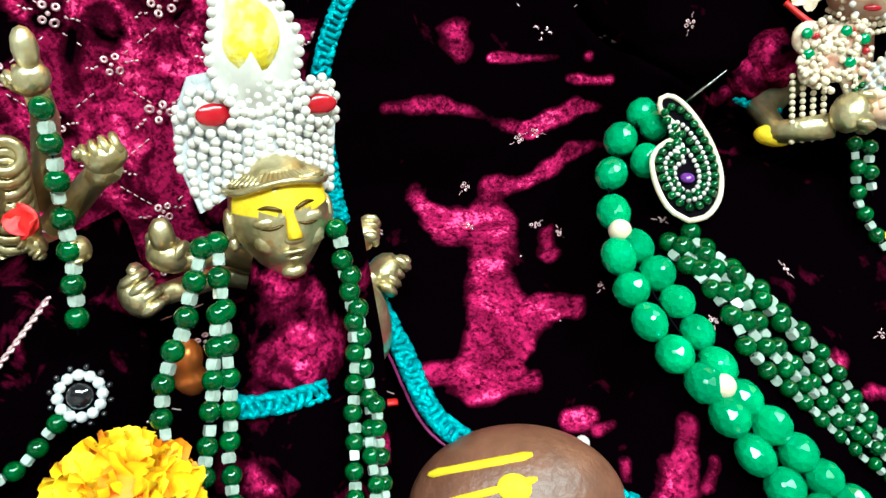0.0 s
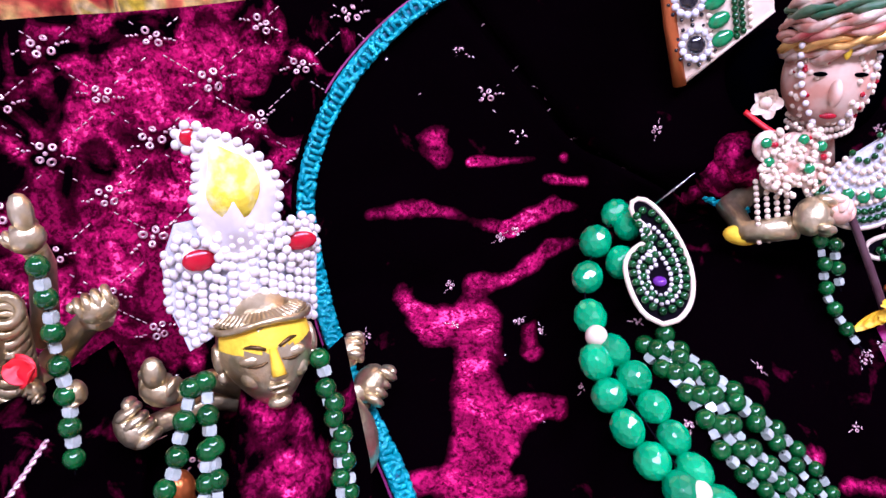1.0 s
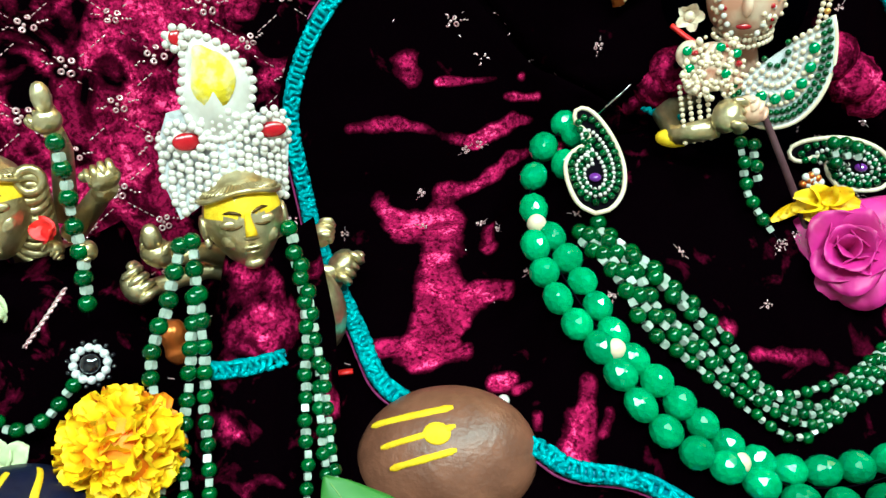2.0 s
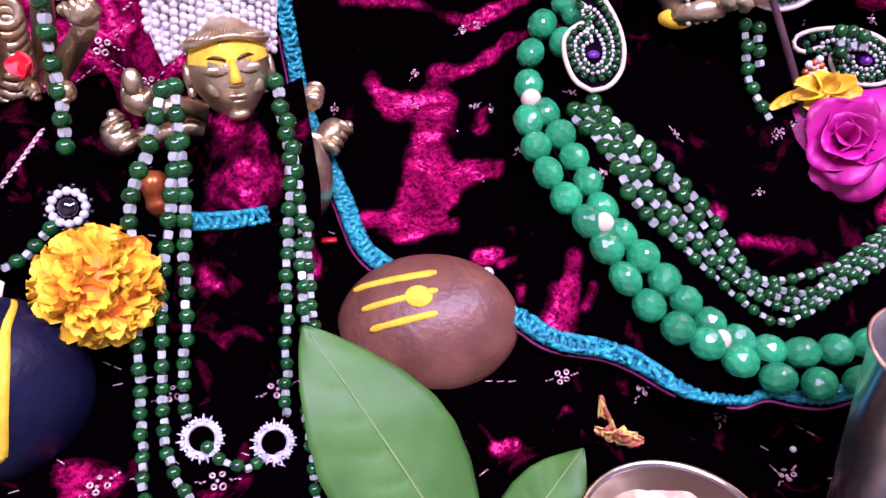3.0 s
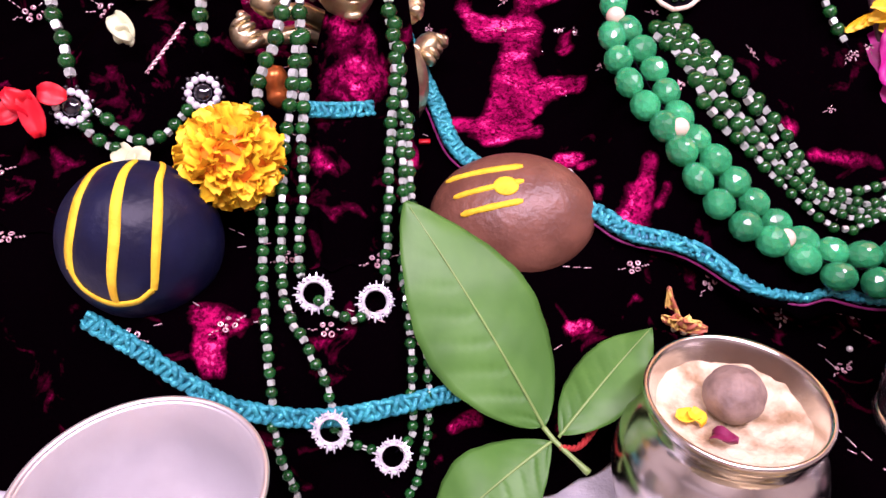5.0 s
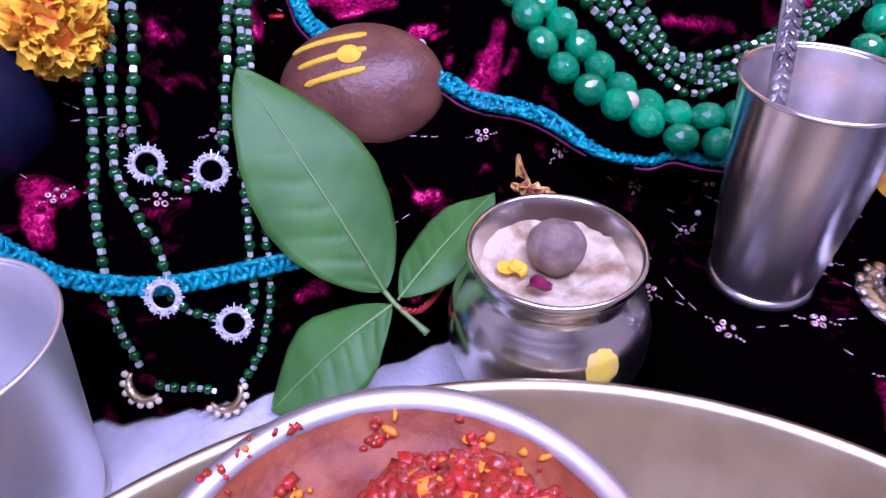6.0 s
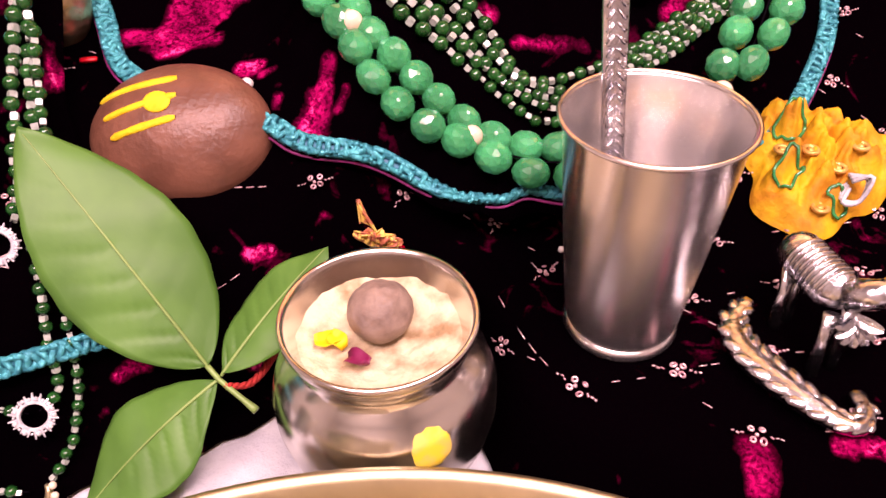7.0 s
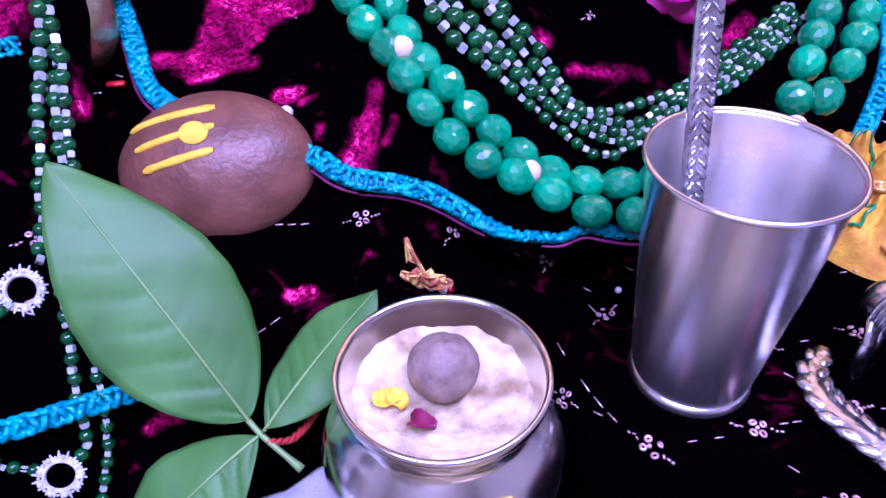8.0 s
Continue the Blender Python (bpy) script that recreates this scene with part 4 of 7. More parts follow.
lathe(bm, [(r * 1.08, h) for r, h in [(0.0004, 0.0), (0.036, 0.0), (0.042, 0.003), (0.058, 0.04), (0.0635, 0.07), (0.0655, 0.0755), (0.0685, 0.077), (0.0698, 0.0775), (0.0695, 0.079), (0.066, 0.0788), (0.0632, 0.0765), (0.0615, 0.07), (0.056, 0.04), (0.0004, 0.02)]], 128, BOWL)
part("body", bm, "steel_dull", bowl)
bm = bmesh.new()
rows = []
for i in range(20):
    r = 0.0675 * i / 19
    rows.append([bm.verts.new((BOWL[0] + r * math.cos(a), BOWL[1] + r * math.sin(a), BOWL[2] + 0.063 + 0.0125 * (i / 19) ** 7 + 0.0012 * noise.noise(Vector((r * 90 * math.cos(a), r * 90 * math.sin(a), 2)))))
                 for a in np.linspace(0, 2 * math.pi, 64, endpoint=False)])
for p, q_ in zip(rows, rows[1:]):
    for k in range(64):
        bm.faces.new((p[k], p[(k + 1) % 64], q_[(k + 1) % 64], q_[k]))
tagged(part("syrup", bm, "sauce"), "orange syrup standing in the bowl", "syrup")
rng = random.Random(12)
coords, faces, slots = [], [], []
CX, CY = BOWL[0] + 0.013, BOWL[1] + 0.03


def crumb(x, y, z, s, slot):
    turn = pose(0, 0, 0, rng.uniform(0, 180), rng.uniform(0, 180), rng.uniform(0, 180)).to_3x3()
    grow = Vector((1, rng.uniform(0.7, 1.7), rng.uniform(0.5, 1.0))) * s
    start = len(coords)
    for q_ in [(i, j, k) for i in (-1, 1) for j in (-1, 1) for k in (-1, 1)] + [(-1.5, 0, 0), (1.5, 0, 0), (0, -1.5, 0), (0, 1.5, 0), (0, 0, -1.5), (0, 0, 1.5)]:
        d = Vector([q_[n] * grow[n] * rng.uniform(0.5, 1.0) for n in range(3)])
        coords.append(Vector((x, y, z)) + turn @ (d * 0.8))
    for f, mid in (((0, 1, 3, 2), 8), ((4, 6, 7, 5), 9), ((0, 4, 5, 1), 10), ((2, 3, 7, 6), 11), ((0, 2, 6, 4), 12), ((1, 5, 7, 3), 13)):
        for a, b in zip(f, f[1:] + f[:1]):
            faces.append([start + a, start + b, start + mid])
            slots.append(slot)


for k in range(2600):
    a, r = rng.uniform(0, 2 * math.pi), 0.032 * math.sqrt(rng.random())
    x, y, s = CX + r * math.cos(a) * 1.1, CY + r * math.sin(a) * 0.85, rng.uniform(0.0016, 0.0042) if k % 3 == 0 else rng.uniform(0.0009, 0.0022)
    clump = noise.noise(Vector((x * 75, y * 75, 3)))
    if clump < -0.28 + 0.5 * (r / 0.032) ** 2 - 0.15:
        continue
    crumb(x, y, BOWL[2] + 0.064 + (0.02 + 0.009 * clump) * max(0, 1 - (r / 0.034) ** 2) + rng.uniform(-0.001, 0.0018), s, 1 if rng.random() < 0.08 else 0)
for k in range(420):
    a, r = rng.uniform(0, 2 * math.pi), rng.uniform(0.046, 0.066)
    x, y = BOWL[0] + r * math.cos(a), BOWL[1] + r * math.sin(a)
    if noise.noise(Vector((x * 60, y * 60, 8))) > 0.05:
        crumb(x, y, BOWL[2] + 0.0645 + 0.0125 * (r / 0.0675) ** 7, rng.uniform(0.0009, 0.0026), 1 if rng.random() < 0.25 else 0)
for k in range(150):
    a, r = rng.uniform(0, 2 * math.pi), rng.uniform(0.0665, 0.0735)
    if noise.noise(Vector((3 * math.cos(a), 3 * math.sin(a), 6))) > 0.22:
        crumb(BOWL[0] + r * math.cos(a), BOWL[1] + r * math.sin(a), BOWL[2] + 0.0792, rng.uniform(0.0006, 0.0018), 1 if rng.random() < 0.15 else 0)
bm = bmesh.new()
made = [bm.verts.new(c) for c in coords]
for f, slot in zip(faces, slots):
    bm.faces.new([made[n] for n in f]).material_index = slot
tagged(part("red_sweet", bm, ["halwa", "marigold_deep"]), "crumbly glossy red carrot sweet heaped in the bowl", "food", kind="stuff")

# the steel cup at the table's other end
tumbler((0.0606, 0.1127, -0.046), 0.0405, 0.03, 0.1012, "steel_cup", "large dull steel cup with a flared rim", "steel_dull")

# ---- stones ----
EGG = (0.1445, 0.3145, 0.0535)
egg = tagged(empty("brown_stone", (0.148, 0.309, 0.028)), "smooth egg-shaped brown stone with three yellow paste stripes", "stone")
FRONT = Matrix(((1, 0, 0), (0, 0.67, -0.74), (0, 0.74, 0.67)))
EGG_TURN = pose(0, 0, 0, 0, -6, 8).to_3x3()
EGG_HALF = Vector((0.0433, 0.0338, 0.024))


def egg_at(u, w):
    """The stone's skin at sidewise angle u and height angle w, seen from its front."""
    d = Vector((math.sin(u) * math.cos(w), math.sin(w), math.cos(u) * math.cos(w)))
    return Vector(EGG) + EGG_TURN @ FRONT @ (d * EGG_HALF), (EGG_TURN @ FRONT @ Vector([a / b for a, b in zip(d, EGG_HALF)])).normalized()


bm = bmesh.new()
for v in ball(bm, (0, 0, 0), 1.0, seg=72):
    d = v.co.copy()
    v.co = EGG_TURN @ FRONT @ (d * EGG_HALF) * (1 + 0.008 * noise.noise(d * 2.2))
    v.co += Vector(EGG)
part("body", bm, "stone", egg)


def stripe(parent, skin, ends, width, mat="turmeric", name="paste_stripe"):
    bm = bmesh.new()
    (u0, w0), (u1, w1) = ends
    rows = []
    for k in range(25):
        s = k / 24
        wid = width * (1 + 0.25 * noise.noise(Vector((s * 7, u0 * 9, w0 * 9)))) * (0.5 + 0.5 * min(1, min(s, 1 - s) * 12))
        row = []
        for h in (-1, -0.85, 0, 0.85, 1):
            p, nn = skin(u0 + (u1 - u0) * s, w0 + (w1 - w0) * s + wid * h)
            row.append(bm.verts.new(p + nn * (0.0008 if abs(h) < 1 else -0.0012)))
        rows.append(row)
    for a, b in zip(rows, rows[1:]):
        for k in range(4):
            bm.faces.new((a[k], b[k], b[k + 1], a[k + 1]))
    return part(name, bm, mat, parent, "yellow paste stripe")


stripe(egg, egg_at, ((-1.05, 0.53), (0.22, 0.73)), 0.055)
stripe(egg, egg_at, ((-0.7, 0.21), (0.2, 0.43)), 0.045)
stripe(egg, egg_at, ((-0.57, -0.07), (0.18, 0.11)), 0.05)
bm = bmesh.new()
c, nn = egg_at(-0.02, 0.35)
ball(bm, (0, 0, 0), 0.0052, (1.25, 1, 0.2), seg=18)
ob = part("paste_dot", bm, "turmeric", egg, "yellow paste dot")
ob.matrix_local = Matrix.Translation(c - egg.location) @ facing(nn)

DARKC = (-0.008, 0.222, 0.0705)
dark = tagged(empty("dark_stone", (DARKC[0], DARKC[1], 0.04)), "smooth dark stone with yellow painted stripes joined below", "stone")
DARK_TURN = pose(0, 0, 0, 0, 0, 15)


def dark_at(u, w):
    d = FRONT @ Vector((math.sin(u) * math.cos(w), math.sin(w), math.cos(u) * math.cos(w)))
    p = Vector((d.x * 0.036, d.y * 0.034, d.z * 0.037))
    return Vector(DARKC) + DARK_TURN @ p, (DARK_TURN.to_3x3() @ Vector((d.x / 0.036, d.y / 0.034, d.z / 0.037))).normalized()


bm = bmesh.new()
for v in ball(bm, (0, 0, 0), 1.0, seg=64):
    d = v.co.copy()
    v.co = Vector(DARKC) + DARK_TURN @ Vector((d.x * 0.036, d.y * 0.034, d.z * 0.037))
part("body", bm, "dark_stone", dark)


def up_stripe(parent, skin, line, width):
    bm = bmesh.new()
    pts, _ = smooth_line([(u, w, 0) for u, w in line], 40)
    rows = []
    for i, p in enumerate(pts):
        t = (pts[min(i + 1, 39)] - pts[max(i - 1, 0)]).normalized()
        row = []
        for h in (-1, -0.85, 0, 0.85, 1):
            q_, nn = skin(p.x - t.y * width * h, p.y + t.x * width * h)
            row.append(bm.verts.new(q_ + nn * (0.0008 if abs(h) < 1 else -0.0012)))
        rows.append(row)
    for a, b in zip(rows, rows[1:]):
        for k in range(4):
            bm.faces.new((a[k], b[k], b[k + 1], a[k + 1]))
    part("paint_stripe", bm, "turmeric", parent, "yellow painted stripe")


up_stripe(dark, dark_at, [(-0.74, 1.1), (-0.52, 0.7), (-0.46, 0.4), (-0.47, -0.02), (-0.64, -0.5)], 0.07)
up_stripe(dark, dark_at, [(0.14, 1.1), (0.08, 0.8), (0.08, 0.3), (0.08, -0.24), (-0.08, -0.98)], 0.07)
up_stripe(dark, dark_at, [(0.85, 1.15), (0.6, 0.7), (0.55, 0.28), (0.55, -0.3), (0.6, -0.76)], 0.06)
up_stripe(dark, dark_at, [(-0.64, -0.5), (-0.6, -0.78), (-0.24, -1.01), (0.32, -0.98), (0.6, -0.76)], 0.045)

# ---- the sprig of three leaves ----
sprig = tagged(empty("leaf_sprig", (0.185, 0.224, -0.01)), "fresh green sprig with three smooth leaves and a pale stem", "leaf")


def leaf(base, tip, width, up, belly=0.42, curl=0.01, tip_len=0.15, fold=0.10):
    """One leaf: two curved halves that meet in a fold, with a raised midrib and faint side veins."""
    base, tip, up = Vector(base), Vector(tip), Vector(up).normalized()
    along = tip - base
    side = along.normalized().cross(up).normalized()
    up = side.cross(along.normalized())
    bm = bmesh.new()
    rows, n = [], 110
    for i in range(n + 1):
        u = i / n
        w = width * (math.sin(math.pi * u ** (math.log(0.5) / math.log(belly))) ** 0.8 if 0 < u < 1 else 0.0)
        if u > 1 - tip_len:
            w = max(w, width * 0.12 * (1 - u) / tip_len)
        w = max(w, 0.0004)
        c = base + along * u + up * (curl * 4 * u * (1 - u))
        row = []
        for s in np.linspace(-1, 1, 17):
            vein = -0.0019 * max(0.0, math.cos((u - 0.16 * abs(s)) * 52)) ** 4 * min(1, abs(s) * 5) * (1.05 - abs(s)) * (1.0 if s < 0 else 0.15) * (1 - u) + 0.00025 * math.sin(u * 23 + 3 * s)
            wavy = 0.0016 * math.sin(u * 11 + (2 if s > 0 else 0)) * s * s
            row.append(bm.verts.new(c + side * w * s * (1 + 0.008 * math.sin(u * 48)) + up * (fold * w * abs(s) * (-1.5 if s < 0 else 1.2) - 0.25 * w * s * s * 0.5 + vein + wavy)))
        rows.append(row)
    for a, b in zip(rows, rows[1:]):
        for k in range(16):
            bm.faces.new((a[k], b[k], b[k + 1], a[k + 1]))
    ob = part("leaf", bm, "leaf", sprig)
    sheet = ob.modifiers.new("thick", "SOLIDIFY")
    sheet.thickness, sheet.offset = 0.0004, 0.0
    bm = bmesh.new()
    tube(bm, [base + along * u + up * (curl * 4 * u * (1 - u) + 0.0004) for u in np.linspace(-0.02, 0.97, 40)], [0.0008 * (1 - 0.7 * u) for u in np.linspace(0, 1, 40)], 6)
    rib = part("midrib", bm, "leaf_rib")
    rib.parent = ob


leaf((0.180, 0.2275, -0.001), (0.1025, 0.2685, 0.0825), 0.0295, (0.55, -0.55, 0.65), 0.44, 0.004)
leaf((0.1885, 0.2245, -0.001), (0.2215, 0.2765, 0.0275), 0.0165, (-0.1, -0.45, 0.9), 0.48, 0.003)
leaf((0.1845, 0.2235, -0.006), (0.139, 0.179, -0.042), 0.0215, (-0.3, -0.5, 0.85), 0.5, 0.004)
bm = bmesh.new()
line, _ = smooth_line([(0.180, 0.2275, -0.001), (0.187, 0.2235, -0.005), (0.2035, 0.2165, -0.0125)], 14)
tube(bm, line, [0.0012] * 10 + [0.0013, 0.0015, 0.0017, 0.0018], 8)
part("stem", bm, "leaf_rib", sprig)

# ---- marigold ----
def marigold(c, r, name, label, mats=("marigold", "marigold_deep"), facing_way=(0.3, -0.75, 0.6), count=190):
    rng = random.Random(int(c[0] * 1e4))
    thing = tagged(empty(name, c), label, "flower")
    turn = facing(facing_way)
    kinds = []
    for v in range(6):
        for slot in (0, 1):
            bm = bmesh.new()
            petal_sheet(bm, (0, 0, 0.45 * r), (0.13 * r, 0, r * (0.93 + 0.025 * v)), r * (0.17 + 0.015 * v), r * 0.05, (1, 0, 0), 0, 5, r * 0.04, v * 1.1)
            kinds.append(finish(bm, "petal", mats[slot]))
    for k in range(count):
        z = 1 - 1.35 * (k + 0.5) / count
        a = k * 2.39996
        d = turn.to_3x3() @ Vector((math.sqrt(max(0, 1 - z * z)) * math.cos(a), math.sqrt(max(0, 1 - z * z)) * math.sin(a), z * 0.82))
        ob = new("petal", kinds[2 * rng.randrange(6) + (1 if z < -0.02 and rng.random() < 0.75 else 0)])
        ob.parent = thing
        ob.matrix_local = facing(d, rng.uniform(0, 360)) @ Matrix.Diagonal((1, 1, 0.8 + 0.2 * d.length, 1))
    bm = bmesh.new()
    ball(bm, c, r * 0.72, seg=20)
    part("flower_heart", bm, mats[1], thing)
    return thing


marigold((0.0228, 0.257, 0.0995), 0.0245, "marigold", "full yellow-orange marigold blossom lying on the beads")


# ---- beads ----
def bead_mesh(name, r, mat, seg=14):
    bm = bmesh.new()
    ball(bm, (0, 0, 0), r, seg=seg)
    return finish(bm, name, mat)


def cube_bead(r):
    bm = bmesh.new()
    box(bm, Matrix.Diagonal((2 * r, 2 * r, 2.1 * r, 1)))
    bmesh.ops.bevel(bm, geom=bm.edges[:], offset=0.35 * r, segments=2)
    return finish(bm, "spacer", "glass_bead", False)


def faceted_bead(r):
    bm = bmesh.new()
    bmesh.ops.create_icosphere(bm, subdivisions=2, radius=r)
    for v in bm.verts:
        v.co.z *= 1.04
    bmesh.ops.bevel(bm, geom=bm.edges[:], offset=0.13 * r, segments=1)
    return finish(bm, "jade_bead", "jade", False)


GREEN, CLEAR = bead_mesh("bead", 0.0039, "green_pearl"), cube_bead(0.0018)
GREEN_S, CLEAR_S = bead_mesh("bead", 0.0037, "green_pearl"), cube_bead(0.00155)
JADE, CREAM = faceted_bead(0.0079), bead_mesh("cream_bead", 0.0052, "pearl")


def put(mesh, name, parent, p, turn=None):
    ob = new(name, mesh)
    ob.parent = parent
    ob.matrix_local = Matrix.Translation(Vector(p) - parent.location) @ (turn or Matrix())
    return ob


def strand(parent, points, big=GREEN, small=CLEAR, pitch=0.0112, seed=1, graded=([0.02, 0.06, 0.14], [0.68, 0.78, 1.06])):
    """Round green beads with a clear cube after each, threaded along points."""
    rng = random.Random(seed)
    _, length = smooth_line(points, 3)
    fine, _ = smooth_line(points, 400)
    w, line, sizes = pitch * rng.random(), [], []
    while w < length:
        p = fine[min(int(w / length * 399), 399)]
        size = float(np.interp(p.z, *graded)) if graded else 1.0
        line.append(p)
        sizes.append(size)
        w += pitch * 0.5 * size
    if len(line) < 3:
        return
    for i, p in enumerate(line[:-1]):
        t = (line[i + 1] - p).normalized()
        turn = facing(t, rng.uniform(0, 360)) @ Matrix.Diagonal((sizes[i], sizes[i], sizes[i], 1))
        jig = Vector((rng.uniform(-1, 1), rng.uniform(-1, 1), rng.uniform(-1, 1))) * 0.0006
        put(big if i % 2 == 0 else small, "bead" if i % 2 == 0 else "spacer", parent, p + jig, turn)
    bm = bmesh.new()
    tube(bm, line, 0.0004, 4)
    part("thread", bm, "black_lace", parent)


bm = bmesh.new()
ball(bm, (0, 0, 0.0012), 0.0046, (1, 1, 0.5), seg=16, slot=0)
for k in range(12):
    a = k * math.pi / 6
    ball(bm, (0.0071 * math.cos(a), 0.0071 * math.sin(a), 0.0012), 0.0021, (1, 1, 0.8), seg=8, slot=1)
    ball(bm, (0.0099 * math.cos(a + 0.26), 0.0099 * math.sin(a + 0.26), 0.0006), 0.0012, seg=6, slot=2)
ring_form(bm, (0, 0, 0.0004), 0.0072, 0.0011, seg=24, sub=6, slot=1)
FAN_CHARM = finish(bm, "flower_charm", ["black_gem", "crystal", "black_gem"])
bm = bmesh.new()
arc = [(0.0075 * math.cos(a), 0.0075 * math.sin(a), 0) for a in np.linspace(-3.0, 0.1, 14)]
tube(bm, arc, [0.0008 + 0.0016 * math.sin(math.pi * k / 13) for k in range(14)], 8, 0)
GOLD_CHARM = finish(bm, "crescent_charm", "brass")
bm = bmesh.new()
ring_form(bm, (0, 0, 0.0008), 0.0058, 0.0009, seg=26, sub=6)
for k in range(18):
    a = 2 * math.pi * k / 18
    tube(bm, [(r * math.cos(a), r * math.sin(a), 0.001) for r in (0.0055, 0.0072, 0.0092 + 0.0007 * math.sin(k * 5))], [0.0008, 0.0007, 0.0003], 5)
    ball(bm, (0.0074 * math.cos(a + 0.17), 0.0074 * math.sin(a + 0.17), 0.0013), 0.0009 + 0.0003 * math.sin(k * 3), seg=6)
CHARM = finish(bm, "flower_charm", "crystal", False)
CHARM_PEARL = bead_mesh("charm_pearl", 0.0017, "pearl", 8)

# ---- the brass idol with the pearl crown ----
ZF = [-0.03, -0.022, 0.011, 0.045, 0.073, 0.106, 0.16, 0.26]
YF = [0.16, 0.165, 0.188, 0.226, 0.245, 0.288, 0.33, 0.40]


def front(x, z):
    return float(np.interp(z, ZF, YF)) + 0.7 * (x - 0.045)


def drape(name, label, z0, z1, middle, half, face, mat="dress", bulge=0.035, set_back=0.008, seed=0.0):
    bm = bmesh.new()
    rows = []
    for z in np.linspace(z0, z1, 70):
        row = []
        for u in np.linspace(-1, 1, 61):
            x = float(np.interp(z, *middle)) + u * float(np.interp(z, *half))
            fold = 0.0022 * noise.noise(Vector((u * 5 + seed, z * 9, 1))) + 0.0018 * math.sin(u * 17 + 2 * noise.noise(Vector((u, z * 30, 4)))) * min(1, (z1 - z) * 12)
            y = face(x, z) + set_back + bulge * u * u + fold
            row.append(bm.verts.new((x, y, max(z, ground(x, y) + 0.0025) if abs(u) < 0.97 else z)))
        rows.append(row)
    for a, b in zip(rows, rows[1:]):
        for k in range(60):
            bm.faces.new((a[k], b[k], b[k + 1], a[k + 1]))
    ob = part(name, bm, mat)
    ob.modifiers.new("thick", "SOLIDIFY").thickness = 0.001
    return tagged(ob, label, "dress")


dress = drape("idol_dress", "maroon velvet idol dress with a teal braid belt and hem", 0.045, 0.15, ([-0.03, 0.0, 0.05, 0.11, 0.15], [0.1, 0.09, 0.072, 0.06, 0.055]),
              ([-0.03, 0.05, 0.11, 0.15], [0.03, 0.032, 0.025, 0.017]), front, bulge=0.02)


def ribbon(parent, points, width, nrm, name="braid_trim", mat=("trim", "trim_tape"), label="teal braided ribbon"):
    path, length = smooth_line(points, 120)
    nrm = Vector(nrm).normalized()
    bm = bmesh.new()
    frames = []
    for i, p in enumerate(path):
        t = (path[min(i + 1, 119)] - path[max(i - 1, 0)]).normalized()
        side = t.cross(nrm).normalized()
        frames.append((p, side, side.cross(t)))
    strip = [[bm.verts.new(p + side * w * width * (0.92 + 0.1 * math.sin(length * i / 119 / width * 4.2)) + up * h) for w, h in ((-0.5, 0), (-0.46, 0.0012), (0, 0.0018), (0.46, 0.0012), (0.5, 0))]
             for i, (p, side, up) in enumerate(frames)]
    for a, b in zip(strip, strip[1:]):
        for k in range(4):
            bm.faces.new((a[k], b[k], b[k + 1], a[k + 1])).material_index = 1
    for phase in range(4):
        cord = []
        for w in np.arange(0, length, 0.0008):
            p, side, up = frames[min(int(w / length * 119), 119)]
            a = w / width * 4.6 + phase * math.pi / 2
            cord.append(p + side * (0.4 * width * (math.sin(a) + 0.16 * math.sin(3 * a))) + up * (0.0018 + 0.0011 * math.cos(2 * a + phase)))
        tube(bm, cord, 0.0012, 7)
    return part(name, bm, mat, parent, label)


ribbon(dress, [(0.04, 0.297, 0.1085), (0.052, 0.301, 0.1075), (0.062, 0.309, 0.1055), (0.07, 0.3175, 0.104)], 0.0085, (0.5, -0.75, 0.45))
braid(dress, [(-0.02, 0.1), (-0.012, 0.096), (0.004, 0.088), (0.022, 0.078), (0.036, 0.072), (0.05, 0.068), (0.077, 0.071), (0.104, 0.079), (0.13, 0.09), (0.142, 0.096)], 0.0092,
      where=lambda x, v, fine: on_cloth(x, v) + normal(x, v) * 0.0035)


def fist(bm, c, r, way, seed, slot=0):
    """A small closed hand: a palm with four bent fingers and a thumb."""
    turn = facing(way, seed * 40)
    r *= 0.92
    ball(bm, c, r, (0.95, 0.7, 0.85), turn, 14, slot)
    for k in range(4):
        p = Vector(c) + turn.to_3x3() @ Vector((r * (-0.66 + 0.44 * k), -r * 0.3, r * (0.5 + 0.1 * math.sin(k * 2 + seed))))
        ball(bm, p, r * 0.33, (0.72, 1.7, 1.15), turn, 10, slot)
        ball(bm, p + turn.to_3x3() @ Vector((0, -r * 0.38, -r * 0.3)), r * 0.27, (0.8, 0.9, 1.5), turn, 8, slot)
    ball(bm, Vector(c) + turn.to_3x3() @ Vector((r * 0.9, -r * 0.5, 0.1 * r)), r * 0.35, (0.9, 0.9, 1.8), turn, 8, slot)


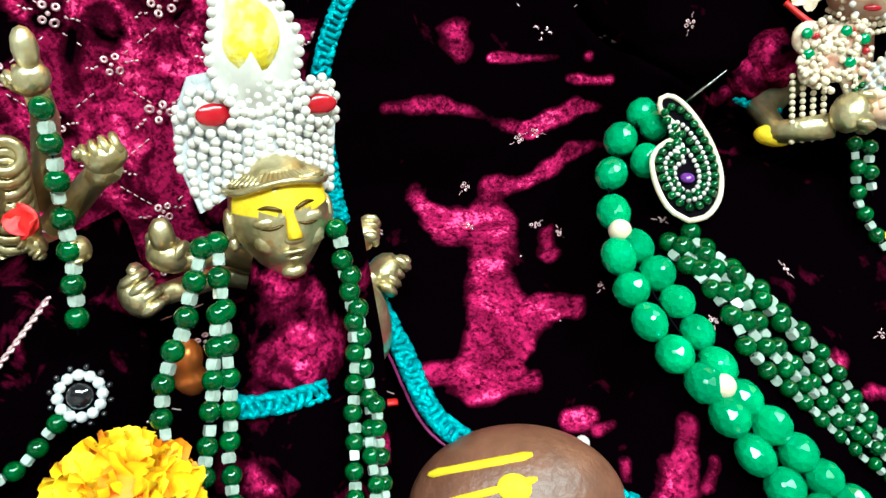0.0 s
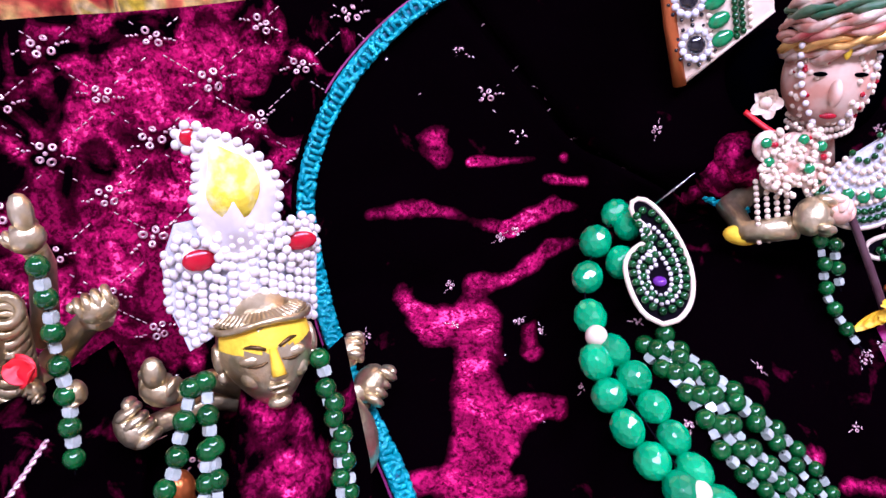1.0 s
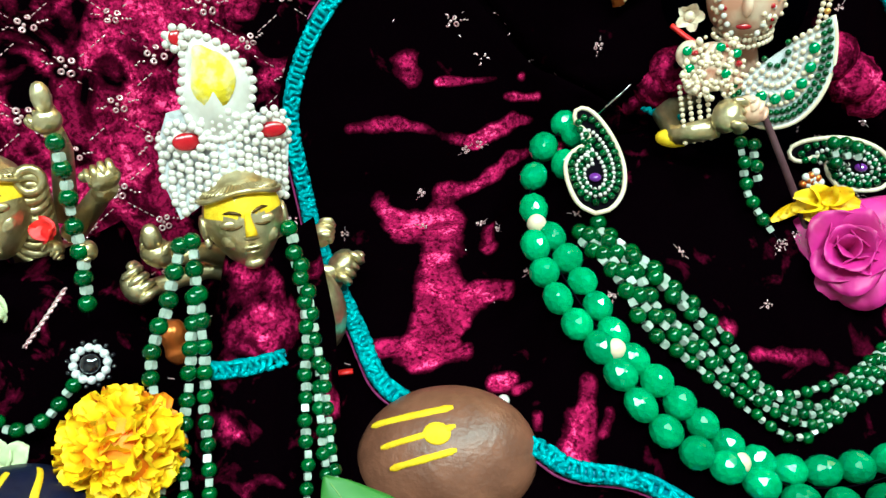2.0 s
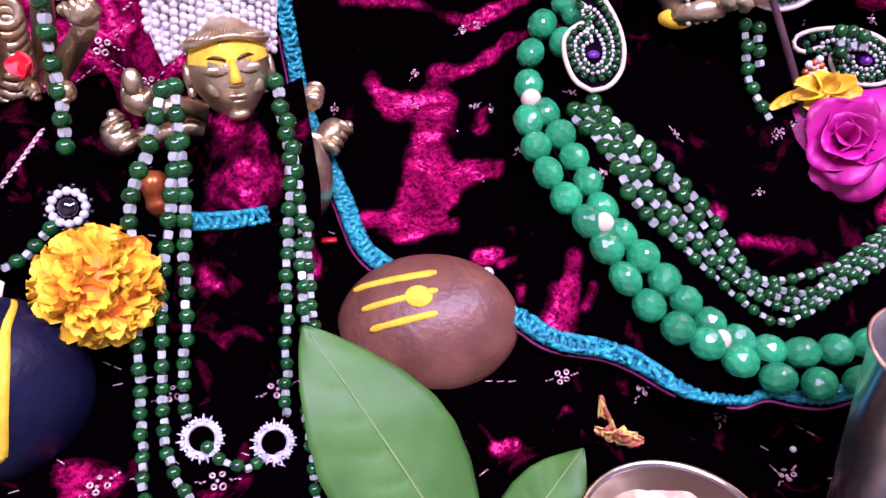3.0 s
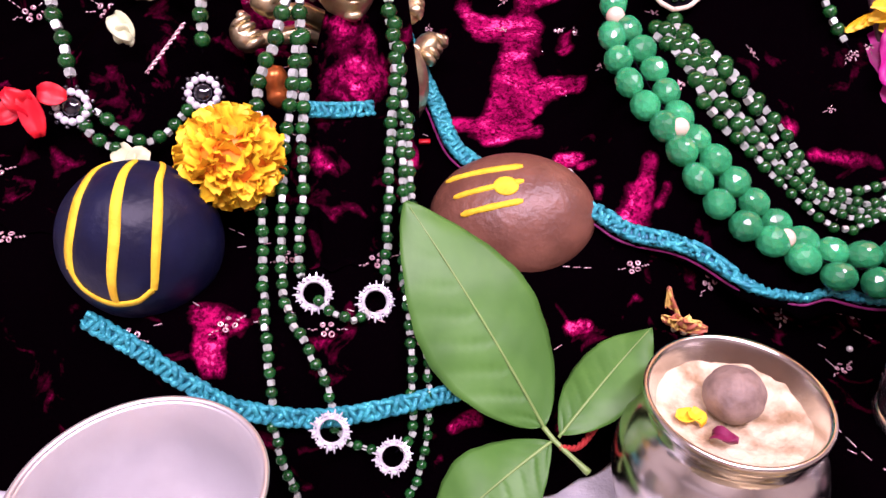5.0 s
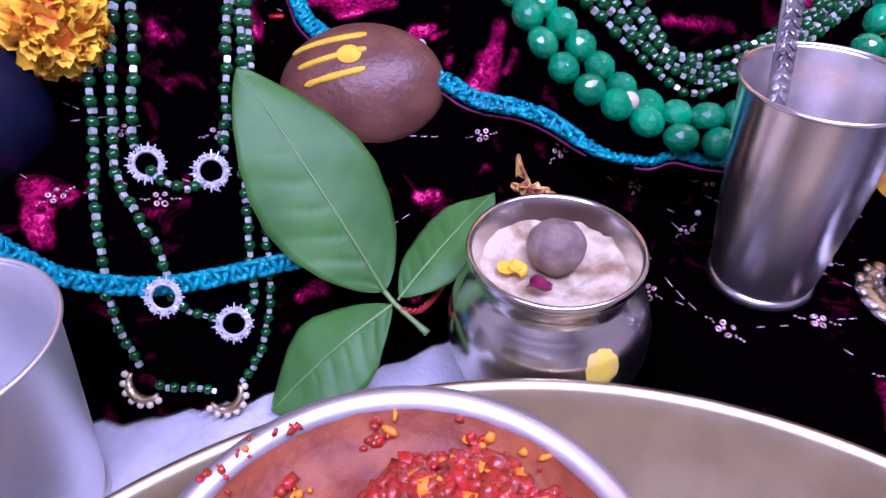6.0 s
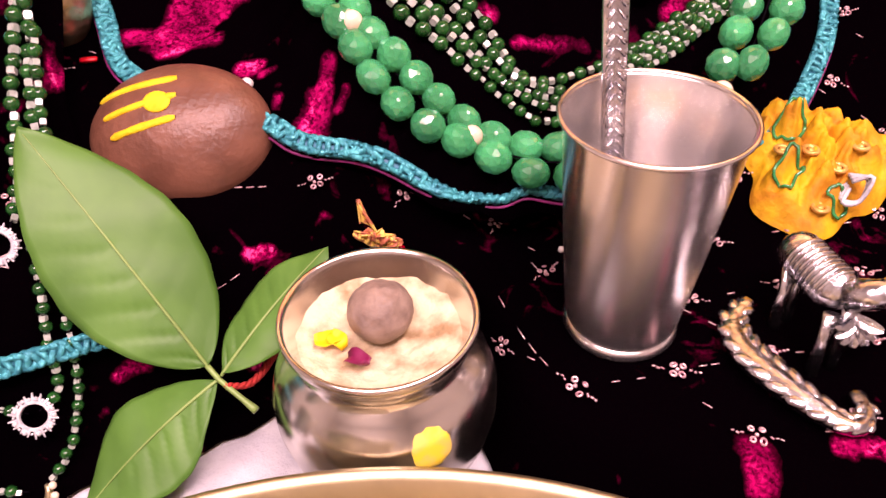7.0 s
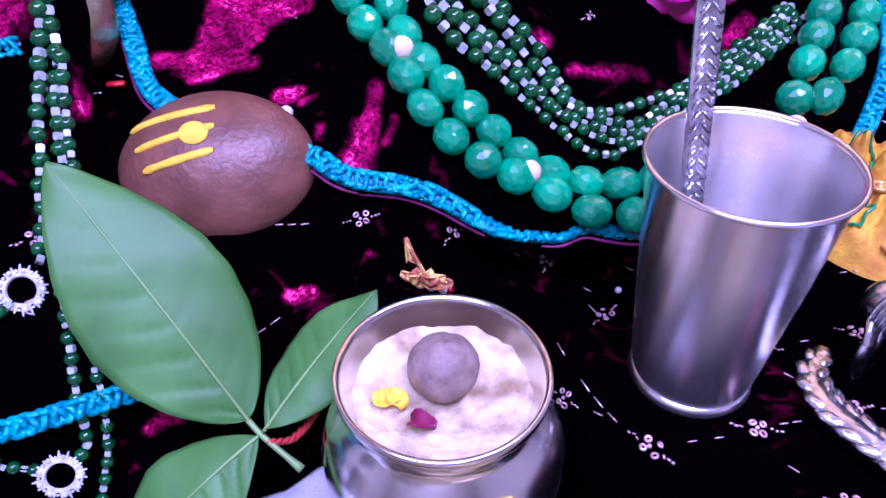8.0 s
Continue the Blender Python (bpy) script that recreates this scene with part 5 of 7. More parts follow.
def idol_head(bm, c, size, f):
    """A plain cast head: skull, brow, nose, lips, lids and combed hair. Slots: brass, paste, recess."""
    f = Vector(f).normalized()
    r = Vector((-f.y, f.x, 0)).normalized()
    u = r.cross(-f).normalized()
    if u.z < 0:
        u = -u
    turn = Matrix((( r.x, u.x, f.x, 0), (r.y, u.y, f.y, 0), (r.z, u.z, f.z, 0), (0, 0, 0, 1)))

    def at(a, b, d):
        return Vector(c) + (r * a + u * b + f * d) * size

    for v in ball(bm, c, size, (0.74, 1.0, 0.8), turn, 40):
        q_ = turn.to_3x3().inverted() @ (v.co - Vector(c)) / size
        narrow = 1 - 0.28 * float(step(0.0, 0.95, -q_.y))
        v.co = at(q_.x * narrow, q_.y, q_.z)
    for face in bm.faces:
        q_ = turn.to_3x3().inverted() @ (face.calc_center_median() - Vector(c)) / size
        if q_.z > 0.2 and 0.12 + 0.03 * math.sin(q_.x * 9) < q_.y < 0.5 + 0.03 * math.sin(q_.x * 7):
            face.material_index = 1
    tube(bm, [at(0, 0.14, 0.78), at(0, 0.0, 0.84), at(0, -0.14, 0.9), at(0, -0.25, 0.93)], [size * 0.06, size * 0.075, size * 0.1, size * 0.11], 10, 1)
    ball(bm, at(0, -0.27, 0.88), size * 0.1, (1.5, 0.7, 0.9), turn, 12, 0)
    for s in (-1, 1):
        # closed eye: a full lid, a dark lash line under it and a soft pouch below
        ball(bm, at(0.29 * s, 0.0, 0.645), size * 0.18, (1.25, 0.6, 0.62), turn, 14, 0)
        tube(bm, [at(s * (0.11 + 0.09 * k), -0.045 - 0.045 * math.sin(math.pi * k / 4), 0.795 - 0.012 * k * k) for k in range(5)], [size * 0.014, size * 0.026, size * 0.028, size * 0.026, size * 0.014], 6, 2)
        tube(bm, [at(s * (0.1 + 0.1 * k), 0.15 + 0.07 * math.sin(k * 0.8), 0.8 - 0.02 * k * k) for k in range(5)], [size * 0.022, size * 0.032, size * 0.032, size * 0.026, size * 0.014], 6, 2)
        ball(bm, at(0.3 * s, -0.3, 0.52), size * 0.22, (1.0, 0.9, 0.6), turn, 12, 0)
        ball(bm, at(0.74 * s, -0.05, 0.0), size * 0.2, (0.45, 1.3, 0.8), turn, 10, 0)
        ball(bm, at(0.72 * s, -0.34, 0.02), size * 0.11, (0.7, 1.2, 0.8), turn, 8, 0)
    ball(bm, at(0, -0.46, 0.72), size * 0.11, (1.7, 0.36, 0.7), turn, 10, 0)
    ball(bm, at(0, -0.56, 0.7), size * 0.1, (1.3, 0.42, 0.7), turn, 10, 0)
    ball(bm, at(0, -0.51, 0.755), size * 0.09, (1.8, 0.12, 0.4), turn, 10, 2)
    ball(bm, at(0, -0.8, 0.48), size * 0.15, (1.3, 0.8, 0.9), turn, 12, 0)
    # hair combed from a middle parting, with a rolled edge over the brow
    for k in range(22):
        a = -1.3 + 2.6 * k / 21
        peak = 0.1 * (1 - abs(a) / 1.3)
        tube(bm, [at(0.73 * math.sin(a * w) * (0.4 + 0.6 * w), 0.52 - peak * (1 - w) + 0.5 * (1 - w), 0.76 * math.cos(a) * w + 0.1 * (1 - w)) for w in (1, 0.9, 0.75, 0.55, 0.3)], [size * 0.05] * 5, 6, 0)
    tube(bm, [at(0.76 * math.sin(a), 0.5 + 0.05 * math.cos(a * 3), 0.77 * math.cos(a)) for a in np.linspace(-1.4, 1.4, 17)], [size * 0.055] * 17, 8, 0)


bm = bmesh.new()
HEAD = (0.0475, 0.3455, 0.1605)
idol_head(bm, HEAD, 0.0245, (0.5, -0.78, 0.3))
tube(bm, [(0.053, 0.352, 0.145), (0.055, 0.355, 0.12)], [0.009, 0.012], 12)
ball(bm, (0.058, 0.36, 0.1), 0.026, (1.1, 0.7, 1.2), None, 20)
fist(bm, (0.0775, 0.386, 0.1135), 0.0108, (0.6, -0.6, 0.4), 1.0)
fist(bm, (0.0705, 0.381, 0.134), 0.0082, (0.1, -0.3, 0.9), 2.0)
tube(bm, [(0.066, 0.37, 0.118), (0.078, 0.385, 0.108), (0.0785, 0.388, 0.115)], [0.005, 0.0045, 0.0045], 8)
tube(bm, [(0.074, 0.383, 0.105), (0.069, 0.378, 0.094)], [0.0045, 0.003], 8)
fist(bm, (-0.002, 0.325, 0.1315), 0.0105, (0.3, -0.8, 0.4), 3.0)
fist(bm, (0.0105, 0.3275, 0.1485), 0.0088, (0.1, -0.5, 0.8), 4.0)
ball(bm, (0.0108, 0.3265, 0.1575), 0.0052, (0.9, 0.9, 1.4), None, 10)
tube(bm, [(0.045, 0.36, 0.12), (0.02, 0.35, 0.128), (-0.001, 0.328, 0.128)], [0.006, 0.005, 0.0045], 8)
tube(bm, [(0.045, 0.36, 0.125), (0.022, 0.347, 0.14), (0.011, 0.33, 0.144)], [0.006, 0.005, 0.004], 8)
tagged(part("brass_idol", bm, ["brass", "turmeric", "brass_dark"]), "small brass idol statue with yellow paste on its brow", "statue")

# the crown of pearls and red stones
O, AX, BX = Vector((0.0475, 0.342, 0.1725)), Vector((0.82, 0.57, 0.0)).normalized(), Vector((-0.06, 0.33, 0.94)).normalized()
NXV = AX.cross(BX).normalized()


def on_crown(a, b, d=0.0):
    return O + AX * a + BX * b + NXV * (d - a * a / 0.055)


crown = tagged(empty("pearl_crown", O), "white pearl idol crown with red stones and a teardrop crest", "crown")


def plate_form(outline, thick, smooth=2):
    bm = bmesh.new()
    bottom = [bm.verts.new(on_crown(a, b, -thick)) for a, b in outline]
    top = [bm.verts.new(on_crown(a, b, thick)) for a, b in outline]
    mid = sum((Vector((a, b, 0)) for a, b in outline), Vector()) / len(outline)
    for ring, d in ((top, thick * 1.6), (bottom, -thick)):
        c = bm.verts.new(on_crown(mid.x, mid.y, d))
        for k in range(len(ring)):
            bm.faces.new((ring[k], ring[(k + 1) % len(ring)], c))
    for k in range(len(top)):
        bm.faces.new((bottom[k], bottom[(k + 1) % len(top)], top[(k + 1) % len(top)], top[k]))
    return bm


BODY = [(-0.024, -0.006), (-0.03, 0.012), (-0.031, 0.028), (-0.026, 0.042), (-0.016, 0.043), (-0.004, 0.038), (0.01, 0.036), (0.024, 0.034), (0.029, 0.026), (0.025, -0.006),
        (0.018, -0.003), (0.01, 0.003), (0.0, 0.006), (-0.01, 0.003), (-0.017, -0.002)]
part("band", plate_form(BODY, 0.0014), "white_cloth", crown, "white fabric band", smooth=False)
tear = [(-0.004 + 0.0155 * math.cos(t) * (1 - 0.38 * max(0, math.sin(t))) - 0.011 * max(0, math.sin(t)) ** 2, 0.05 + 0.0235 * math.sin(t)) for t in np.linspace(0, 2 * math.pi, 36, endpoint=False)]
part("crest", plate_form(tear, 0.0022), "white_pearl", crown, "white teardrop crest")
inner = [(-0.006 + (a + 0.0045) * (0.62 + 0.06 * noise.noise(Vector((a * 120, b * 120, 2)))), 0.0545 + (b - 0.05) * (0.6 + 0.06 * noise.noise(Vector((a * 120, b * 120, 5))))) for a, b in tear]
bm = plate_form(inner, 0.0026)
part("crest_paste", bm, "paste_on_white", crown, "yellow paste on the crest")
PEARL = bead_mesh("pearl", 0.00195, "white_pearl", 10)


def inside(a, b, poly):
    hit = False
    for (x0, y0), (x1, y1) in zip(poly, poly[1:] + poly[:1]):
        if (y0 > b) != (y1 > b) and a < (x1 - x0) * (b - y0) / (y1 - y0) + x0:
            hit = not hit
    return hit


rng = random.Random(3)
for i in range(20):
    for j in range(16):
        a, b = -0.033 + 0.0036 * i, -0.005 + 0.0034 * (j + 0.5 * (i % 2))
        if inside(a, b, BODY) and math.hypot(a + 0.019, b - 0.028) > 0.0098 and math.hypot(a - 0.019, b - 0.027) > 0.009 and not (a < -0.006 and b > 0.037):
            size = rng.uniform(0.8, 1.15)
            put(PEARL, "pearl", crown, on_crown(a + rng.uniform(-0.0005, 0.0005), b + rng.uniform(-0.0005, 0.0005), 0.0008 + rng.uniform(0, 0.0006)), Matrix.Diagonal((size, size, size, 1)))
for a, b in tear:
    put(PEARL, "pearl", crown, on_crown(a, b, 0.0016))
for ca, cb, r, gem, size in ((-0.019, 0.028, 0.0066, (1.15, 0.75), 0.0054), (0.019, 0.027, 0.0066, (1.25, 0.7), 0.0053), (-0.0195, 0.0725, 0.0045, (1, 1), 0.0033)):
    n = int(r * 2 * math.pi / 0.0036)
    for k in range(n):
        a = 2 * math.pi * k / n
        put(PEARL, "pearl", crown, on_crown(ca + r * math.cos(a), cb + r * math.sin(a), 0.003))
        if r > 0.005:
            put(PEARL, "pearl", crown, on_crown(ca + (r + 0.0027) * math.cos(a + 0.2), cb + (r + 0.0027) * math.sin(a + 0.2), 0.0018))
    bm = bmesh.new()
    lathe(bm, [(0.0004, 0.0), (r * 0.9, 0.0), (r * 0.9, 0.0016), (0.0004, 0.002)], 24)
    ob = part("stone_setting", bm, "white_pearl", crown)
    ob.matrix_local = Matrix.Translation(on_crown(ca, cb, 0.0004) - O) @ facing(NXV)
    bm = bmesh.new()
    ball(bm, (0, 0, 0), size, (gem[0], gem[1], 0.28), None, 14)
    ob = part("red_stone", bm, "ruby", crown, "red glass stone")
    ob.matrix_local = Matrix.Translation(on_crown(ca, cb, 0.0032) - O) @ (Matrix((( AX.x, BX.x, NXV.x, 0), (AX.y, BX.y, NXV.y, 0), (AX.z, BX.z, NXV.z, 0), (0, 0, 0, 1))))

# its long bead garland
garland = tagged(empty("bead_garland", (0.055, 0.3, 0.1)), "long garland of green pearls and clear cubes with crystal flower charms", "garland", group="bead garlands")
strand(garland, [(0.0293, 0.3193, 0.1602), (0.0282, 0.3102, 0.1493), (0.0269, 0.3005, 0.1375), (0.0249, 0.2891, 0.1253), (0.0255, 0.2818, 0.1153), (0.0334, 0.2628, 0.0928), (0.0399, 0.2461, 0.0762),
                 (0.0429, 0.2379, 0.0638), (0.0475, 0.226, 0.052), (0.057, 0.208, 0.044), (0.0655, 0.191, 0.0235), (0.0685, 0.183, 0.008), (0.0725, 0.179, -0.004), (0.0775, 0.1755, -0.015), (0.083, 0.172, -0.026)], seed=1)
strand(garland, [(0.0318, 0.327, 0.1684), (0.0338, 0.3222, 0.1597), (0.0364, 0.3108, 0.1427), (0.0377, 0.2981, 0.125), (0.0401, 0.2757, 0.0987), (0.0436, 0.262, 0.0868), (0.0482, 0.2496, 0.0747),
                 (0.0515, 0.2385, 0.06), (0.063, 0.218, 0.0465), (0.073, 0.211, 0.0405), (0.081, 0.205, 0.0325), (0.088, 0.201, 0.0215), (0.0905, 0.196, 0.0115)], seed=2)
strand(garland, [(0.038, 0.3115, 0.142), (0.0396, 0.3057, 0.133), (0.0424, 0.2978, 0.1206), (0.0447, 0.2876, 0.1055), (0.0495, 0.2744, 0.0928), (0.0539, 0.2613, 0.0806), (0.0562, 0.2497, 0.0675), (0.06, 0.239, 0.0545), (0.066, 0.232, 0.05)], seed=3)
strand(garland, [(0.0689, 0.346, 0.159), (0.0718, 0.3402, 0.1489), (0.0759, 0.334, 0.1364), (0.08, 0.3241, 0.1203), (0.0819, 0.3106, 0.1029), (0.0873, 0.2904, 0.085), (0.0909, 0.2743, 0.0681), (0.0945, 0.262, 0.054), (0.099, 0.245, 0.047)], seed=4)
strand(garland, [(0.073, 0.3398, 0.1466), (0.0796, 0.3314, 0.1301), (0.0833, 0.323, 0.1158), (0.0872, 0.3133, 0.1021), (0.0909, 0.3001, 0.0906), (0.0953, 0.2884, 0.0789), (0.0994, 0.2759, 0.0622), (0.106, 0.2535, 0.0495),
                 (0.111, 0.243, 0.046), (0.118, 0.225, 0.0275), (0.1205, 0.216, 0.0115), (0.1225, 0.209, -0.004), (0.117, 0.2, -0.009)], seed=5)
strand(garland, [(0.0885, 0.318, 0.109), (0.094, 0.3, 0.09), (0.1005, 0.283, 0.072), (0.109, 0.262, 0.054), (0.119, 0.24, 0.038), (0.1255, 0.226, 0.0215), (0.1285, 0.217, 0.003), (0.1285, 0.207, -0.014), (0.126, 0.196, -0.028), (0.12, 0.184, -0.036)], GREEN_S, CLEAR_S, 0.0102, 6)
strand(garland, [(0.07, 0.231, 0.0485), (0.083, 0.226, 0.0445), (0.092, 0.228, 0.0425), (0.0955, 0.238, 0.0425)], GREEN_S, CLEAR_S, 0.0102, 7)
strand(garland, [(0.0905, 0.1945, 0.008), (0.099, 0.195, -0.002), (0.107, 0.198, -0.007), (0.116, 0.2, -0.0105)], GREEN_S, CLEAR_S, 0.0102, 8)
strand(garland, [(0.085, 0.1715, -0.027), (0.093, 0.173, -0.0305), (0.103, 0.177, -0.033), (0.115, 0.1805, -0.036)], GREEN_S, CLEAR_S, 0.0102, 9)
for p, nn in (((0.07, 0.2315, 0.0495), (0.3, -0.7, 0.65)), ((0.0965, 0.2395, 0.0445), (0.4, -0.7, 0.6)), ((0.0935, 0.188, 0.0125), (0.2, -0.8, 0.55)), ((0.117, 0.1985, -0.0085), (0.4, -0.75, 0.5))):
    put(CHARM, "flower_charm", garland, p, facing(nn))
for p, nn, spin in (((0.0865, 0.167, -0.0225), (0.1, -0.8, 0.6), -40), ((0.117, 0.1785, -0.0345), (0.2, -0.75, 0.6), 25)):
    put(GOLD_CHARM, "crescent_charm", garland, p, facing(nn, spin))
    for k in range(7):
        a = -2.8 + k * 0.45
        put(CHARM_PEARL, "charm_pearl", garland, Vector(p) + facing(nn, spin).to_3x3() @ Vector((0.0098 * math.cos(a), 0.0098 * math.sin(a), 0.0005)))
bm = bmesh.new()
line, _ = smooth_line([(0.0205, 0.3135, 0.1225), (0.0205, 0.3105, 0.1155), (0.022, 0.309, 0.108), (0.024, 0.306, 0.1035)], 12)
tube(bm, line, [0.003, 0.0048, 0.0058, 0.0062, 0.006, 0.0055, 0.0052, 0.0056, 0.006, 0.0056, 0.0042, 0.002], 12)
part("pendant", bm, "copper", garland, "coppery orange pendant")

# ---- the brass idol at the dark stone ----
def front_two(x, z):
    return 0.289 + (z - 0.115) + 0.7 * (x + 0.01)


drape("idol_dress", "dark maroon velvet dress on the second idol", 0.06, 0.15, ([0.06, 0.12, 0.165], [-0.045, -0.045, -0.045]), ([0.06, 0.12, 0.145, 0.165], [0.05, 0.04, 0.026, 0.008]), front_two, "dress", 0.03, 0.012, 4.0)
bm = bmesh.new()
idol_head(bm, (-0.053, 0.314, 0.176), 0.0235, (0.35, -0.85, 0.35))
tube(bm, [(-0.052, 0.325, 0.16), (-0.05, 0.33, 0.135)], [0.009, 0.013], 12)
ball(bm, (-0.048, 0.335, 0.115), 0.027, (1.15, 0.7, 1.2), None, 20)
fist(bm, (-0.001, 0.322, 0.1885), 0.0082, (0.3, -0.7, 0.5), 5.0)
tube(bm, [(-0.04, 0.34, 0.15), (-0.018, 0.338, 0.172), (-0.003, 0.325, 0.183)], [0.006, 0.005, 0.005], 8)
fist(bm, (-0.026, 0.329, 0.211), 0.0075, (-0.2, -0.5, 0.8), 6.0)
ball(bm, (-0.0245, 0.328, 0.2215), 0.0048, (0.9, 0.9, 1.5), None, 10)
tube(bm, [(-0.045, 0.345, 0.155), (-0.04, 0.35, 0.19), (-0.028, 0.333, 0.206)], [0.006, 0.005, 0.0045], 8)
for k in range(9):
    ring_form(bm, (-0.034 - 0.0012 * k, 0.3175 + 0.0004 * k, 0.188 - 0.0042 * k), 0.0052 + 0.0004 * k, 0.0021, pose(0, 0, 0, 70, 35, 20).to_3x3(), 14, 6)
fist(bm, (-0.0125, 0.314, 0.157), 0.0055, (0.2, -0.9, 0.2), 7.0)
fist(bm, (-0.0295, 0.3145, 0.157), 0.005, (0.2, -0.9, 0.2), 8.0)
tagged(part("brass_idol", bm, ["brass", "turmeric", "brass_dark"]), "small brass idol statue with a ringed shell beside its head", "statue")
garland = tagged(empty("bead_garland", (-0.03, 0.29, 0.12)), "green pearl garland with crystal flower charms on the second idol", "garland", group="bead garlands")
strand(garland, [(-0.0215, 0.325, 0.209), (-0.018, 0.32, 0.197), (-0.0165, 0.3165, 0.184), (-0.016, 0.314, 0.17), (-0.014, 0.31, 0.155), (-0.0125, 0.3045, 0.14), (-0.0108, 0.298, 0.1265)], seed=10)
strand(garland, [(-0.0803, 0.2884, 0.1632), (-0.0732, 0.2782, 0.1476), (-0.0667, 0.2724, 0.1379), (-0.0622, 0.2658, 0.1283), (-0.0583, 0.2608, 0.1206)], seed=11)
strand(garland, [(-0.0561, 0.257, 0.1147), (-0.0458, 0.2599, 0.1106), (-0.0367, 0.2596, 0.1037), (-0.0263, 0.2596, 0.0995), (-0.0185, 0.2683, 0.1005), (-0.015, 0.2759, 0.1051), (-0.0066, 0.2885, 0.1134)], GREEN_S, CLEAR_S, 0.0102, 12)
strand(garland, [(-0.053, 0.254, 0.109), (-0.0477, 0.2523, 0.1047), (-0.0412, 0.2526, 0.1), (-0.0347, 0.252, 0.0975), (-0.028, 0.2515, 0.0985)], GREEN_S, CLEAR_S, 0.0102, 13)
for p, nn in (((-0.0066, 0.2875, 0.115), (0.3, -0.75, 0.6)), ((-0.057, 0.256, 0.1147), (0.3, -0.75, 0.6))):
    put(FAN_CHARM, "flower_charm", garland, p, facing(nn))
bm = bmesh.new()
line, _ = smooth_line([(-0.0205, 0.303, 0.1435), (-0.027, 0.2935, 0.1335), (-0.034, 0.284, 0.1235)], 40)
for ph in (0, math.pi):
    tube(bm, [p + Vector((0.0006 * math.cos(k * 0.8 + ph), 0, 0.0006 * math.sin(k * 0.8 + ph))) for k, p in enumerate(line)], 0.0006, 5)
tagged(part("thread_cord", bm, "sequin"), "thin twisted pink cord across the dark dress", "cord")
for name, mat, spots, label in (("white_petal", "pale_petal", [((-0.034, 0.2525, 0.0975), (-0.0235, 0.247, 0.0925)), ((-0.019, 0.254, 0.0985), (-0.0245, 0.2475, 0.0915))], "pale flower petals resting on the dark stone"),
                                ("pale_petal", "pale_petal", [((-0.0485, 0.288, 0.149), (-0.0385, 0.285, 0.139)), ((-0.043, 0.287, 0.137), (-0.04, 0.2865, 0.147))], "pale green petal tucked in the dark dress"),
                                ("red_petal", "red_petal", [((-0.0305, 0.3125, 0.164), (-0.0225, 0.311, 0.171)), ((-0.033, 0.313, 0.17), (-0.025, 0.3105, 0.1635))], "red petal at the idol's hand"),
                                ("red_flower", "red_petal", [((-0.068, 0.249, 0.1225), (-0.0575, 0.255, 0.12)), ((-0.072, 0.247, 0.125), (-0.066, 0.242, 0.105)), ((-0.074, 0.244, 0.118), (-0.084, 0.238, 0.112)), ((-0.07, 0.246, 0.115), (-0.078, 0.24, 0.127))],
                                 "red flower lying at the dark stone")):
    bm = bmesh.new()
    for k, (a, b) in enumerate(spots):
        petal_sheet(bm, a, b, 0.0055, 0.002, (0.3, -0.7, 0.6), wave=0.0009, seed=k)
    ob = part(name, bm, mat)
    ob.modifiers.new("thick", "SOLIDIFY").thickness = 0.0005
    tagged(ob, label, "petal" if "petal" in name else "flower")


# ---- the jade necklace on the wide robe ----
necklace = tagged(empty("jade_necklace", (0.22, 0.352, 0.09)), "double strand of faceted jade-green beads with cream spacers", "necklace")


def jade_run(points, apart, count):
    line, _ = smooth_line(points, count * 4 + 1)
    rng = random.Random(int(points[0][0] * 1000))
    for s in ((-1, 1) if apart else (0,)):
        for k in range(count):
            i = min(k * 4 + 2 + (1 if s > 0 else 0), len(line) - 2)
            p, t = line[i], (line[i + 1] - line[i - 1]).normalized()
            side = t.cross(Vector((0.0, -0.5, 0.86))).normalized()
            spread = apart * math.sin(math.pi * (k + 0.5) / count) ** 0.35
            q_ = p + side * s * spread + Vector((0, 0, 0.001 * s))
            put(JADE, "jade_bead", necklace, q_, facing(t, rng.uniform(0, 360)) @ pose(0, 0, 0, rng.uniform(-14, 14), 0, 0) @ Matrix.Diagonal((rng.uniform(0.9, 1.06), rng.uniform(0.9, 1.06), rng.uniform(0.98, 1.16), 1)))


W1, W2, W3 = (0.1795, 0.407, 0.132), (0.2205, 0.352, 0.096), (0.278, 0.327, 0.056)
jade_run([(0.197, 0.476, 0.17), (0.184, 0.462, 0.163), (0.177, 0.443, 0.153), (0.1755, 0.424, 0.142), W1], 0.0, 4)
jade_run([(0.198, 0.474, 0.168), (0.194, 0.455, 0.157), (0.19, 0.435, 0.146)], 0.0, 2)
jade_run([W1, (0.188, 0.392, 0.122), (0.2025, 0.371, 0.109), W2], 0.008, 5)
jade_run([W2, (0.234, 0.34, 0.085), (0.254, 0.331, 0.07), W3], 0.008, 5)
jade_run([W3, (0.302, 0.325, 0.048), (0.33, 0.328, 0.048), (0.36, 0.337, 0.056), (0.383, 0.352, 0.068)], 0.0085, 7)
jade_run([(0.388, 0.358, 0.073), (0.399, 0.378, 0.085), (0.409, 0.403, 0.093), (0.418, 0.432, 0.1), (0.422, 0.46, 0.115)], 0.0088, 6)
for w in (W1, W2, W3, (0.386, 0.355, 0.07)):
    put(CREAM, "cream_bead", necklace, Vector(w) + Vector((0, -0.002, 0.002)))
bm = bmesh.new()
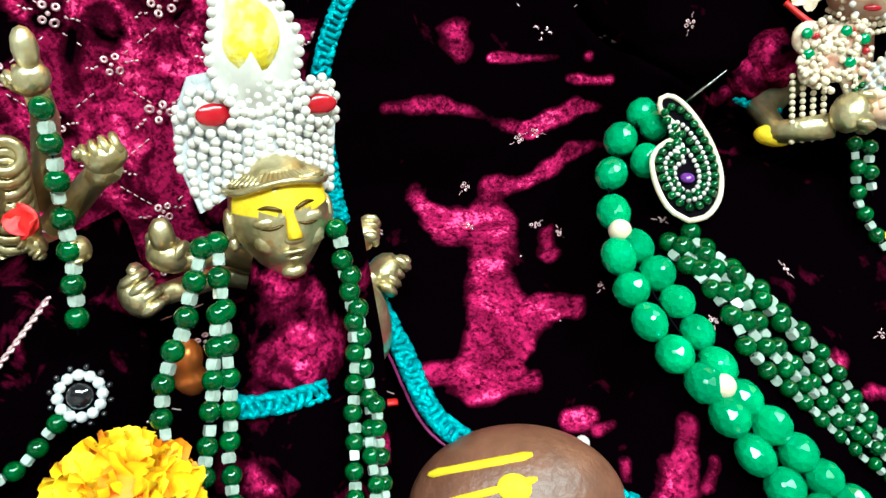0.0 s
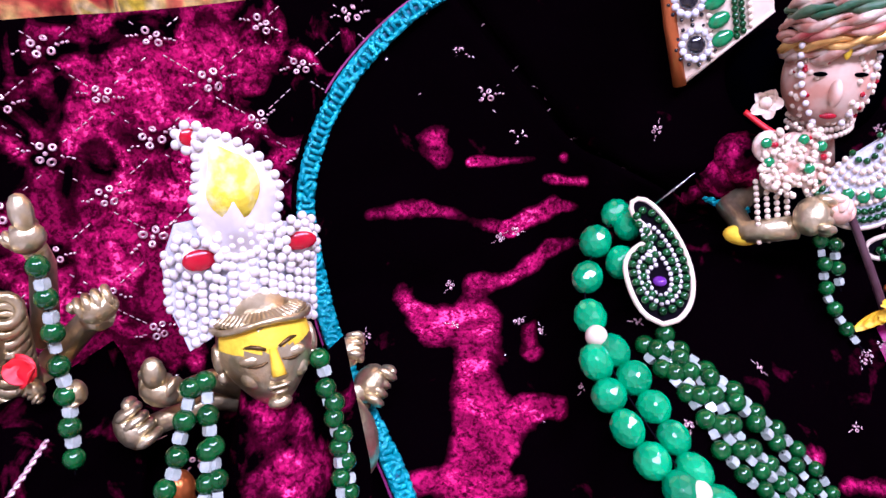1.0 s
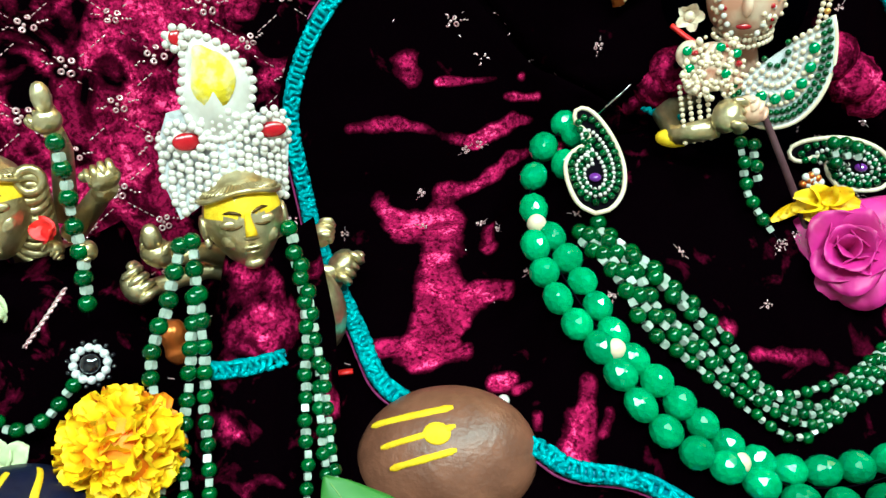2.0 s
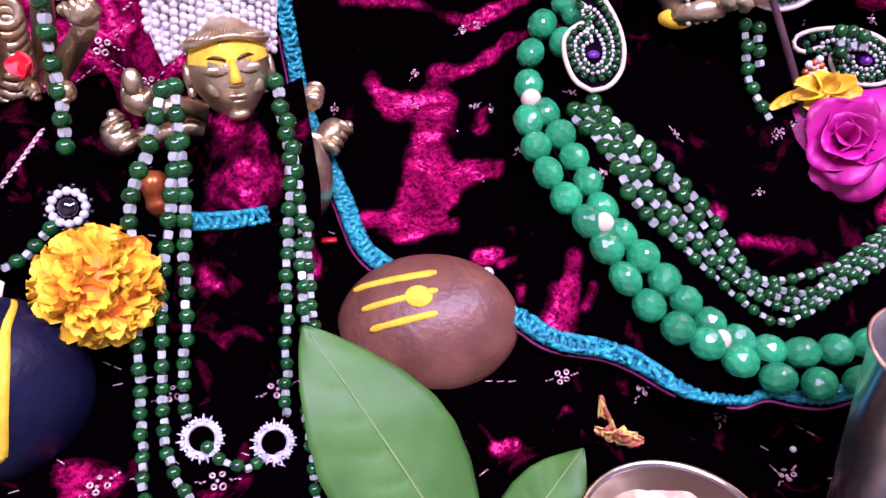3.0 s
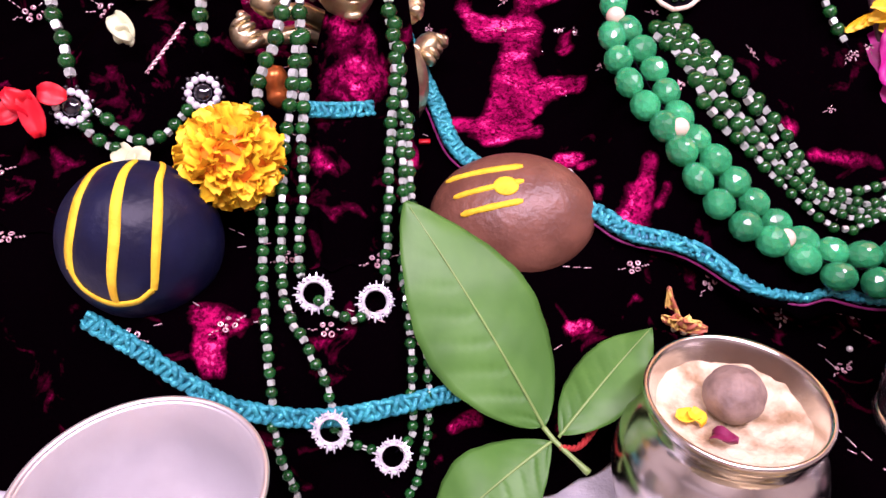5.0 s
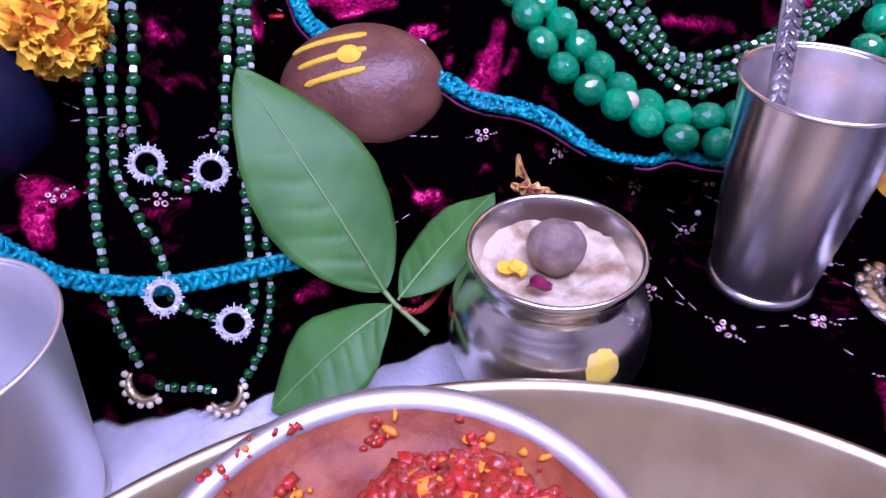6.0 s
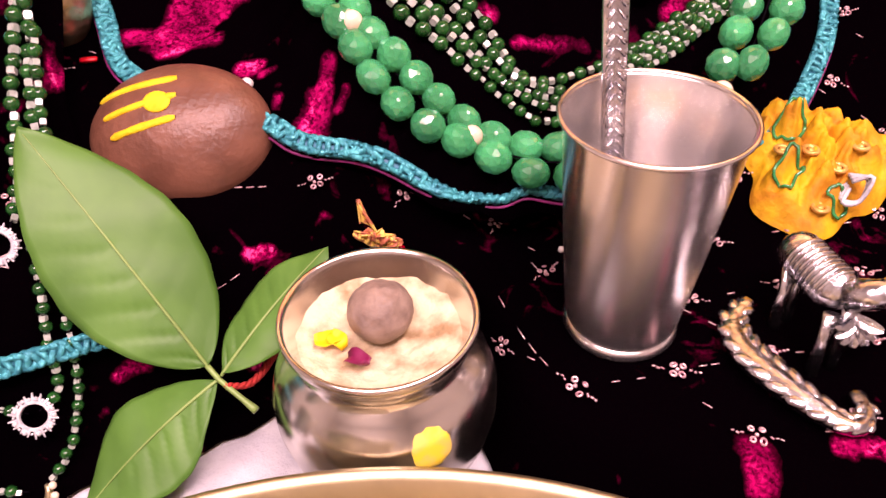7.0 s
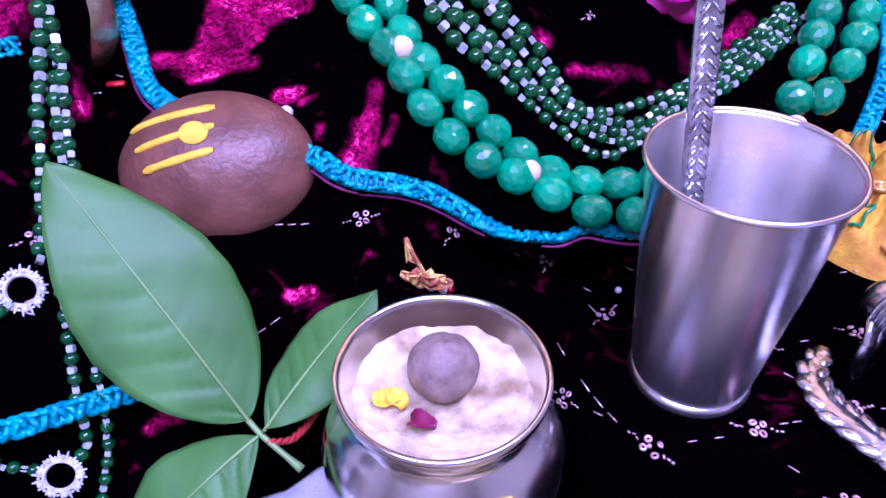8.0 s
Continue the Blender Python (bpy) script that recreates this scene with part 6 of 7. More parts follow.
line, _ = smooth_line([(0.197, 0.476, 0.17), (0.177, 0.443, 0.153), W1, W2, W3, (0.33, 0.328, 0.048), (0.386, 0.355, 0.07), (0.409, 0.403, 0.093), (0.422, 0.46, 0.115)], 90)
tube(bm, line, 0.0005, 4)
part("thread", bm, "black_lace", necklace)

# rows of small green pearls inside it
collar = tagged(empty("pearl_necklace", (0.305, 0.4, 0.09)), "rows of small green pearls with clear cubes", "necklace")
UPPER = [(0.211, 0.45), (0.214, 0.424), (0.227, 0.386), (0.24, 0.356), (0.268, 0.328), (0.298, 0.324), (0.33, 0.372), (0.354, 0.404), (0.372, 0.436), (0.386, 0.466), (0.398, 0.498)]
LOWER = [(0.2, 0.468), (0.203, 0.43), (0.219, 0.354), (0.23, 0.29), (0.25, 0.263), (0.28, 0.268), (0.31, 0.305), (0.342, 0.364), (0.368, 0.402), (0.39, 0.445), (0.41, 0.49)]
rng = random.Random(77)
for k in range(5):
    pts = []
    for i, ((x0, v0), (x1, v1)) in enumerate(zip(UPPER, LOWER)):
        u = min(1.0, max(0.0, k / 4 + (rng.uniform(-0.1, 0.1) if 1 < i < 9 else 0)))
        x, v = x0 + (x1 - x0) * u, v0 + (v1 - v0) * u
        pts.append(Vector(on_robe(x, v, False)) + Vector(normal(x, v)) * (0.0035 + 0.001 * (k % 2)))
    strand(collar, pts, GREEN_S, CLEAR_S, 0.0112, 20 + k, ([0.06, 0.08, 0.115], [0.8, 0.95, 1.25]))
strand(collar, [(0.283, 0.449, 0.166), (0.2855, 0.444, 0.155), (0.287, 0.44, 0.145), (0.292, 0.434, 0.135), (0.299, 0.428, 0.127), (0.307, 0.422, 0.118)], GREEN_S, CLEAR_S, 0.0112, 31, False)
strand(collar, [(0.29, 0.449, 0.165), (0.2915, 0.444, 0.153), (0.2945, 0.44, 0.143)], GREEN_S, CLEAR_S, 0.0112, 32, False)
for k in range(3):
    strand(collar, [(0.331 + 0.006 * k, 0.462, 0.168 - 0.001 * k), (0.333 + 0.006 * k, 0.459, 0.157), (0.337 + 0.006 * k, 0.456, 0.146)], GREEN_S, CLEAR_S, 0.0112, 33 + k, False)


# ---- paisley brooches ----
def brooch(c, right, up, size, label):
    right, up = Vector(right).normalized(), Vector(up).normalized()
    right = (right - up * right.dot(up)).normalized()
    nn = right.cross(up)
    thing = tagged(empty("paisley_brooch", c), label, "brooch", group="paisley brooches")

    def at(a, b, d=0.0):
        return Vector(c) + (right * a + up * b) * size + nn * d

    # a paisley: round below, a full outer side, a waist on the inner side and a bent tip
    shape = [(0.0, -1.0), (0.3, -0.9), (0.52, -0.62), (0.58, -0.25), (0.5, 0.15), (0.32, 0.52), (0.08, 0.84), (-0.16, 1.0), (-0.36, 0.94), (-0.36, 0.72), (-0.13, 0.5), (-0.1, 0.32), (-0.38, 0.16), (-0.56, -0.1), (-0.5, -0.5), (-0.3, -0.85)]
    outline = [(q_.x, q_.y) for q_ in smooth_line([(a * 0.84, b, 0) for a, b in shape + shape[:1]], 45)[0][:-1]]
    bm = bmesh.new()
    front_row = [bm.verts.new(at(a, b, 0.001)) for a, b in outline]
    back_row = [bm.verts.new(at(a, b, -0.0012)) for a, b in outline]
    bm.faces.new(front_row)
    bm.faces.new(back_row[::-1])
    for k in range(len(outline)):
        bm.faces.new((front_row[k], front_row[(k + 1) % 44], back_row[(k + 1) % 44], back_row[k]))
    part("backing", bm, "black_lace", thing, "black felt backing", smooth=False)
    bm = bmesh.new()
    tube(bm, [at(a, b, 0.001) for a, b in outline + outline[:2]], 0.0013, 8)
    part("border", bm, "pearl", thing, "cream cord border")
    small, tiny = bead_mesh("brooch_bead", 0.0021, "green_pearl", 8), bead_mesh("seed_bead", 0.0012, "white_pearl", 6)
    for shrink, mesh, name, shift in ((0.8, small, "brooch_bead", 0.0), (0.62, tiny, "seed_bead", 0.05), (0.5, small, "brooch_bead", 0.1), (0.36, tiny, "seed_bead", 0.16)):
        loop, length = smooth_line([at(a * shrink - 0.04 * shift, (b + 0.1) * shrink - 0.1 - shift, 0.0022) for a, b in outline + outline[:1]], 3)
        n = int(length / (0.0044 if mesh is small else 0.0026))
        for p in smooth_line([at(a * shrink - 0.04 * shift, (b + 0.1) * shrink - 0.1 - shift, 0.0022) for a, b in outline + outline[:1]], n)[0]:
            put(mesh, name, thing, p)
    bm = bmesh.new()
    ball(bm, at(0.0, -0.36, 0.002), 0.0034, (1, 1, 0.7), None, 12)
    part("violet_stone", bm, "violet", thing, "violet glass stone")
    return thing


brooch((0.2075, 0.438, 0.157), (1, 0.1, -0.05), (-0.05, 0.8, 0.6), 0.0325, "paisley brooch of green beads with a cream cord border")
brooch((0.3425, 0.472, 0.1475), (0.365, 0.42, 0.83), (-0.92, 0.1, 0.32), 0.028, "paisley brooch of green beads beside the pink flower")

# ---- the flute idol ----
bm = bmesh.new()
ball(bm, (0.28, 0.478, 0.2365), 0.0215, (0.92, 0.9, 1.15), None, 32, 0)
ball(bm, (0.2775, 0.458, 0.2335), 0.0035, (0.8, 1, 1.8), None, 12, 0)
ball(bm, (0.2775, 0.4605, 0.2225), 0.0028, (1.4, 0.4, 0.5), None, 12, 2)
for s in (-1, 1):
    ball(bm, (0.2785 + 0.0085 * s, 0.4597, 0.2415), 0.0022, (1.4, 0.3, 0.5), None, 12, 1)
    for k in range(9):
        ball(bm, (0.2785 + s * (0.0165 - 0.00016 * k * k), 0.4655 - 0.0004 * k, 0.2525 - 0.0042 * k), 0.0016, seg=8, slot=3)
ball(bm, (0.2785, 0.4575, 0.2525), 0.0026, (0.7, 0.5, 1.6), None, 10, 4)
ball(bm, (0.258, 0.503, 0.222), 0.021, (0.95, 0.7, 1.45), None, 24, 1)
ball(bm, (0.301, 0.505, 0.225), 0.019, (0.9, 0.7, 1.3), None, 24, 1)
tube(bm, [(0.28, 0.485, 0.215), (0.283, 0.485, 0.19)], [0.009, 0.012], 12, 0)
ball(bm, (0.285, 0.495, 0.155), 0.034, (1.1, 0.8, 1.3), None, 20, 1)
tube(bm, [(0.262, 0.485, 0.185), (0.245, 0.468, 0.172), (0.25, 0.452, 0.167), (0.268, 0.441, 0.176)], [0.008, 0.007, 0.006, 0.0055], 12, 5)
ball(bm, (0.249, 0.4525, 0.1655), 0.0075, (1.3, 0.7, 0.7), None, 14, 4)
fist(bm, (0.2715, 0.437, 0.1835), 0.0105, (0.5, -0.6, 0.5), 1.5, 5)
fist(bm, (0.2835, 0.442, 0.1835), 0.0085, (0.7, -0.6, 0.2), 3.5, 0)
tagged(part("flute_idol", bm, ["face_paint", "navy", "ruby", "white_pearl", "turmeric", "brass"]), "small painted idol statue with dark hair in ornaments", "statue")

# teal cuff and the maroon puffed sleeves
sleeve = tagged(empty("idol_sleeve", (0.235, 0.485, 0.17)), "puffed maroon velvet sleeve with a teal braid cuff", "sleeve")
bm = bmesh.new()
for p, r in (((0.248, 0.478, 0.194), 0.0145), ((0.2385, 0.479, 0.185), 0.0125), ((0.2305, 0.483, 0.177), 0.011)):
    for v in ball(bm, p, r, (1, 0.9, 1), None, 18):
        v.co += Vector((1, 0.5, 0.8)) * 0.002 * noise.noise(v.co * 220)
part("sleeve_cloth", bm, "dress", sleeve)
ribbon(sleeve, [(0.2275, 0.4845, 0.172), (0.236, 0.478, 0.1745), (0.245, 0.4715, 0.173), (0.251, 0.465, 0.169)], 0.0095, (0.2, -0.7, 0.6))
sleeve = tagged(empty("idol_sleeve", (0.335, 0.48, 0.19)), "puffed maroon velvet sleeve on the far shoulder", "sleeve")
bm = bmesh.new()
for p, r in (((0.33, 0.49, 0.2), 0.014), ((0.345, 0.492, 0.188), 0.014), ((0.356, 0.497, 0.176), 0.012)):
    for v in ball(bm, p, r, (1, 0.9, 1), None, 18):
        v.co += Vector((1, 0.5, 0.8)) * 0.002 * noise.noise(v.co * 220)
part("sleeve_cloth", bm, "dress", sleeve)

# the fan-shaped headdress
fan = tagged(empty("fan_headdress", (0.228, 0.49, 0.26)), "cream and orange fan headdress with crystal rosettes and green stones", "headdress")
FO, FA, FB = Vector((0.2165, 0.489, 0.2275)), Vector((-0.22, 0.08, 0.97)).normalized(), Vector((0.72, 0.0, 0.69)).normalized()
FN = Vector((0.05, -0.95, 0.2)).normalized()


def on_fan(a, b, d=0.0):
    """a along the outer edge, b along the inner edge, from the tip."""
    return FO + FA * a + FB * b + FN * d


tri_line = [(0, 0), (0.03, -0.0015), (0.06, -0.001), (0.085, 0.004), (0.08, 0.03), (0.06, 0.045), (0.03, 0.053), (0.0, 0.052), (0.0, 0.025)]
bm = bmesh.new()
f_row, b_row = [bm.verts.new(on_fan(a, b, 0.0008)) for a, b in tri_line], [bm.verts.new(on_fan(a, b, -0.0016)) for a, b in tri_line]
bm.faces.new(f_row)
bm.faces.new(b_row[::-1])
for k in range(len(tri_line)):
    bm.faces.new((f_row[k], f_row[(k + 1) % len(tri_line)], b_row[(k + 1) % len(tri_line)], b_row[k]))
part("fan_plate", bm, "pearl", fan, "cream fabric plate", smooth=False)
bm = bmesh.new()
tube(bm, [on_fan(a, b, 0.0004) for a, b in tri_line[:4]], 0.0034, 8)
part("edge_cord", bm, "copper", fan, "orange edge cord")
bm = bmesh.new()
tube(bm, [on_fan(a, b, 0.0006) for a, b in ((0, 0), (0, 0.025), (0, 0.052))], 0.001, 8)
part("edge_cord", bm, "pearl", fan)
for a, b in ((0.0125, 0.0105), (0.0345, 0.009), (0.0565, 0.0095)):
    put(FAN_CHARM, "flower_charm", fan, on_fan(a, b, 0.001), facing(FN) @ Matrix.Diagonal((0.95, 0.95, 0.95, 1)))
GEM_DROP = bead_mesh("green_drop", 0.0042, "emerald", 10)
TINY, TINY_W = bead_mesh("seed_bead", 0.0016, "green_pearl", 8), bead_mesh("seed_pearl", 0.0014, "pearl", 8)
for k in range(5):
    put(GEM_DROP, "green_drop", fan, on_fan(0.006 + 0.0092 * k, 0.0245 - 0.001 * k, 0.0016), facing(FN, 30) @ Matrix.Diagonal((1.35, 0.9, 0.6, 1)))
for k in range(17):
    put(TINY, "seed_bead", fan, on_fan(0.002 + 0.0031 * k, 0.032, 0.0016))
    put(TINY, "seed_bead", fan, on_fan(0.002 + 0.0031 * k, 0.0355, 0.0016))
    put(TINY_W, "seed_pearl", fan, on_fan(0.002 + 0.0031 * k, 0.0395, 0.0016))
    put(TINY_W, "seed_pearl", fan, on_fan(0.002 + 0.0031 * k, 0.0185, 0.0014))

# the twisted turban
turban = tagged(empty("twisted_turban", (0.28, 0.478, 0.263)), "twisted gold, red and green cloth turban", "turban")
for k, mat in enumerate(("cream_cloth", "gold_plate", "muted_red", "cream_cloth", "green_cloth", "cream_cloth", "muted_red", "gold_plate", "cream_cloth")):
    bm = bmesh.new()
    for ph in (0, math.pi):
        pts = []
        for a in np.linspace(-3.1, 0.3, 60):
            r = 0.0215 + 0.0028 * math.sin(k * 0.55) + 0.0012 * noise.noise(Vector((a, k, 3)))
            w = a * 5 + ph + 1.7 * k
            pts.append((0.2815 + (r + 0.0015 * math.cos(w)) * math.cos(a), 0.48 + (r + 0.0015 * math.cos(w)) * math.sin(a), 0.2535 + 0.0046 * k + 0.0052 * (a + 1.4) + 0.0018 * math.sin(w) + 0.002 * noise.noise(Vector((a * 2, k * 1.3, 8)))))
        tube(bm, pts, [0.0019 + 0.0005 * math.sin(i * 0.4 + k) for i in range(60)], 7)
    part("cloth_twist", bm, mat, turban)

# ornaments on its breast
gorget = tagged(empty("breast_ornament", (0.302, 0.452, 0.195)), "half-moon breast ornament of white pearls and green stones", "ornament")
GO, GA, GB = Vector((0.2925, 0.4535, 0.2135)), Vector((0.9, 0.05, 0.42)).normalized(), Vector((0.28, -0.22, -0.93)).normalized()
GN = GA.cross(-GB).normalized()
GN = GN if GN.y < 0 else -GN
half = [(0.0285 * math.cos(t), 0.039 * math.sin(t)) for t in np.linspace(-0.1, math.pi * 0.92, 26)]
bm = bmesh.new()
f_row, b_row = [bm.verts.new(GO + GA * a + GB * b + GN * 0.001) for a, b in half], [bm.verts.new(GO + GA * a + GB * b - GN * 0.0014) for a, b in half]
bm.faces.new(f_row)
bm.faces.new(b_row[::-1])
for k in range(len(half)):
    bm.faces.new((f_row[k], f_row[(k + 1) % 26], b_row[(k + 1) % 26], b_row[k]))
part("backing", bm, "white_cloth", gorget, "white fabric backing", smooth=False)
bm = bmesh.new()
tube(bm, [GO + GA * a + GB * b for a, b in half], 0.0013, 8)
part("border", bm, "pearl", gorget, "cream cord border")
for s, mesh, name, n in ((0.9, TINY, "seed_bead", 26), (0.8, TINY, "seed_bead", 23), (0.7, TINY_W, "seed_pearl", 21), (0.58, TINY_W, "seed_pearl", 17), (0.46, TINY_W, "seed_pearl", 14), (0.34, TINY_W, "seed_pearl", 10), (0.22, TINY, "seed_bead", 6)):
    for t in np.linspace(-0.05, math.pi * 0.9, n):
        put(mesh, name, gorget, GO + GA * (0.0285 * s * math.cos(t)) + GB * (0.039 * s * math.sin(t)) + GN * 0.002)
for t in np.linspace(0.3, 2.2, 6):
    put(GEM_DROP, "green_stone", gorget, GO + GA * (0.018 * math.cos(t)) + GB * (0.0245 * math.sin(t)) + GN * 0.0028, facing(GN, 45) @ Matrix.Diagonal((0.7, 0.7, 0.45, 1)))
rosette = tagged(empty("shoulder_ornament", (0.262, 0.452, 0.205)), "cream shoulder ornament with red beads and green stones", "ornament")
RO, RN = Vector((0.2635, 0.4515, 0.2045)), Vector((0.1, -0.9, 0.35)).normalized()
RT = facing(RN).to_3x3()
bm = bmesh.new()
for lx, ly, lr in ((0.0, 0.0, 0.0125), (-0.011, 0.006, 0.0075), (-0.008, -0.008, 0.0065), (0.009, -0.007, 0.007), (0.008, 0.008, 0.0065)):
    lathe(bm, [(0.0004, -0.0012), (lr * 0.95, -0.0012), (lr, 0.0004), (lr * 0.9, 0.0014), (0.0004, 0.0024 + 0.02 * (lr - 0.006))], 20, RO + RT @ Vector((lx, ly, 0)), 0, RT)
part("backing", bm, "cream_cloth", rosette, "cream backing")
RED_SEED = bead_mesh("red_bead", 0.0013, "ruby", 6)
rng = random.Random(31)
for k in range(120):
    a, r = rng.uniform(0, 2 * math.pi), 0.0165 * math.sqrt(rng.random())
    arc = 0.011 < r < 0.0135 and math.sin(a) > -0.2
    size = rng.uniform(0.7, 1.3)
    put(RED_SEED if arc else TINY_W, "red_bead" if arc else "seed_pearl", rosette, RO + RT @ Vector((r * math.cos(a), r * math.sin(a), 0.0026 + rng.uniform(-0.0006, 0.0012))), Matrix.Diagonal((size, size, size, 1)))
for gx, gy in ((-0.0135, 0.0075), (-0.012, -0.001), (0.003, 0.009), (0.006, -0.004), (0.011, 0.006)):
    put(GEM_DROP, "green_stone", rosette, RO + RT @ Vector((gx, gy, 0.0036)), facing(RN, 900 * gx) @ Matrix.Diagonal((0.62, 0.62, 0.4, 1)))
paint = tagged(empty("face_jewels", (0.28, 0.458, 0.23)), "white and rose bead jewels dotted over the idol's face", "jewels")
for k in range(64):
    a, h = rng.choice((-1, 1)) * rng.uniform(0.35, 1.25), rng.uniform(-0.022, 0.016)
    wide = math.sqrt(max(0.05, 1 - (h / 0.0247) ** 2))
    p = (0.28 + 0.0198 * wide * math.sin(a), 0.478 - 0.0194 * wide * math.cos(a), 0.2365 + h)
    put(TINY_W if k % 5 else RED_SEED, "seed_pearl" if k % 5 else "red_bead", paint, p)
for k in range(54):
    a = -1.5 + 3.0 * (k % 18) / 17
    put(TINY_W, "seed_pearl", paint, (0.2815 + 0.0145 * math.sin(a), 0.482 - 0.0155 * math.cos(a), 0.2175 - 0.0035 * (k // 18) + 0.003 * abs(math.sin(a))))
# chains of pale pearls over arm and temple
chain = tagged(empty("pearl_chain", (0.255, 0.455, 0.18)), "bunched chains of small pale pearls round the wrist", "chain", group="pearl chains")
for j in range(4):
    for k in range(11):
        put(TINY_W, "seed_pearl", chain, (0.2485 + 0.0042 * j + 0.0006 * k, 0.4485 - 0.0003 * k, 0.1945 - 0.0029 * k + 0.001 * j))
chain = tagged(empty("pearl_chain", (0.315, 0.472, 0.24)), "hanging double chain of small gold and white pearls", "chain", group="pearl chains")
GOLD_SEED = bead_mesh("gold_bead", 0.0016, "gold_plate", 8)
for k in range(24):
    put(TINY_W, "seed_pearl", chain, (0.3185 - 0.00022 * k, 0.4735 - 0.0003 * k, 0.2725 - 0.0029 * k))
    put(GOLD_SEED if k % 3 == 0 else TINY_W, "gold_bead" if k % 3 == 0 else "seed_pearl", chain, (0.3225 - 0.0003 * k, 0.4735 - 0.0003 * k, 0.272 - 0.0029 * k))
bm = bmesh.new()
ball(bm, (0.315, 0.466, 0.2005), 0.005, seg=14)
part("drop_pearl", bm, "pearl", chain)
bm = bmesh.new()
for k in range(6):
    a = k * math.pi / 3
    petal_sheet(bm, (0.318, 0.476, 0.281), (0.318 + 0.012 * math.cos(a), 0.47, 0.281 + 0.012 * math.sin(a)), 0.005, 0.002, (0, -1, 0.1), wave=0.0006, seed=k)
tagged(part("yellow_flower", bm, "yellow_petal"), "yellow flower tucked beside the turban", "flower", group="yellow flowers")
bm = bmesh.new()
for k in range(5):
    a = k * math.pi * 0.4
    petal_sheet(bm, (0.2515, 0.469, 0.2265), (0.2515 + 0.0075 * math.cos(a), 0.464, 0.2265 + 0.0075 * math.sin(a)), 0.0035, 0.001, (0, -1, 0.1), wave=0.0006, seed=k)
ball(bm, (0.2515, 0.466, 0.2265), 0.003, seg=10)
tagged(part("ear_ornament", bm, "pearl"), "cream flower-shaped ear ornament", "ornament")
bm = bmesh.new()
tube(bm, smooth_line([(0.243, 0.466, 0.222), (0.252, 0.462, 0.216), (0.262, 0.457, 0.2115)], 12)[0], [0.0028] * 12, 8, 0, 0.5)
tagged(part("red_ribbon", bm, "red_petal"), "red ribbon at the idol's neck", "ribbon")

# the flute, the needle and the flowers
bm = bmesh.new()
tube(bm, smooth_line([(0.2885, 0.444, 0.1865), (0.305, 0.439, 0.1545), (0.322, 0.4345, 0.1205)], 20)[0], [0.0017 + 0.00002 * k for k in range(20)], 12)
tagged(part("flute", bm, "stick"), "thin dark purple stick held as a flute", "stick")
bm = bmesh.new()
tube(bm, [(0.2073, 0.471, 0.1695), (0.2165, 0.4705, 0.1795), (0.2257, 0.47, 0.1895)], [0.0024, 0.002, 0.0006], 8, 0, 0.5)
tagged(part("silver_pin", bm, "silver"), "short pointed silver pin behind the paisley brooch", "pin")


def cupped_petal(bm, c, out, up, r, lift, seed):
    """A broad round petal that rises from the heart, cups inwards and rolls back at its rim."""
    side = up.cross(out).normalized()
    rows = []
    for i in range(11):
        u = i / 10
        open_ = lift * (0.35 + 0.65 * u)
        mid = c + (out * math.sin(open_) + up * math.cos(open_)) * r * u + up * r * -0.3 + out * r * 0.28 * max(0, u - 0.72) ** 1.3
        w = r * 0.62 * math.sin(math.pi * min(1.0, 0.1 + 0.72 * u)) ** 0.7 * (1 if u < 0.9 else 0.9)
        row = []
        for s in np.linspace(-1, 1, 9):
            rim = 0.05 * r * math.sin(4 * s + seed) * u * u + 0.04 * r * math.sin(9 * s + 2 * seed) * u ** 3
            inward = (0.34 * s * s) * r * (math.cos(open_) * 0.5 + 0.35)
            row.append(bm.verts.new(mid + side * w * s - out * inward + up * (rim - 0.1 * r * s * s * u)))
        rows.append(row)
    for p, q_ in zip(rows, rows[1:]):
        for k in range(8):
            bm.faces.new((p[k], q_[k], q_[k + 1], p[k + 1]))


def rose_bloom(c, r, way, name, label, seed):
    rng = random.Random(seed)
    thing = tagged(empty(name, c), label, "flower")
    turn = facing(way).to_3x3()
    for ring, (n, lift, size) in enumerate(((3, 0.22, 0.72), (4, 0.45, 0.86), (5, 0.8, 0.98), (6, 1.25, 1.06))):
        for k in range(n):
            a = 2 * math.pi * k / n + ring * 0.7 + rng.uniform(-0.2, 0.2)
            bm = bmesh.new()
            cupped_petal(bm, Vector(c), turn @ Vector((math.cos(a), math.sin(a), 0)), turn @ Vector((0, 0, 1)), r * size * rng.uniform(0.92, 1.06), lift * rng.uniform(0.88, 1.1), rng.uniform(0, 6))
            ob = part("petal", bm, "rose", thing)
            ob.modifiers.new("thick", "SOLIDIFY").thickness = 0.0005
    return thing


rose_bloom((0.339, 0.424, 0.117), 0.0315, (-0.25, -0.75, 0.55), "pink_flower", "large bright pink blossom with curling petals", 9)
bm = bmesh.new()
for k in range(9):
    a = k * 2 * math.pi / 9
    petal_sheet(bm, (0.3255, 0.437, 0.1395), (0.3255 + 0.0165 * math.cos(a), 0.432, 0.1395 + 0.011 * math.sin(a)), 0.0048, 0.002, (0, -0.8, 0.5), wave=0.0012, seed=k)
for k in range(3):
    petal_sheet(bm, (0.314, 0.436, 0.137), (0.301 + 0.004 * k, 0.433, 0.128 + 0.002 * k), 0.003, 0.0012, (0, -0.8, 0.5), wave=0.0008, seed=k)
tagged(part("yellow_flower", bm, "yellow_petal"), "small yellow flower beside the pink blossom", "flower", group="yellow flowers")
bm = bmesh.new()
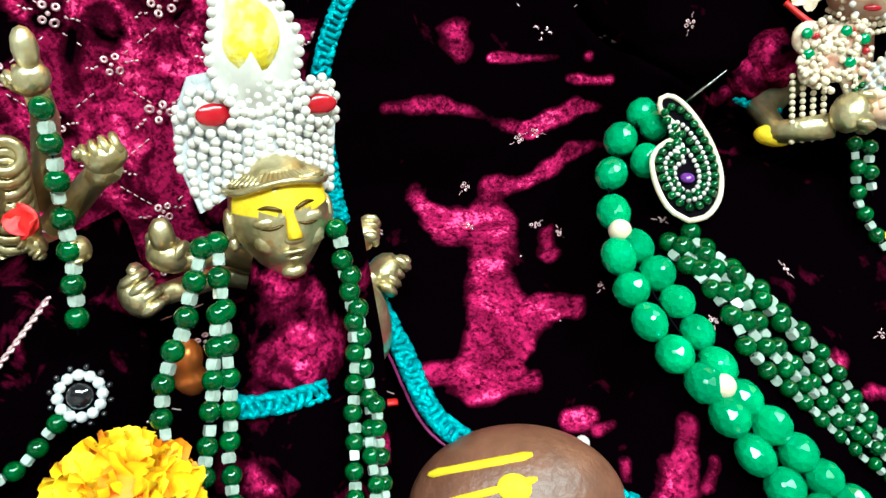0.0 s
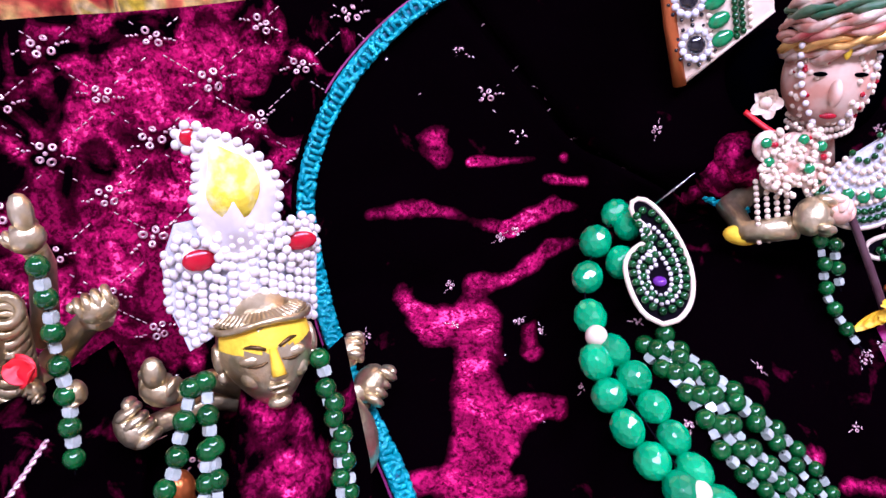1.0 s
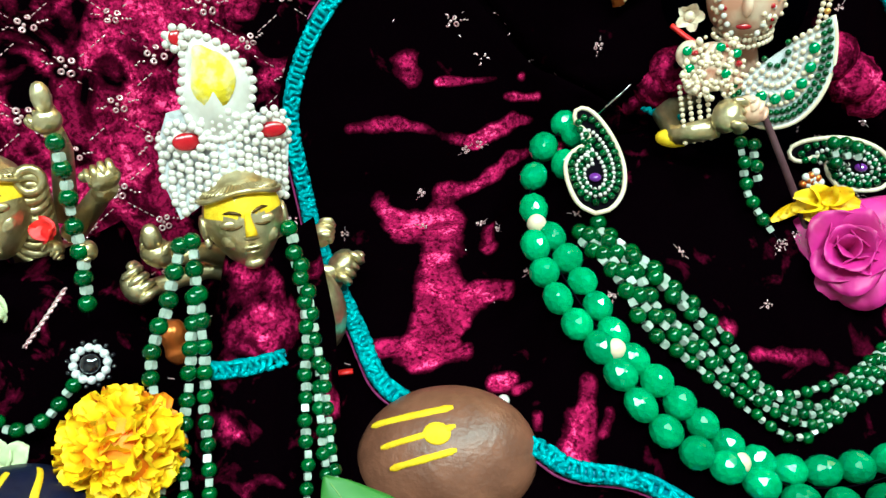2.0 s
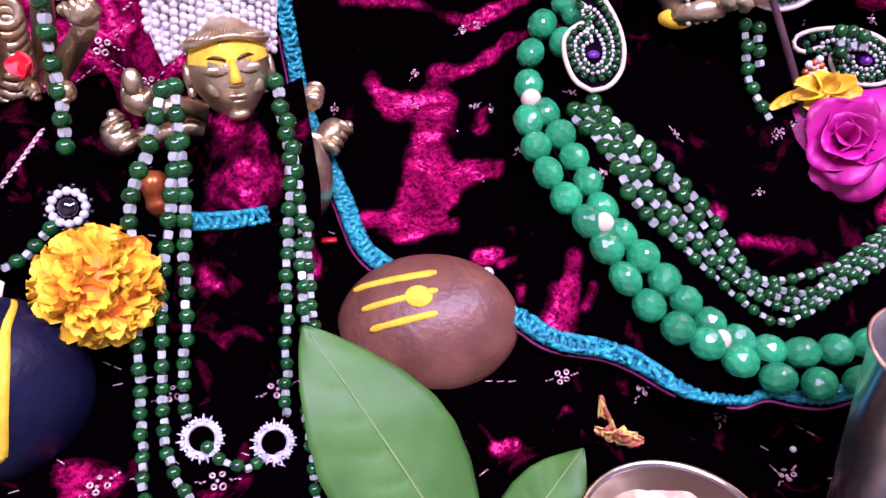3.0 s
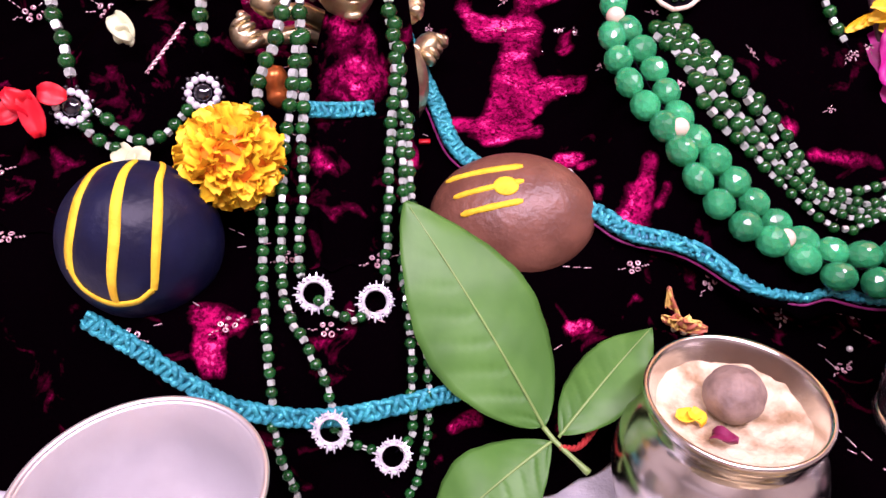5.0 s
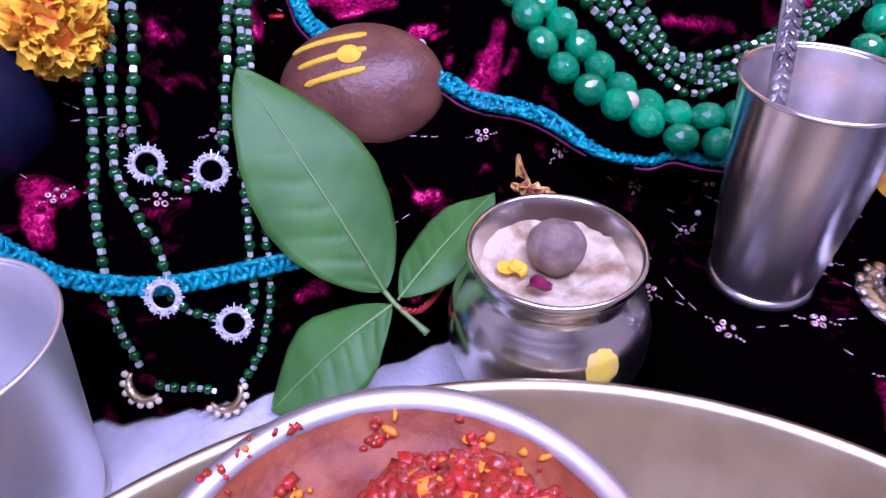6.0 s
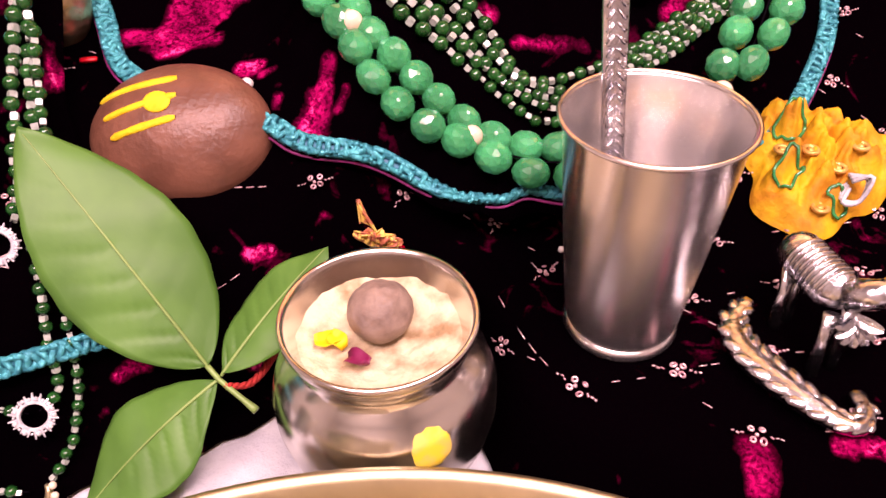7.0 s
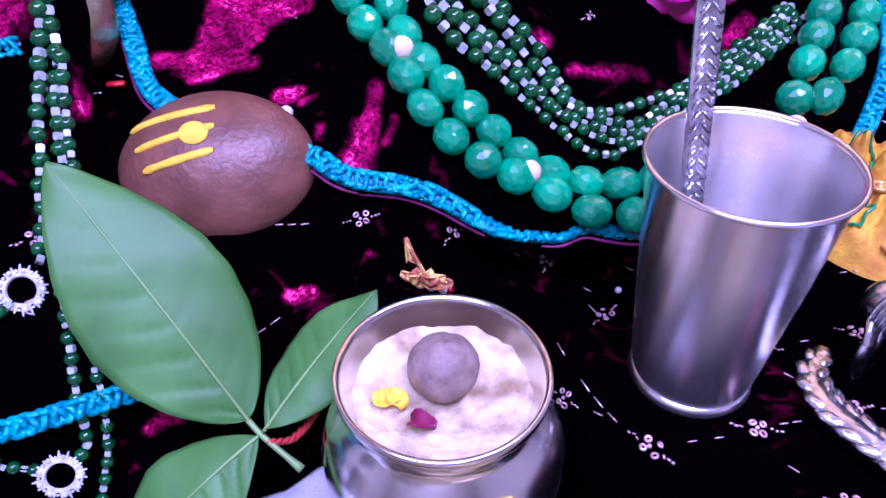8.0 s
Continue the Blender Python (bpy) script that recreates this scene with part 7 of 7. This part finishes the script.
for k in range(14):
    a = k * 2.4
    ball(bm, (0.3165 + 0.005 * math.cos(a) * (k / 14) + 0.004, 0.445, 0.147 + 0.006 * math.sin(a) * (k / 14)), 0.0022, seg=8, slot=k % 2)
tagged(part("bead_cluster", bm, ["copper", "white_pearl"]), "cluster of coppery and white beads above the yellow flower", "beads")

# ---- silver animal figure on its base ----
bm = bmesh.new()
base_line, _ = smooth_line([(0.397, 0.291, 0.007), (0.3895, 0.277, 0.006), (0.392, 0.262, 0.006), (0.4, 0.249, 0.007), (0.4125, 0.2355, 0.007), (0.424, 0.2285, 0.007), (0.431, 0.234, 0.007), (0.4305, 0.245, 0.006)], 40)
tube(bm, base_line, [0.0035 + 0.0035 * math.sin(math.pi * min(1, k / 34)) for k in range(40)], 14, 0, 0.7)
for i in range(3, 37, 3):
    t = (base_line[i + 1] - base_line[i - 1]).normalized()
    s = t.cross(Vector((0, 0, 1))).normalized()
    r = 0.0042 + 0.0036 * math.sin(math.pi * min(1, i / 34))
    for c_ in (-1, 1):
        ball(bm, base_line[i] + s * r * 0.55 * c_ + Vector((0, 0, r * 0.28)), r * 0.72, (1.15, 0.6, 0.45), facing(Vector((0, 0, 1))) @ pose(0, 0, 0, 0, 0, math.degrees(math.atan2(t.y, t.x)) + 28 * c_), 10)
bm2_line = [(0.4085, 0.297, 0.0365), (0.413, 0.2875, 0.0355), (0.4185, 0.277, 0.0345), (0.4245, 0.267, 0.0335)]
tube(bm, smooth_line(bm2_line, 22)[0], [0.0055, 0.0075, 0.0082] + [0.0088] * 15 + [0.0085, 0.0078, 0.0065, 0.0045], 18)
for i, p in enumerate(smooth_line(bm2_line, 16)[0][4:13]):
    t = Vector((0.5, -0.95, -0.08)).normalized()
    ring_form(bm, p, 0.0089, 0.0008, facing(t).to_3x3(), 22, 6)
for x, y in ((0.4085, 0.287), (0.4145, 0.292), (0.4185, 0.262), (0.4265, 0.2665)):
    tube(bm, [(x, y, 0.03), (x - 0.001, y - 0.003, 0.017), (x - 0.0005, y - 0.004, 0.0)], [0.0035, 0.0022, 0.0028], 10)
tube(bm, [(0.4235, 0.269, 0.035), (0.4315, 0.2655, 0.039), (0.4385, 0.2655, 0.041)], [0.007, 0.006, 0.0055], 12)
ball(bm, (0.442, 0.2655, 0.04), 0.0075, (1.4, 0.9, 0.95), pose(0, 0, 0, 0, 20, -10), 16)
for s in (-1, 1):
    tube(bm, smooth_line([(0.438, 0.2655 + 0.004 * s, 0.046), (0.4365, 0.2655 + 0.0085 * s, 0.0505), (0.4395, 0.2655 + 0.0095 * s, 0.0555)], 8)[0], [0.0016, 0.0015, 0.0014, 0.0012, 0.001, 0.0008, 0.0006, 0.0004], 8)
ball(bm, (0.4445, 0.262, 0.0445), 0.0045, (1.2, 1, 0.6), None, 12, 1)
for k in range(7):
    a = math.pi + 0.5 * (k - 3)
    petal_sheet(bm, (0.427, 0.263, 0.03), (0.427 + 0.011 * math.sin(a) * 0.8, 0.257, 0.03 + 0.011 * math.cos(a)), 0.0026, 0.0012, (0.1, -1, 0.2))
bmesh.ops.translate(bm, vec=(0.0055, -0.002, 0), verts=bm.verts)
tagged(part("silver_figure", bm, ["silver", "turmeric"]), "small silver cow figure on a curled leafy base", "figurine")

# ---- the bunched yellow cloth ----
yellow = tagged(empty("yellow_cloth", (0.44, 0.375, 0.005)), "bunched yellow cloth with green stitching and gold sequins", "cloth")


def bunch_height(a, u, x, y):
    folds = abs(noise.noise(Vector((x * 78, y * 78, 1)))) + 0.35 * abs(noise.noise(Vector((x * 170, y * 170, 4))))
    return 0.014 * (1 - u ** 4) + 0.03 * (folds - 0.1) * (1.04 - u * u)


bm = bmesh.new()
rows = []
for i in range(113):
    a = 2 * math.pi * i / 112
    row = []
    for j in range(46):
        u = j / 45
        r = (0.036 + 0.006 * math.sin(3 * a + 1) + 0.002 * math.sin(7 * a)) * u
        x, y = 0.445 + r * math.cos(a) * 1.05, 0.379 + r * math.sin(a) * 0.95
        h = bunch_height(a, u, x, y)
        row.append(bm.verts.new((x, y, ground(x, y) + 0.0035 + max(0.0, h))))
    rows.append(row)
for a, b in zip(rows, rows[1:]):
    for k in range(45):
        bm.faces.new((a[k], b[k], b[k + 1], a[k + 1]))
bmesh.ops.remove_doubles(bm, verts=bm.verts, dist=0.00005)
cloth_bunch = part("folded_cloth", bm, "yellow_cloth", yellow)


def bunch_top(x, y):
    a, r = math.atan2((y - 0.379) / 0.95, (x - 0.445) / 1.05), math.hypot((x - 0.445) / 1.05, (y - 0.379) / 0.95)
    u = r / (0.036 + 0.006 * math.sin(3 * a + 1) + 0.002 * math.sin(7 * a))
    return ground(x, y) + 0.0045 + max(0.0, bunch_height(a, u, x, y))


for x, y, r in ((0.4285, 0.363, 0.0055), (0.43, 0.3855, 0.006), (0.451, 0.353, 0.0045)):
    bm = bmesh.new()
    tube(bm, [(x + (r + 0.0012 * math.cos(4 * a)) * math.cos(a), y + (r + 0.0012 * math.cos(4 * a)) * math.sin(a), bunch_top(x + r * math.cos(a), y + r * math.sin(a)) + 0.0006) for a in np.linspace(0, 2 * math.pi, 34)], 0.0009, 6)
    part("green_stitching", bm, "emerald", yellow, "dark green chain stitch")
for x, y in ((0.4385, 0.372), (0.4515, 0.3665), (0.4265, 0.3745), (0.443, 0.349), (0.462, 0.376)):
    bm = bmesh.new()
    ring_form(bm, (x, y, bunch_top(x, y) + 0.0006), 0.0034, 0.0012, None, 16, 6)
    ball(bm, (x, y, bunch_top(x, y) + 0.0006), 0.0018, (1, 1, 0.6), None, 8)
    part("gold_sequin", bm, "gold_plate", yellow)
bm = bmesh.new()
for k in range(3):
    tube(bm, smooth_line([(0.4555, 0.362 - 0.003 * k, 0.028), (0.462, 0.356 - 0.002 * k, 0.03 + 0.002 * k), (0.459, 0.349, 0.022), (0.452, 0.353 - 0.002 * k, 0.02), (0.4555, 0.362 - 0.003 * k, 0.024)], 20)[0], 0.0011, 6)
part("white_cord", bm, "white_cloth", yellow, "loop of white cord")

# ---- the paper cone behind the pot ----
bm = bmesh.new()
foot_z = ground(0.232, 0.301)
rows = []
for k in range(9):
    u = k / 8
    rows.append([bm.verts.new((0.2285 + 0.0095 * u * (0.5 + 0.5 * math.sin(c)) + 0.0012 * math.cos(3 * c), 0.302 + 0.003 * math.cos(c) * u + 0.003 * (1 - u), foot_z + 0.019 - 0.017 * u + 0.0012 * math.sin(4 * c + u * 3)))
                 for c in np.linspace(-1.5, 1.5, 7)])
for a, b in zip(rows, rows[1:]):
    for k in range(6):
        bm.faces.new((a[k], b[k], b[k + 1], a[k + 1]))
ob = part("brocade_scrap", bm, "scrap")
ob.modifiers.new("thick", "SOLIDIFY").thickness = 0.0008
for k in range(9):
    a = 0.25 + 0.26 * k
    bm = bmesh.new()
    petal_sheet(bm, (0.2365, 0.3, foot_z + 0.0015), (0.2365 + 0.014 * math.cos(a), 0.2985 - 0.003 * (k % 2), foot_z + 0.0015 + 0.0075 * math.sin(a)), 0.003, 0.0012, (0, -1, 0.3), wave=0.0008, seed=k)
    part("frill", bm, "scrap", ob).modifiers.new("thick", "SOLIDIFY").thickness = 0.0005
bm = bmesh.new()
for k in range(6):
    ball(bm, (0.2345 + 0.0026 * k, 0.3015 + 0.001 * (k % 2), ground(0.24, 0.3) + 0.0055 - 0.0004 * k), 0.0024, (1, 1, 0.8), None, 8, k % 2)
part("tassel_bead", bm, ["pearl", "ruby"], ob, "cream and red beads")
tagged(ob, "small scrap of gold and red brocade behind the pot", "cloth scrap")
bm = bmesh.new()
line, _ = smooth_line([(0.1895, 0.222, -0.006), (0.197, 0.228, -0.01), (0.203, 0.238, -0.006), (0.208, 0.247, 0.004)], 40)
for ph in (0, 2.1, 4.2):
    tube(bm, [p + Vector((0.0009 * math.cos(k * 0.7 + ph), 0, 0.0009 * math.sin(k * 0.7 + ph))) for k, p in enumerate(line)], 0.001, 5)
tagged(part("red_thread", bm, "red_thread"), "twisted red sacred thread beside the pot", "thread")
bm = bmesh.new()
ball(bm, (0.169, 0.3405, ground(0.169, 0.3405) + 0.006), 0.0032, seg=14)
tagged(part("loose_pearl", bm, "white_pearl"), "single white pearl lying on the velvet", "pearl", group="loose pearls")
bm = bmesh.new()
ball(bm, (0.3225, 0.3185, 0.0025), 0.0016, seg=14)
tagged(part("loose_pearl", bm, "white_pearl"), "single white pearl lying on the velvet", "pearl", group="loose pearls")
bm = bmesh.new()
box(bm, Matrix.Translation((0.0875, 0.345, ground(0.0875, 0.345) + 0.003)) @ pose(0, 0, 0, 0, 0, 20) @ Matrix.Diagonal((0.008, 0.003, 0.002, 1)))
bmesh.ops.bevel(bm, geom=bm.edges[:], offset=0.0006, segments=2)
tagged(part("red_scrap", bm, "red_petal"), "tiny red scrap on the velvet", "scrap")
